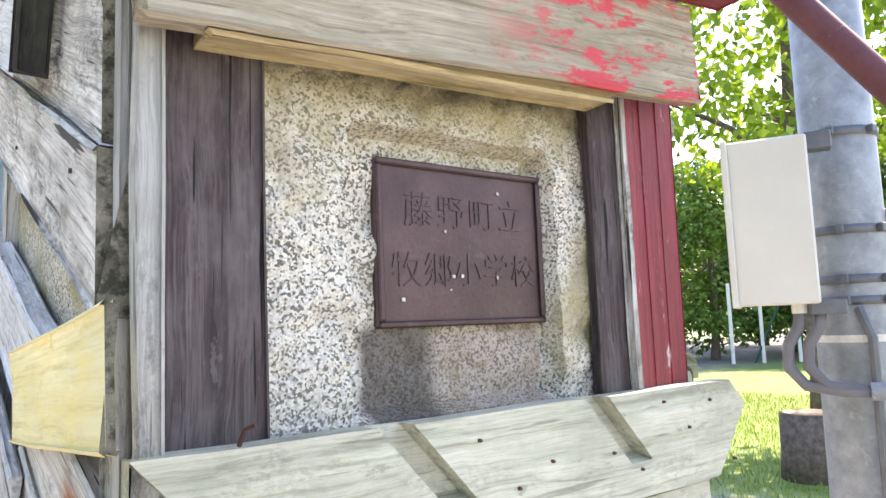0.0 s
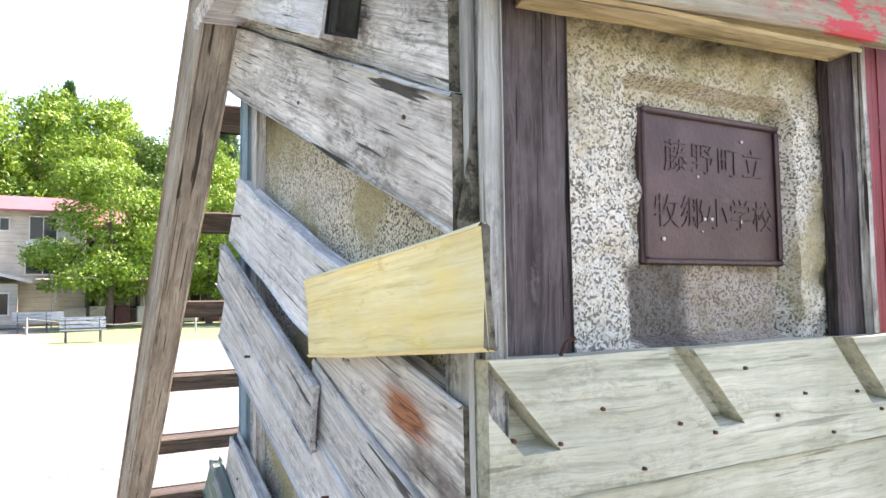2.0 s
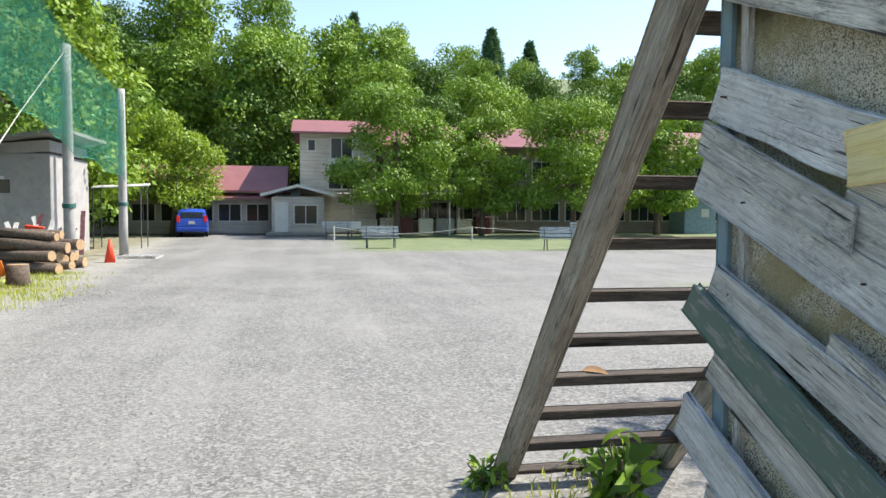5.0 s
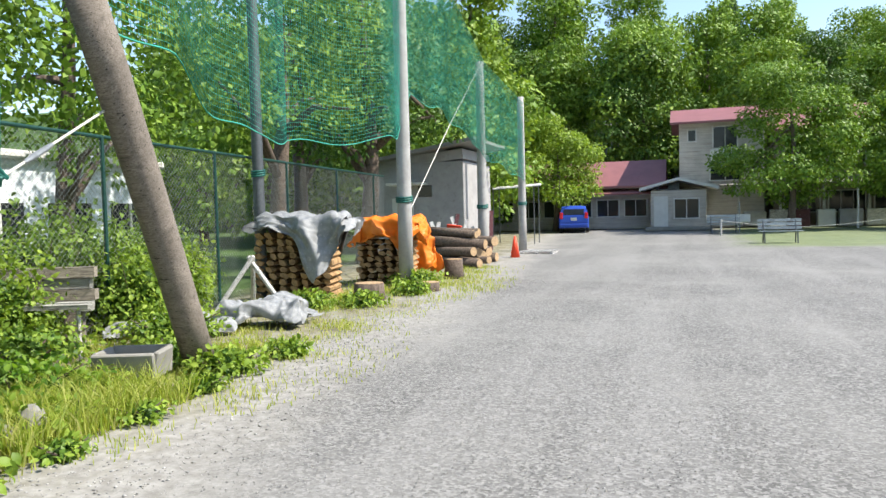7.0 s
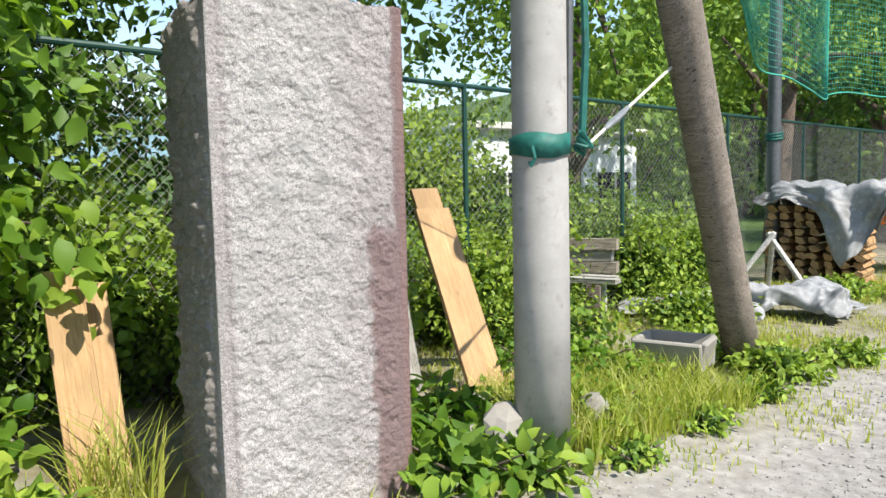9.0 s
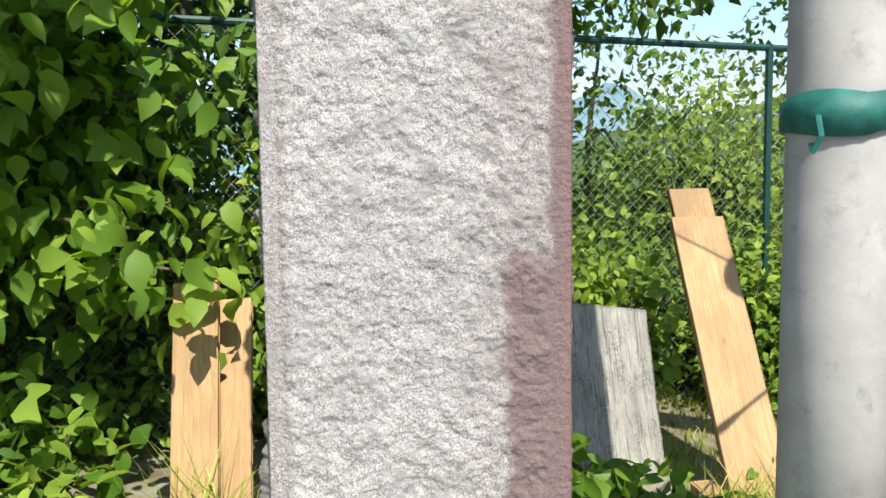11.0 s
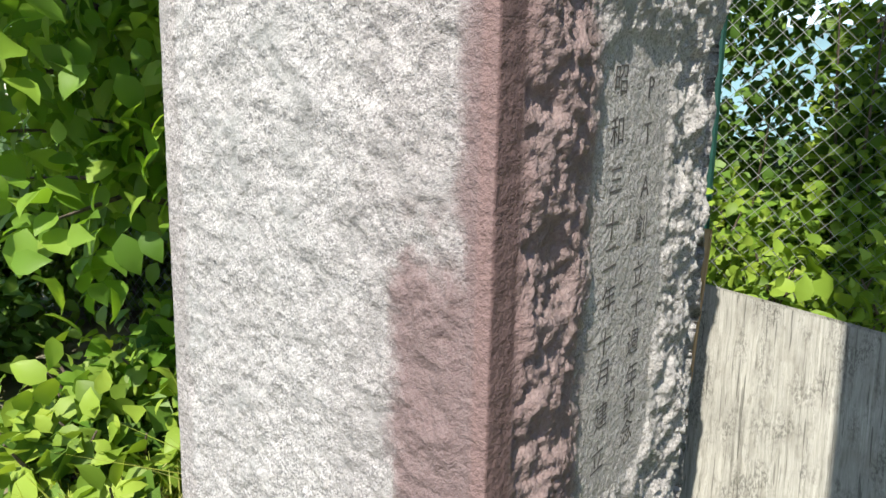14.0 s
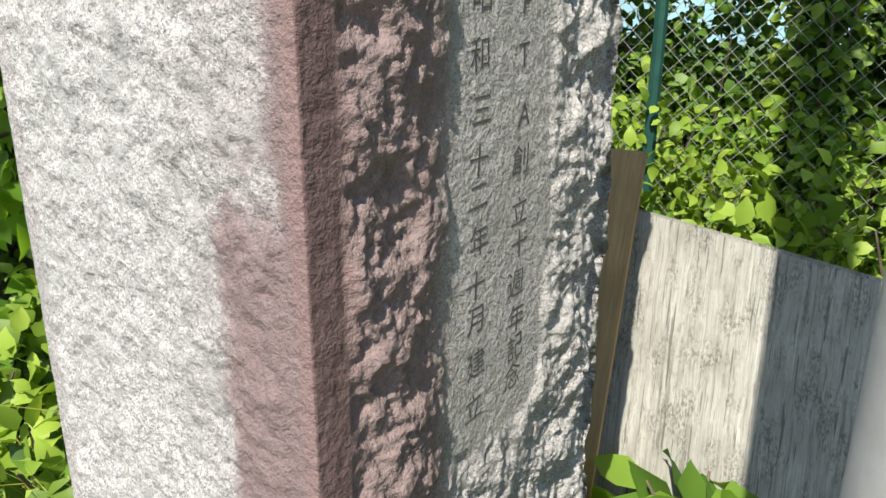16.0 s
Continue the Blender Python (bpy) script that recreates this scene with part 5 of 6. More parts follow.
stump((-5.55, 10.2, 0), 0.26, 0.28, "low mossy tree stump in the grass")
stump((-5.25, 14.0, 0), 0.20, 0.42, "cut stump beside the woodpile")
stump((8.3, 2.85, 0), 0.27, 0.62, "short thick tree stump in the sun")
stump((-5.0, 11.6, 0), 0.22, 0.16, "flat stone-grey stump in the grass")

cone = thing("traffic_cone", (-5.35, 20.4, 0), 0, "red orange traffic cone at the woodpile", "traffic cone")
part("cone", tube([(-5.35, 20.4, 0.03), (-5.35, 20.4, 0.68)], [0.15, 0.03], 16), "cone_red", cone, "", None, True)
part("base", box(0.36, 0.36, 0.03, 0.008), "cone_red", cone, "", pose(-5.35, 20.4, 0.016))

# concrete trough on its foot
trough = thing("concrete_trough", (-5.05, 4.16, 0), 20, "small grey concrete trough on a foot", "trough")
tm = pose(-5.05, 4.16, 0, 0, 0, 20)
part("foot", box(0.24, 0.20, 0.16, 0.012), "concrete", trough, "", tm @ pose(0, 0, 0.06))
part("bottom", box(0.40, 0.30, 0.03, 0.006), "concrete", trough, "", tm @ pose(0, 0, 0.13))
for x, y, a, b in ((0, 0.20, 0.52, 0.05), (0, -0.20, 0.52, 0.05), (0.24, 0, 0.05, 0.35), (-0.24, 0, 0.05, 0.35)):
    part("side", box(a, b, 0.24, 0.010), "concrete", trough, "", tm @ pose(x, y, 0.20, 12 * (-1 if y > 0 else 1) * (abs(y) > 0), 12 * (1 if x > 0 else -1) * (abs(x) > 0), 0))

# ---- shed and white house ----
shed = thing("storage_shed", (-9.3, 24.6, 0), 0, "grey rendered shed with a sloping sheet roof", "shed")
part("wall", box(3.4, 3.6, 3.2, 0.02), "wall_block", shed, "", pose(-9.35, 24.6, 1.6))
part("roof", board(4.3, 4.4, 0.12, 5, 6, 0.01), "roof_grey", shed, "", pose(-9.2, 24.4, 3.55, 0, -9, 0))
part("upper_wall", box(3.38, 3.58, 0.35, 0.01), "wall_block", shed, "", pose(-9.35, 24.6, 3.3, 0, -5, 0))
part("canopy", box(1.3, 0.8, 0.09, 0.01), "trim_white", shed, "white porch canopy", pose(-9.6, 22.5, 2.45))
d1 = part("door", box(0.8, 0.05, 1.95, 0.01), "trim_white", shed, "pale door", pose(-9.9, 22.79, 1.0))
part("vent", box(0.5, 0.05, 0.4, 0.01), "window_dark", shed, "dark louvre vent", pose(-9.05, 22.79, 2.2))
house = thing("white_house", (-17, 12.5, -3), 0, "white house beyond the fence", "house")
part("wall", box(6, 6.0, 6.2, 0.02), "wall_white", house, "", pose(-18, 13.2, -0.2))
part("roof", box(6.5, 6.5, 0.2, 0.05), "trim_white", house, "", pose(-18, 13.2, 3.0))
for i in range(3):
    wn_ = part("window", box(0.06, 1.3, 1.2, 0.01), "window_dark", house, "", pose(-14.98, 11.2 + 2.0 * i, 1.3))
    part("window_frame", box(0.08, 0.06, 1.2, 0.01), "trim_white", wn_, "", pose(-14.95, 11.2 + 2.0 * i, 1.3))
    part("window_frame", box(0.08, 1.4, 0.06, 0.01), "trim_white", wn_, "", pose(-14.95, 11.2 + 2.0 * i, 0.68))

# ---- school ----
school = thing("school_building", (4, 42, 0.29), 0, "old wooden school with red metal roofs", "school")
GZ = 0.29


def window(x, y, z, w, h, parent, bars=2):
    o = part("window", box(w, 0.06, h, 0.01), "window_dark", parent, "", pose(x, y, z))
    for s_ in (-1, 1):
        part("frame", box(0.06, 0.09, h + 0.1, 0.005), "trim_white", o, "", pose(x + s_ * w / 2, y, z))
        part("frame", box(w + 0.1, 0.09, 0.06, 0.005), "trim_white", o, "", pose(x, y, z + s_ * h / 2))
    for b in range(1, bars):
        part("bar", box(0.04, 0.08, h, 0.003), "trim_white", o, "", pose(x - w / 2 + w * b / bars, y, z))
    return o


def gable(w, d, h, over=0.4, thick=0.12):
    """A pitched roof with its ridge along x, thick at the eaves."""
    a, b = w / 2 + over, d / 2 + over
    prof = [(-b, 0), (0, h), (b, 0), (b, thick), (0, h + thick), (-b, thick)]
    return loft([[(-a, y, z) for y, z in prof], [(a, y, z) for y, z in prof]])


# tower
part("tower_wall", box(4.2, 5.0, 5.6, 0.02), "wall_cream", school, "pale weathered clapboard", pose(1.4, 42.5, GZ + 2.8))
part("tower_roof", gable(4.2, 5.2, 1.0, 0.45), "roof_red", school, "faded red metal roof", pose(1.4, 42.5, GZ + 5.5))
window(-0.05, 39.97, 5.2, 0.42, 0.62, school, 1)
window(1.6, 39.97, 5.05, 1.2, 1.15, school)
window(1.6, 39.97, 3.15, 1.5, 0.75, school)
part("balcony_panel", box(1.6, 0.1, 0.75, 0.02), "trim_white", school, "white panel under the window", pose(1.65, 39.9, 4.05))
# annex with the low gable
part("annex_wall", box(2.7, 3.0, 2.0, 0.02), "wall_cream", school, "pale clapboard", pose(-0.75, 39.2, GZ + 1.0))
part("annex_roof", gable(3.2, 3.2, 0.5, 0.3, 0.14), "trim_white", school, "pale gable edge", pose(-0.75, 39.2, GZ + 2.0, 0, 0, 90))
window(-0.35, 37.67, 1.35, 1.2, 1.0, school)
part("annex_door", box(0.7, 0.06, 1.6, 0.01), "trim_white", school, "white panel door", pose(-1.6, 37.67, 1.2))
part("annex_step", box(3.2, 0.7, 0.18, 0.02), "concrete", school, "", pose(-0.75, 37.4, 0.35))
# low wing
part("low_wall", box(11, 4.0, 2.3, 0.02), "wall_cream", school, "pale clapboard", pose(-7.4, 42.2, GZ + 1.15))
part("low_roof", gable(11, 4.4, 1.5, 0.5), "roof_red", school, "red metal roof", pose(-7.4, 42.2, GZ + 2.25))
part("porch_roof", board(5.2, 1.5, 0.08, 3, 6, 0.01), "roof_red", school, "rust-red lean-to roof", pose(-4.7, 39.9, GZ + 2.1, 14, 0, 0))
for i in range(7):
    window(-12.0 + 1.5 * i, 40.17, 1.45, 1.2, 0.95, school)
# long two-storey wing
part("long_wall", box(24, 6.0, 5.0, 0.02), "wall_pink", school, "bare weathered clapboard", pose(16.0, 44.0, GZ + 2.5))
part("long_roof", gable(24, 6.4, 1.5, 0.5), "roof_red", school, "faded red metal roof", pose(16.0, 44.0, GZ + 4.95))
for i in range(11):
    window(5.4 + 2.1 * i, 40.97, 1.55, 1.7, 1.1, school, 3)
    window(5.4 + 2.1 * i, 40.97, 4.0, 1.7, 1.1, school, 3)
part("lean_to_roof", board(9.0, 1.6, 0.08, 8, 8, 0.01), "roof_grey", school, "dark lean-to roof", pose(5.8, 40.2, GZ + 2.35, 12, 0, 0))
for i in range(5):
    part("porch_post", box(0.12, 0.12, 2.2, 0.01), "old_wood_warm", school, "", pose(2.2 + 2.0 * i, 39.5, GZ + 1.1))
hut = thing("blue_hut", (23, 39, 0.3), 0, "small pale blue hut with a flat roof", "hut")
part("wall", box(2.0, 2.0, 2.0, 0.02), "blue_batten", hut, "", pose(22.8, 40.0, 1.25))
part("roof", box(2.6, 2.6, 0.12, 0.02), "roof_grey", hut, "", pose(22.8, 40.0, 2.3))
part("window", box(0.5, 0.06, 0.5, 0.01), "trim_white", hut, "", pose(23.1, 38.98, 1.5))
pl = thing("flag_pole", (7.3, 37.5, 0.25), 0, "thin white pole before the school", "pole")
part("shaft", tube([(7.3, 37.5, 0.2), (7.3, 37.5, 4.6)], 0.05, 8), "trim_white", pl)


# ---- benches ----
def bench(at, rz, label):
    t = thing("park_bench", at, rz, label, "bench", "benches on the yard")
    mm = pose(*at, 0, 0, rz)
    for i in range(3):
        part("seat_slat", board(1.4, 0.11, 0.03, 5 + i, 4), "bench", t, "", mm @ pose(0, -0.2 + 0.13 * i, 0.42))
    for i in range(3):
        part("back_slat", board(1.4, 0.10, 0.03, 9 + i, 4), "bench", t, "", mm @ pose(0, 0.2 + 0.03 * i, 0.53 + 0.13 * i, 80, 0, 0))
    for x in (-0.52, 0.52):
        part("leg", tube([(x, -0.22, 0), (x, -0.16, 0.42)], 0.022, 6), "galv_dark", t, "", mm)
        part("leg", tube([(x, 0.24, 0), (x, 0.16, 0.42), (x, 0.28, 0.84)], 0.022, 6), "galv_dark", t, "", mm)
    return t


b1 = bench((2.65, 26.3, 0.1), 2, "pale grey slatted park bench on the yard")
copy_thing(b1, pose(9.2, 24.9, 0.08, 0, 0, -3))
copy_thing(b1, pose(1.2, 33.6, 0.19, 0, 0, 4))
copy_thing(b1, pose(13.3, 33.0, 0.18, 0, 0, 2))
rope_posts = thing("rope_barrier", (5, 32, 0.17), 0, "low rope barrier across the yard", "rope barrier")
for x, y in ((1.0, 31.8), (7.2, 31.2), (14.0, 31.5)):
    part("post", tube([(x, y, 0.1), (x, y, 0.85)], 0.04, 8), "old_wood", rope_posts)
part("rope", tube([(1.0, 31.8, 0.8), (2.5, 31.6, 0.6), (4.1, 31.5, 0.5), (5.7, 31.35, 0.6), (7.2, 31.2, 0.8), (10.5, 31.3, 0.6), (14.0, 31.5, 0.8)], 0.010, 6), "rope", rope_posts)


# ---- cars ----
def car(at, rz, mat, label):
    t = thing("car", at, rz, label, "car")
    mm = pose(*at, 0, 0, rz) @ Matrix.Scale(0.9, 4)
    half = [(-1.92, 0.28), (-1.95, 0.62), (-1.90, 0.92), (-1.72, 1.34), (-1.45, 1.50), (-0.2, 1.53), (0.45, 1.40), (1.15, 0.98), (1.75, 0.82), (1.92, 0.62), (1.92, 0.28)]
    rings = []
    for y, f in ((-0.84, 0.93), (-0.80, 1.0), (-0.4, 1.03), (0, 1.035), (0.4, 1.03), (0.80, 1.0), (0.84, 0.93)):
        rings.append([(x * (0.97 if abs(y) > 0.8 else 1), y * (1 - 0.16 * max(0, z - 0.95) / 0.5), 0.28 + (z - 0.28) * f) for x, z in half])
    part("body", loft(rings), mat, t, "", mm, False)
    part("rear_window", box(0.04, 1.15, 0.36, 0.02), "window_dark", t, "dark glass", mm @ pose(-1.80, 0, 1.18, 0, 22, 0))
    part("windscreen", box(0.04, 1.2, 0.62, 0.02), "window_dark", t, "dark glass", mm @ pose(0.85, 0, 1.22, 0, -58, 0))
    for s_ in (-1, 1):
        part("side_window", box(1.7, 0.03, 0.34, 0.01), "window_dark", t, "dark glass", mm @ pose(-0.45, s_ * 0.775, 1.2, s_ * 14, 0, 0))
        part("tail_lamp", box(0.06, 0.18, 0.36, 0.02), "red_lamp", t, "red tail lamp", mm @ pose(-1.89, s_ * 0.70, 0.98, 0, 12, 0))
        for x in (-1.2, 1.25):
            wh = part("wheel", tube([(x, s_ * 0.66, 0.3), (x, s_ * 0.84, 0.3)], 0.3, 18), "tyre", t, "", mm)
            part("rim", tube([(x, s_ * 0.835, 0.3), (x, s_ * 0.85, 0.3)], 0.19, 14), "galv", wh, "", mm)
    part("plate", box(0.02, 0.34, 0.17, 0.003), "trim_white", t, "pale number plate with plain bars", mm @ pose(-1.955, 0, 0.78))
    part("bumper", box(0.12, 1.6, 0.2, 0.04), mat, t, "", mm @ pose(-1.93, 0, 0.42))
    return t


car((-6.05, 37.9, 0.24), 97, "car_blue", "blue compact hatchback parked before the school")
car((13.55, 9.0, 0.0), 10, "car_grey", "dark silver car parked on the grass")

# ---- utility pole beyond the clad pillar ----
upole = thing("steel_utility_pole", (3.50, 0.385, 0), 0, "galvanised steel pole with bands and a cable", "utility pole")
part("shaft", tube([(3.50, 0.385, 0), (3.50, 0.385, 1.0), (3.50, 0.385, 1.62), (3.50, 0.385, 5)], [0.112, 0.107, 0.103, 0.09], 24), "galv", upole, "", None, True)
for z in (2.08, 1.80, 1.66, 1.60):
    bd = part("band", tube([(3.50, 0.385, z - 0.012), (3.50, 0.385, z + 0.012)], 0.108, 24), "galv_dark", upole, "steel band clamp", None, True)
    for a in (2.2, 3.4, 4.4):
        part("clamp_bolt", box(0.03, 0.02, 0.024, 0.003), "galv_dark", bd, "", pose(3.50 + 0.112 * math.cos(a), 0.385 + 0.112 * math.sin(a), z, 0, 0, math.degrees(a)))
part("tape", tube([(3.50, 0.385, 1.485), (3.50, 0.385, 1.505)], 0.109, 24), "rope", upole, "pale tape band")
part("cable", tube([(3.38, 0.30, 0.0), (3.39, 0.30, 1.0), (3.395, 0.30, 1.5), (3.40, 0.33, 1.58)], 0.013, 7), "galv_dark", upole, "dark cable")
mbox = thing("meter_box", (3.26, 0.48, 1.6), -28, "cream painted steel meter box on the pole", "meter box")
bmx = pose(3.25, 0.475, 1.825, 0, 0, -63)
part("body", box(0.205, 0.13, 0.46, 0.006), "cream", mbox, "", bmx)
part("door", box(0.018, 0.15, 0.47, 0.004), "cream", mbox, "", bmx @ pose(-0.107, 0, 0.0))
part("bracket", box(0.07, 0.06, 0.05, 0.004), "galv_dark", mbox, "steel bracket", bmx @ pose(0.13, 0.0, 0.215))
part("bracket", box(0.09, 0.05, 0.04, 0.004), "galv_dark", mbox, "steel bracket", bmx @ pose(0.12, 0.0, -0.24))
cm = bmx
for i in range(2):
    x = 0.05 + 0.05 * i
    part("gland", tube([(x, 0, -0.23), (x, 0, -0.255)], 0.02, 10), "cream", mbox, "", cm)
    part("conduit", tube([(x, 0, -0.25), (x - 0.005, 0, -0.29), (x - 0.035, 0, -0.34), (x - 0.04, 0, -0.40), (x + 0.0, 0, -0.45), (x + 0.09, 0, -0.465), (0.22, 0.0, -0.465)], 0.016, 9), "grey_pvc", mbox, "grey flexible conduit", cm, True)
part("socket", tube([(0.2, 0, -0.465), (0.24, 0, -0.465)], 0.024, 10), "galv", mbox, "", cm)
sbox = thing("small_box", (3.6, 0.25, 1.75), 0, "small cream box strapped to the pole", "box")
part("body", box(0.09, 0.05, 0.14, 0.005), "cream", sbox, "", pose(3.575, 0.27, 1.79, 0, 0, -30))
brace = thing("steel_brace", (2.9, 0.25, 2.3), 0, "rusty red painted steel brace pipe", "pipe")
part("pipe", tube([(2.78, 0.56, 2.80), (2.924, 0.229, 2.315), (2.99, 0.065, 2.06), (3.06, -0.12, 1.78), (3.30, -0.75, 0.0)], 0.034, 12), "rust_red", brace, "", None, True)
part("flange", box(0.06, 0.03, 0.4, 0.004), "rust_red", brace, "", pose(2.86, 0.37, 2.52, 34, 0, 23))
edging = thing("timber_edging", (5, 1.2, 0), 0, "reddish old timber edging on the ground", "edging")
m, l = span((4.2, 0.75, 0.30), (6.8, 1.2, 0.30), (0, 0, 1))
part("beam", board(l, 0.14, 0.14, 3, 8, 0.006), "ladder", edging, "", m)
for x in (4.4, 6.5):
    part("support", box(0.12, 0.12, 0.26, 0.01), "concrete", edging, "", pose(x, 0.78 + (x - 4.2) * 0.17, 0.11))
goal = thing("play_frame", (24, 12, 0), 0, "thin white and green posts at the field's edge", "posts")
for x, y, h in ((23.0, 12.2, 2.6), (23.8, 11.6, 2.4), (24.6, 10.8, 2.3)):
    part("post", tube([(x, y, 0), (x, y, h)], 0.06, 7), "trim_white", goal)
part("brace", tube([(23.6, 11.8, 0), (24.4, 11.0, 2.4)], 0.04, 6), "fence_green", goal, "green slanting bar")

# ---- clutter by the shed and on the yard ----
for i in range(9):
    rr = random.Random(i + 3)
    x = -7.9 + 0.22 * i
    lean_plank("scrap_board", (x, 20.6 + rr.uniform(-0.4, 0.4), 0.25), (x + rr.uniform(-0.8, 0.3), 21.4, 0.9 + rr.uniform(0, 0.6)), 0.12, 0.03, ("old_wood", "trim_white", "rust_red")[i % 3], 60 + i, (0.2, -1, 0.4), "scrap board leaning on a heap by the shed", "scrap board")
crate = thing("red_crate", (-7.25, 20.3, 0), 0, "red plastic crate on the scrap heap", "crate")
part("body", box(0.42, 0.32, 0.36, 0.02), "cone_red", crate, "", pose(-7.25, 20.3, 0.85, 0, 8, 12))
part("rim", box(0.46, 0.36, 0.04, 0.008), "cone_red", crate, "", pose(-7.22, 20.3, 1.03, 0, 8, 12))
drum = thing("metal_bin", (-7.0, 19.4, 0), 0, "dull grey metal bin by the logs", "bin")
part("body", tube([(-7.0, 19.4, 0.0), (-7.0, 19.4, 0.78)], [0.26, 0.29], 18), "galv", drum, "", None, True)
part("rim", tube([(-7.0, 19.4, 0.77), (-7.0, 19.4, 0.80)], 0.305, 18), "galv_dark", drum)
pal = thing("wooden_pallet", (-4.95, 22.2, 0), 0, "grey wooden pallet lying on the gravel", "pallet")
for i in range(6):
    part("slat", board(1.1, 0.11, 0.022, i, 4), "old_wood", pal, "", pose(-4.95, 21.75 + 0.18 * i, 0.125))
for x in (-0.48, 0, 0.48):
    part("runner", box(0.09, 1.05, 0.09, 0.005), "old_wood", pal, "", pose(-4.95 + x, 22.2, 0.06))
awn = thing("white_awning", (-6.7, 27.6, 0), 0, "white sheet awning on thin poles", "awning")
part("sheet", board(1.9, 1.3, 0.04, 3, 6, 0.02), "trim_white", awn, "", pose(-6.85, 27.6, 2.42, 5, -3, 10))
for x, y in ((-7.7, 27.0), (-6.1, 27.2), (-7.7, 28.0), (-6.1, 28.2)):
    part("pole", tube([(x, y, 0), (x, y, 2.41)], 0.02, 7), "galv_dark", awn)
sgn = thing("white_sign", (1.9, 34.3, 0.2), 0, "small white sign on a thin post", "sign")
part("post", tube([(1.9, 34.3, 0.15), (1.9, 34.3, 1.6)], 0.03, 7), "galv", sgn)
part("board", box(0.9, 0.04, 0.35, 0.01), "trim_white", sgn, "", pose(1.9, 34.27, 0.85))
# things under the school's dark porch
for i in range(7):
    rr = random.Random(i + 70)
    bx = tagged(part("storage_box", box(0.7 + 0.4 * rr.random(), 0.5, 0.6 + 0.5 * rr.random(), 0.03), ("wall_block", "old_wood_warm", "rust_red", "trim_white")[i % 4], None, "", pose(3.0 + 1.1 * i, 39.6, 0.72)), "stored box under the school porch", "box", "boxes under the porch")


def pebbles(name, n, xr, yr, size, seed):
    rng = np.random.default_rng(seed)
    c = np.stack([rng.uniform(*xr, n), rng.uniform(*yr, n), np.zeros(n)], 1)
    r = size * rng.uniform(0.4, 1.3, (n, 1)) * rng.uniform(0.6, 1.2, (n, 3))
    a = rng.uniform(0, 6.28, n)
    ca, sa = np.cos(a), np.sin(a)
    vs = []
    for dx, dy, dz in ((1, 0, 0), (0, 1, 0), (-1, 0, 0), (0, -1, 0), (0.1, 0.1, 0.5), (0, 0, -0.5)):
        x, y = dx * r[:, 0], dy * r[:, 1]
        vs.append(np.stack([c[:, 0] + x * ca - y * sa, c[:, 1] + x * sa + y * ca, dz * r[:, 2] + 0.1 * r[:, 2]], 1))
    verts = np.stack(vs, 1).reshape(-1, 3)
    i = np.arange(n)[:, None] * 6
    faces = np.concatenate([i + np.array([f_]) for f_ in ((0, 1, 4), (1, 2, 4), (2, 3, 4), (3, 0, 4), (1, 0, 5), (2, 1, 5), (3, 2, 5), (0, 3, 5))])
    return tagged(part(name, mesh_np(name, verts, faces, "pebble"), "pebble"), "loose grey gravel stones on the yard", "gravel", kind="stuff")


pebbles("gravel", 16000, (-4.4, 1.6), (1.5, 8.0), 0.006, 1)
pebbles("gravel", 9000, (-4.6, 5.0), (7.0, 16.0), 0.008, 2)
pebbles("gravel", 3500, (-5.2, -3.2), (2.0, 14.0), 0.013, 3)
leaf_l = tagged(part("fallen_leaf", leaves("fallen_leaf", np.array([[1.62, 2.45, 0.66]]), 0.16, "dry_leaf", np.random.default_rng(3), 0.4, 0.1, None, True), "dry_leaf"), "dry brown leaf caught on the ladder", "leaf")

# ---- trees on the yard and round it ----
t1 = tree("yard_tree", 11, 6.3, 3.0, 1.5, 13000, 0.165, "leaf_light", "round leafy cherry tree on the schoolyard", 0.17, at=(-7.0, 38.3, 0.25), group="yard trees", k=13)
tree("yard_tree", 12, 8.0, 3.4, 1.2, 22000, 0.165, "leaf", "tall leafy cherry tree before the school", 0.18, at=(4.3, 36.2, 0.22), group="yard trees", k=14)
tree("yard_tree", 13, 6.8, 2.6, 1.2, 16000, 0.165, "leaf", "leafy cherry tree before the school", 0.15, at=(9.0, 37.3, 0.23), group="yard trees", k=10)
tree("yard_tree", 14, 7.6, 3.6, 1.4, 20000, 0.165, "leaf", "spreading leafy cherry tree before the school", 0.18, at=(13.8, 36.3, 0.22), group="yard trees", k=13)
tree("yard_tree", 15, 7.0, 3.2, 1.2, 13000, 0.22, "leaf", "leafy tree at the edge of the yard", 0.17, at=(19.5, 38.0, 0.24), group="yard trees", k=11)
tree("field_tree", 16, 8.2, 3.0, 3.4, 9000, 0.17, "leaf_light", "sunlit yellow-green tree on the field", 0.14, at=(10.4, 3.7, 0), k=12)

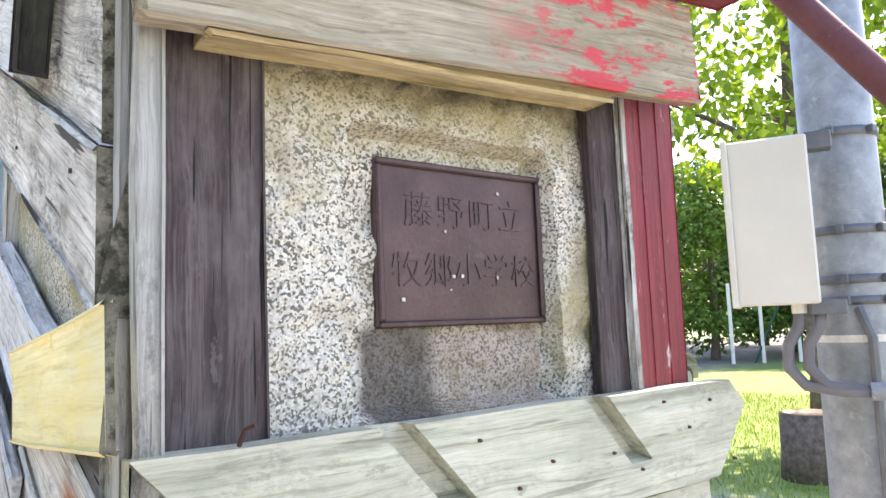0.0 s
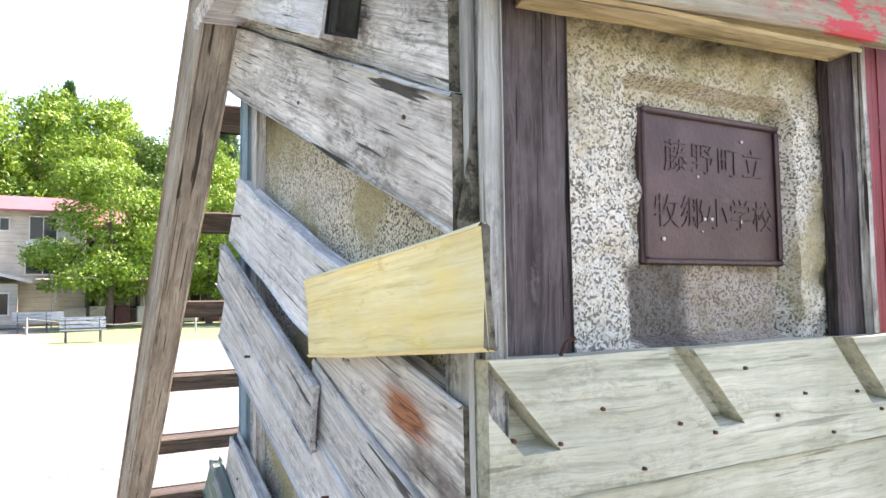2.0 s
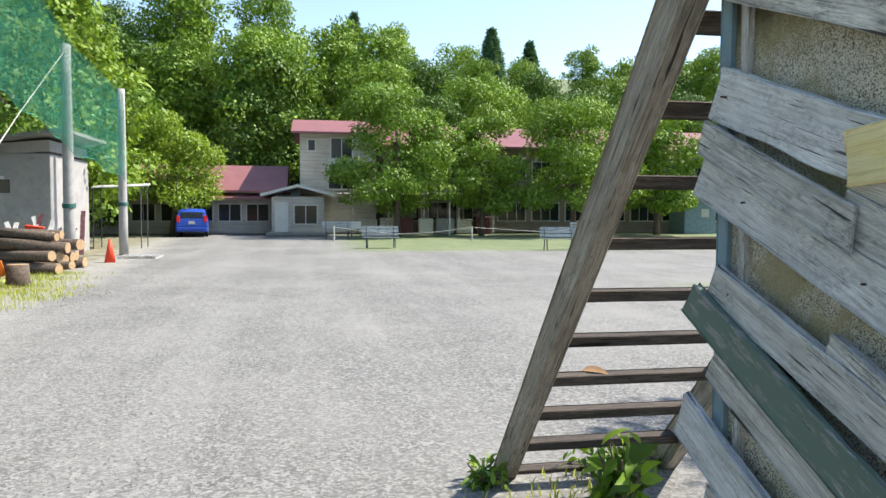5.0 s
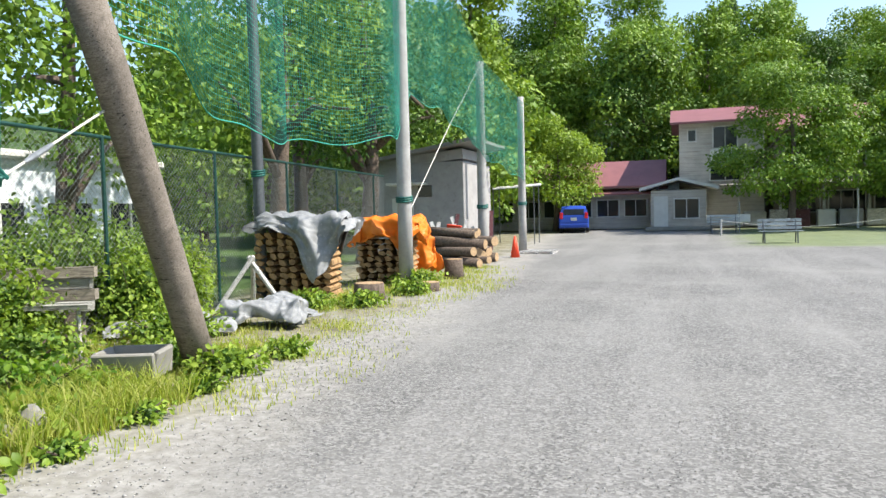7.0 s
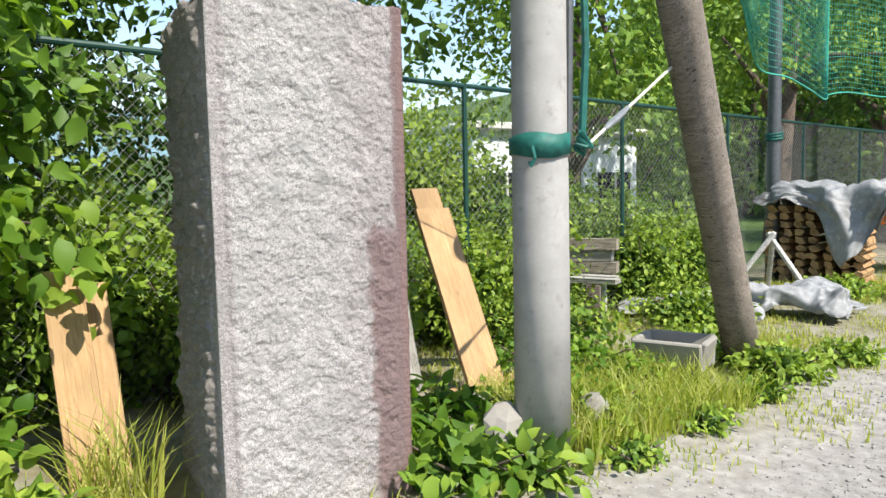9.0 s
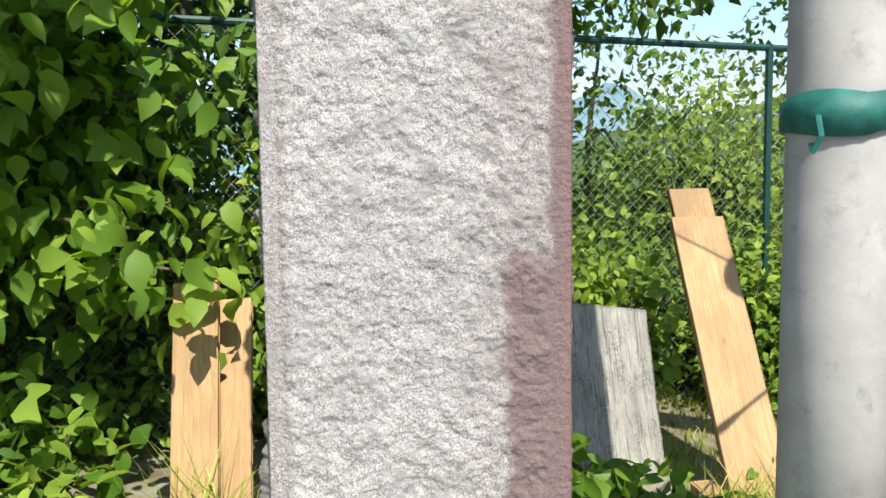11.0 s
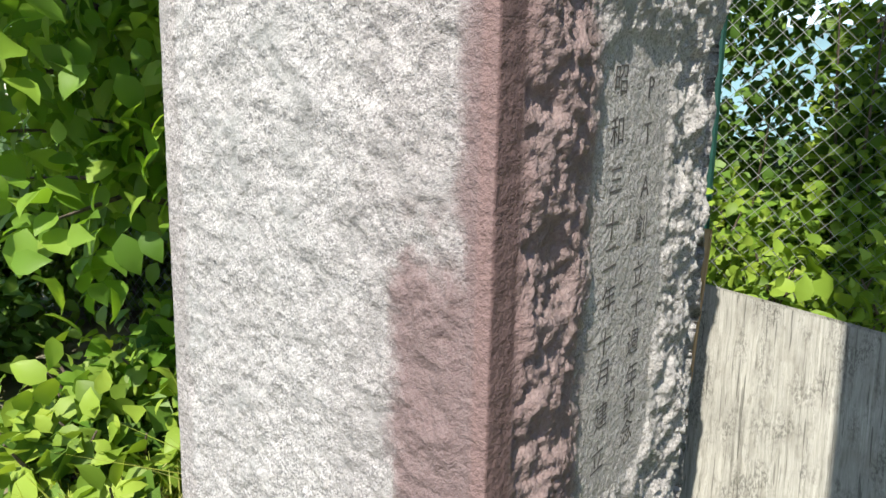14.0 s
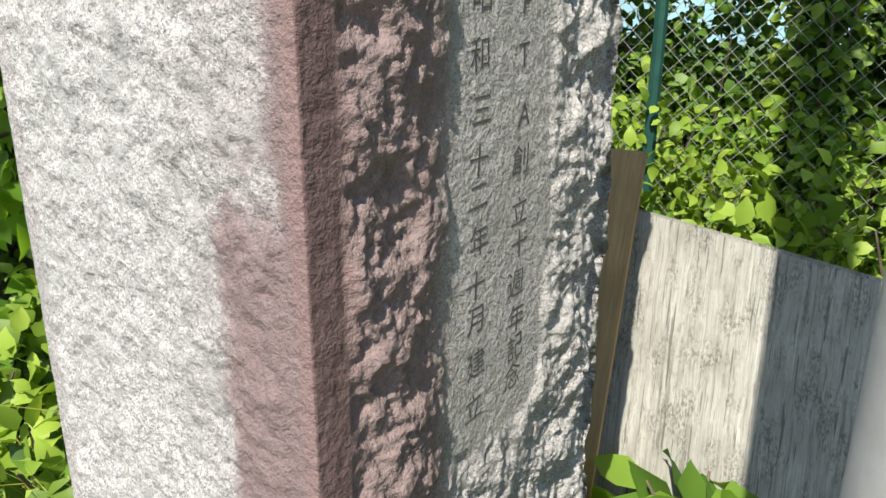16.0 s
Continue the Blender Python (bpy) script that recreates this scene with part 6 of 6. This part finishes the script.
wood_protos = [
    tree("forest_tree", 21, 10.5, 4.0, 1.0, 13000, 0.25, "leaf_dark", "broadleaf tree of the wooded hillside", 0.22, at=(-3, 52, height(-3, 52)), group="wooded hillside", limbs=3, k=24),
    tree("forest_tree", 22, 12.0, 3.6, 1.0, 13000, 0.25, "leaf", "broadleaf tree of the wooded hillside", 0.22, at=(5, 55, height(5, 55)), group="wooded hillside", limbs=3, k=24),
    tree("forest_tree", 23, 9.0, 4.2, 0.5, 13000, 0.25, "leaf", "broadleaf tree of the wooded hillside", 0.2, at=(12, 51, height(12, 51)), group="wooded hillside", limbs=3, k=24),
    tree("forest_tree", 24, 11.0, 3.4, 0.6, 13000, 0.25, "leaf", "light green tree of the wooded hillside", 0.2, at=(-10, 54, height(-10, 54)), group="wooded hillside", limbs=3, k=22),
]


def conifer(seed, at, h, label):
    rng = np.random.default_rng(seed)
    t = thing("conifer", at, 0, label, "tree", "conifers")
    o = Vector(at)
    part("trunk", tube([o, o + Vector((0, 0, h))], [0.2, 0.03], 8), "log_bark", t, "", None, True)
    n = 11000
    u = rng.random(n) ** 0.75
    tier = np.floor(u * 30) / 30
    a = rng.uniform(0, 6.28, n)
    rad = (1 - tier) ** 0.85 * h * 0.27 * (0.35 + 0.65 * rng.random(n) ** 0.5) * (0.8 + 0.3 * np.sin(a * 5 + tier * 20))
    z = 0.08 * h + tier * h * 0.92 - rad * 0.35 + rng.normal(scale=0.16, size=n)
    pos = np.stack([rad * np.cos(a), rad * np.sin(a), z], 1)
    out = np.stack([np.cos(a), np.sin(a), -0.4 * np.ones(n)], 1)
    part("crown", leaves("crown", pos, 0.42, "needle", rng, 0.28, 0.2, out), "needle", t, "", Matrix.Translation(o))
    return t


rf = random.Random(5)
n_w = 0
for row, (y0, step) in enumerate(((48.5, 5.2), (55, 5.6), (62, 6.0), (70, 6.5))):
    x = -44 + row * 2.0
    while x < 52:
        xx, yy = x + rf.uniform(-1.6, 1.6), y0 + rf.uniform(-2, 2)
        if not (row == 0 and -16 < xx < 4):
            copy_thing(wood_protos[n_w % 4 if rf.random() < 0.6 else rf.randrange(4)], pose(xx, yy, height(xx, yy) - 0.3, 0, 0, rf.uniform(0, 360)) @ Matrix.Scale(rf.uniform(0.85, 1.15) * (1.14 if xx < 2 else 0.82), 4))
        n_w += 1
        x += step
for xx, yy, s_ in ((-14, 33, 1.15), (-19, 29, 1.2), (-12, 39, 1.0), (-20, 38, 1.2), (-26, 33, 1.2), (-11.2, 29.5, 1.2)):
    copy_thing(wood_protos[(int(xx) + int(yy)) % 4], pose(xx, yy, 0, 0, 0, xx * 37) @ Matrix.Scale(s_, 4))
for xx, yy, s_ in ((32, 10, 0.9), (36, 18, 1.0), (40, 2, 1.0), (44, 12, 1.2), (30, 26, 1.0), (27, 34, 0.8), (46, -6, 1.1), (38, -12, 1.0), (40, 26, 1.1), (34, -3, 0.9)):
    copy_thing(wood_protos[int(xx) % 4], pose(xx, yy, 0, 0, 0, xx * 53) @ Matrix.Scale(s_, 4))
for xx, yy, s_ in ((25, 14, 0.75), (27.5, 11, 0.8), (23, 17.5, 0.75), (29, 7.5, 0.8), (31, 14, 0.9)):
    copy_thing(wood_protos[0], pose(xx, yy, -0.3, 0, 0, xx * 31) @ Matrix.Scale(s_, 4))
conifer(31, (16.4, 66, height(16.4, 66) - 2), 12.2, "dark pointed conifer above the wood")
conifer(32, (21.9, 72, height(21.9, 72)), 8.0, "small pointed conifer above the wood")
conifer(33, (4.0, 76, height(4, 76)), 9.5, "dark pointed conifer above the wood")

# trees behind the fence and the net
tree("fence_tree", 41, 9.0, 3.2, 2.9, 9000, 0.15, "leaf", "leafy tree behind the chain-link fence", 0.2, at=(-10.2, 8.6, -0.6), group="trees behind the fence", k=12)
tree("fence_tree", 42, 9.5, 3.4, 3.3, 9000, 0.16, "leaf", "leafy tree behind the net", 0.26, at=(-9.8, 14.6, 0), group="trees behind the fence", k=12)
tree("fence_tree", 43, 9.0, 3.0, 3.2, 7000, 0.17, "leaf_dark", "dark tree behind the woodpile", 0.3, at=(-9.2, 18.4, 0), group="trees behind the fence", k=12)
tree("fence_tree", 44, 9.5, 3.0, 3.0, 7000, 0.17, "leaf_dark", "dark tree beside the shed", 0.28, at=(-12.2, 19.5, 0), group="trees behind the fence", k=12)
tree("fence_tree", 45, 7.5, 2.7, 2.0, 8500, 0.13, "leaf_dark", "dark leafy tree behind the fence", 0.27, at=(-8.35, 2.12, -0.2), group="trees behind the fence", k=9, limbs=1)
tree("fence_tree", 47, 6.5, 2.3, 0.7, 12000, 0.13, "leaf_dark", "dark leafy tree in the thicket", 0.14, at=(-8.2, -0.35, -0.2), group="trees behind the fence", k=12)
tree("fence_tree", 48, 7.0, 2.5, 0.8, 12000, 0.13, "leaf_dark", "dark leafy tree in the thicket", 0.15, at=(-8.6, -3.2, -0.3), group="trees behind the fence", k=12)
tree("shade_tree", 49, 7.0, 2.4, 2.7, 9500, 0.16, "leaf_big", "leafy tree shading the thicket by the stone pillar", 0.13, at=(-7.0, -1.7, 0), k=12)
# added above the view so that its canopy keeps sun off the thicket
tree("shade_tree", 50, 6.2, 1.95, 3.2, 26000, 0.15, "leaf_big", "unseen leafy tree added to shade the thicket by the stone pillar", 0.12, at=(-4.35, -1.5, 0), k=14)
tree("fence_tree", 51, 4.3, 1.5, 1.9, 1300, 0.11, "leaf", "thin leafy sapling on the slope behind the fence", 0.06, at=(-9.6, 3.5, -0.5), group="trees behind the fence", k=8)
tree("fence_tree", 46, 12.5, 3.4, 2.0, 9000, 0.26, "leaf_light", "tall feathery light green tree behind the shed", 0.25, at=(-9.4, 30.0, 0.1), group="trees behind the fence", k=16)


# ---- shrubs and weeds ----
def shrub(at, rx, ry, rz, count, size, mat, seed, label, shape=0.62, name="shrub"):
    rng = np.random.default_rng(seed)
    t = thing(name, at, 0, label, "shrub", "shrubs and weeds")
    o = Vector(at)
    d = rng.normal(size=(count, 3))
    d /= np.linalg.norm(d, axis=1)[:, None]
    rr = 0.35 + 0.7 * rng.random(count) ** 0.7
    cl = np.sin(d[:, :1] * 7 + seed) * 0.18
    pos = d * rr[:, None] * np.array([[rx, ry, rz]]) * (1 + cl) + np.array([[0, 0, rz * 0.9]])
    pos[:, 2] = np.maximum(pos[:, 2], 0.03)
    out = d * 0.5
    out[:, 2] += 0.1
    part("leaves", leaves("leaves", pos, size, mat, rng, shape, 0.45, out, True), mat, t, "", Matrix.Translation(o))
    # inner leaves take the dark green so the shrub's inner shade is in the colour
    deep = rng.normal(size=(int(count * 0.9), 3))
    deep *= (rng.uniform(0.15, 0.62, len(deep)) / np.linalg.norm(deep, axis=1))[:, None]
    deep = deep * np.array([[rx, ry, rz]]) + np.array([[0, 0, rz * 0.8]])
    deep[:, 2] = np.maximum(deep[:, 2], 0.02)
    part("inner_leaves", leaves("inner_leaves", deep, size * 1.35, "leaf_dark", rng, shape, 0.2), "leaf_dark", t, "inner leaves in darker green, standing in for shade inside the shrub", Matrix.Translation(o))
    for i in range(5):
        a = i * 1.26 + seed
        part("stem", tube([o, o + Vector((0.4 * rx * math.cos(a), 0.4 * ry * math.sin(a), rz * 0.8)), o + Vector((0.8 * rx * math.cos(a), 0.8 * ry * math.sin(a), rz * 1.5))], [0.014, 0.010, 0.004], 5), "log_bark", t)
    return t


rs = random.Random(9)
for i in range(13):
    y = -3.6 + 1.05 * i
    x = -7.05 - 0.088 * (y + 4) + rs.uniform(-0.25, 0.15)
    shrub((x, y, 0), 0.6, 0.75, rs.uniform(0.55, 0.85), 1500, 0.085, "leaf_light" if i % 4 == 0 else "leaf", 100 + i, "leafy green shrub grown through the fence")
for i in range(7):
    y = -6 + 2.3 * i
    shrub((-9.0 - 0.1 * i + rs.uniform(-0.4, 0.4), y, -0.5), 1.2, 1.3, 1.05 + rs.uniform(0, 0.3), 2200, 0.11, "leaf_dark" if i % 2 else "leaf", 130 + i, "dense shrub beyond the fence")
for i, (x, y, h, c, sz, mt) in enumerate(((-4.50, 1.66, 0.24, 90, 0.16, "leaf_big"), (-4.30, 1.90, 0.17, 70, 0.14, "leaf_light"), (-4.75, 2.45, 0.24, 110, 0.13, "leaf_light"), (-5.2, 1.95, 0.26, 110, 0.14, "leaf_big"), (-4.6, 2.9, 0.18, 140, 0.09, "leaf_light"), (-4.2, 3.3, 0.12, 110, 0.07, "leaf_light"), (-4.1, 2.5, 0.10, 90, 0.07, "leaf_light"), (-4.3, 4.1, 0.12, 120, 0.07, "leaf_light"), (-5.0, 3.6, 0.2, 200, 0.08, "leaf_light"), (-5.5, 3.4, 0.33, 420, 0.09, "leaf_big"), (-4.55, 4.75, 0.20, 320, 0.09, "leaf"), (-5.3, 4.9, 0.24, 320, 0.08, "leaf"), (-4.4, 5.6, 0.14, 260, 0.08, "leaf"), (-6.2, 6.1, 0.36, 500, 0.09, "leaf"), (-6.5, 4.2, 0.50, 700, 0.08, "leaf_light"), (-6.0, 8.9, 0.25, 380, 0.09, "leaf_light"), (-5.3, 9.4, 0.2, 300, 0.09, "leaf_light"), (-5.5, 12.3, 0.3, 320, 0.1, "leaf"), (-5.1, 11.0, 0.2, 260, 0.09, "leaf_light"))):
    shrub((x, y, 0), h * 1.9, h * 1.9, h * 0.62, int(c * 1.7), sz * 0.75, "leaf_light" if mt == "leaf" else mt, 200 + i, "low leafy weed in the grass", 0.6, "weed")
shrub((-5.75, -0.75, 0), 0.5, 0.5, 0.36, 420, 0.115, "leaf_big", 240, "broad-leaved weed by the stone pillar", 0.75, "weed")
shrub((-5.3, -0.6, 0), 0.35, 0.4, 0.26, 260, 0.11, "leaf_light", 241, "broad-leaved weed by the stone pillar", 0.75, "weed")
shrub((-5.75, 1.75, 0), 0.24, 0.22, 0.17, 40, 0.16, "leaf_big", 242, "broad-leaved weed by the timber panel", 0.8, "weed")
shrub((1.8, 2.35, 0), 0.15, 0.15, 0.2, 55, 0.12, "leaf_big", 243, "broad-leaved weed at the ladder's foot", 0.45, "weed")
shrub((1.25, 2.8, 0), 0.12, 0.15, 0.07, 60, 0.06, "leaf", 244, "weed at the ladder's foot", 0.4, "weed")
shrub((2.0, 2.9, 0), 0.3, 0.2, 0.08, 100, 0.06, "leaf", 245, "weed at the ladder's foot", 0.4, "weed")


def near_tree():
    """Small tree with large pointed leaves by the stone pillar."""
    rng = np.random.default_rng(77)
    t = thing("young_tree", (-6.25, -1.3, 0), 0, "young tree with large pointed leaves in the shade", "tree")
    o = Vector((-6.25, -1.3, 0))
    part("trunk", tube([o, o + Vector((0.03, 0.02, 0.8)), o + Vector((-0.02, 0.05, 1.7)), o + Vector((0.05, 0.1, 3.2)), o + Vector((0.1, 0.1, 4.6))], [0.12, 0.095, 0.085, 0.06, 0.02], 10), "log_bark", t, "", None, True)
    tips = []
    for i in range(64):
        a, z = rng.uniform(0, 6.28), rng.uniform(1.0, 4.3)
        ln = rng.uniform(0.5, 1.1)
        if i < 46:
            a, ln = rng.uniform(0.1, 1.75), rng.uniform(0.65, 1.5)
        e = Vector((math.cos(a) * ln, math.sin(a) * ln, z + rng.uniform(-0.1, 0.35)))
        part("limb", tube([o + Vector((0, 0.03, z * 0.92)), o + e * 0.55 + Vector((0, 0, z * 0.45 + 0.06)), o + e], [0.022, 0.013, 0.005], 5), "log_bark", t)
        tips.append(e)
    tp = np.array([list(e) for e in tips])
    n = 5200
    w = rng.integers(0, len(tp), n)
    u = 0.5 + 0.55 * rng.random(n)
    pos = tp[w] * np.stack([u, u, np.ones(n)], 1) + rng.normal(scale=(0.15, 0.15, 0.17), size=(n, 3))
    part("leaves", leaves("leaves", pos, 0.135, "leaf_big", rng, 0.66, 1.2, None, True), "leaf_big", t, "", Matrix.Translation(o))
    return t


near_tree()


# ---- grass ----
def blades(name, n, xr, yr, h, seed, dens=None, lean=0.35, mat="grass", label="tufts of sunlit yellow-green grass along the gravel edge"):
    rng = np.random.default_rng(seed)
    x, y = rng.uniform(*xr, n * 3), rng.uniform(*yr, n * 3)
    if dens is not None:
        keep = rng.random(len(x)) < dens(x, y)
        x, y = x[keep][:n], y[keep][:n]
    n = len(x)
    a = rng.uniform(0, 6.28, n)
    hh = h * rng.uniform(0.35, 1.25, n)
    w = 0.0035 + 0.003 * rng.random(n)
    ln = rng.uniform(0.1, lean * 2, n) * hh
    b = rng.uniform(0, 6.28, n)
    dx, dy = np.cos(a) * w, np.sin(a) * w
    z0 = np.zeros(n)
    v0 = np.stack([x - dx, y - dy, z0], 1)
    v1 = np.stack([x + dx, y + dy, z0], 1)
    m0 = np.stack([x - dx * 0.8 + np.cos(b) * ln * 0.3, y - dy * 0.8 + np.sin(b) * ln * 0.3, hh * 0.6], 1)
    m1 = np.stack([x + dx * 0.8 + np.cos(b) * ln * 0.3, y + dy * 0.8 + np.sin(b) * ln * 0.3, hh * 0.6], 1)
    tp = np.stack([x + np.cos(b) * ln, y + np.sin(b) * ln, hh], 1)
    verts = np.stack([v0, v1, m0, m1, tp], 1).reshape(-1, 3)
    i = np.arange(n)[:, None] * 5
    faces = np.concatenate([i + np.array([[0, 1, 3]]), i + np.array([[0, 3, 2]]), i + np.array([[2, 3, 4]])])
    ob = part(name, mesh_np(name, verts, faces, mat), mat)
    return tagged(ob, label, "grass", kind="stuff")


def clumped(x, y):
    c = 0.5 + 0.5 * np.sin(x * 3.1 + np.sin(y * 1.7) * 2) * np.sin(y * 2.3 + np.sin(x * 2.1))
    edge = -3.75 - 0.35 * np.sin(y * 0.9) - 0.03 * y
    return np.clip((edge - x) * 0.42 + 0.20, 0, 1) * (0.04 + 0.96 * c ** 2.2)


blades("grass", 30000, (-7.4, -3.1), (2.4, 9.5), 0.06, 1, clumped)
blades("grass", 14000, (-7.4, -3.6), (9.0, 17.0), 0.09, 2, clumped)
blades("grass", 2600, (-5.3, -3.9), (-2.5, 2.5), 0.10, 3, clumped)
blades("grass", 1500, (-5.4, -4.2), (2.3, 3.9), 0.26, 4, None, 0.5)
blades("grass", 420, (0.9, 2.6), (2.2, 3.3), 0.06, 5, lambda x, y: 0.8 * np.exp(-((x - 1.55) / 0.28) ** 2 - ((y - 2.6) / 0.22) ** 2))
blades("grass", 12000, (6.5, 15.0), (-2.5, 9.0), 0.07, 6, None, 0.35, "lawn", "short green lawn in the sun")
blades("grass", 45, (-5.5, -5.15), (0.0, 0.35), 0.5, 7, None, 0.7)

for i, (x, y, z, r_, h_) in enumerate(((-7.6, -2.2, 0.0, 0.9, 1.2), (-7.3, -0.9, 0.0, 0.7, 1.1), (-7.2, 0.3, 0.0, 0.6, 0.9), (-7.8, -3.4, 0.0, 1.0, 1.5), (-6.9, -3.0, 0.0, 0.8, 1.0), (-8.6, -1.0, -0.3, 1.2, 2.0), (-8.4, -4.2, -0.3, 1.2, 2.0), (-8.8, 1.0, -0.4, 0.9, 1.3), (-6.0, -3.6, 0.0, 0.8, 0.6), (-5.2, -2.6, 0.0, 0.7, 0.35))):
    shrub((x, y, z), r_, r_, h_, 2200, 0.10, "leaf_dark" if i % 2 else "leaf", 300 + i, "dense shady shrub behind the stone pillar", 0.62)
for i, (x, y) in enumerate(((-6.95, 3.6), (-7.05, 4.6), (-7.2, 6.6), (-7.35, 7.6), (-6.85, 1.2), (-6.9, 2.3))):
    shrub((x, y, 0), 0.45, 0.6, 0.62, 1300, 0.07, "leaf_light", 330 + i, "sunlit shrub along the fence")

blades("grass", 150, (-5.4, -4.75), (-0.7, 0.2), 0.24, 8, None, 0.55)
for i, (x, y, h_, c_, sz) in enumerate(((-4.95, -0.2, 0.16, 80, 0.10), (-5.05, -0.75, 0.26, 140, 0.12), (-5.5, -1.1, 0.30, 200, 0.11), (-4.95, -1.3, 0.2, 160, 0.09))):
    shrub((x, y, 0), h_ * 1.2, h_ * 1.2, h_, c_, sz, "leaf_light", 360 + i, "bright leafy weed by the stone pillar", 0.7, "weed")

for i, (x, y, z, r_, h_) in enumerate(((-9.0, 4.4, -0.3, 0.85, 1.55), (-9.7, 5.75, -0.5, 0.75, 1.6), (-9.2, 8.1, -0.3, 0.8, 0.6), (-10.1, 4.8, -0.7, 0.9, 1.8))):
    shrub((x, y, z), r_, r_, h_, 4200, 0.09, "leaf" if i % 2 else "leaf_light", 450 + i, "tall leafy shrub behind the chain-link fence", 0.62)

for i, (x, y, h_) in enumerate(((-7.5, 0.9, 0.75), (-7.9, 0.2, 0.8), (-7.6, 1.6, 0.6))):
    shrub((x, y, 0), 0.5, 0.5, h_, 900, 0.065, "leaf_light", 470 + i, "sunlit light green shrub behind the fence", 0.62)

# creepers and boughs before the fence and the trunk
shrub((-7.85, 1.72, 0.1), 0.22, 0.22, 1.35, 700, 0.075, "leaf_light", 400, "light green creeper climbing by a dark trunk", 0.7, "creeper")
shrub((-8.1, 2.05, 0.2), 0.34, 0.34, 1.5, 900, 0.085, "leaf_dark", 401, "dark creeper round a tree trunk", 0.7, "creeper")
for i, (x, y, z, r_, h_, c_, mt) in enumerate(((-8.6, 2.9, 0.0, 0.8, 0.62, 1500, "leaf_light"), (-8.9, 3.8, -0.2, 0.9, 0.7, 1500, "leaf"), (-8.2, 3.2, 0.0, 0.6, 0.5, 900, "leaf_light"), (-9.4, 2.4, -0.6, 1.0, 0.9, 1700, "leaf_light"), (-10.4, 4.6, -1.0, 1.3, 1.1, 1700, "leaf"), (-11.5, 1.5, -1.4, 1.6, 1.2, 1700, "leaf"), (-13.0, 4.5, -2.0, 2.0, 1.3, 1700, "leaf"), (-12.5, -1.5, -1.8, 2.0, 1.5, 1700, "leaf"), (-14.5, 1.5, -2.6, 2.0, 1.5, 1700, "leaf_dark"))):
    shrub((x, y, z), r_, r_, h_, c_, 0.10 if x > -10 else 0.16, mt, 410 + i, "dense shrub on the slope beyond the fence", 0.62)
shrub((-6.6, 1.75, 0.0), 0.3, 0.5, 0.55, 300, 0.10, "leaf_light", 430, "bright leafy weed behind the timber panel", 0.7, "weed")
shrub((-6.7, 2.45, 0.0), 0.3, 0.4, 0.58, 260, 0.11, "leaf_light", 431, "bright leafy weed behind the timber panel", 0.7, "weed")
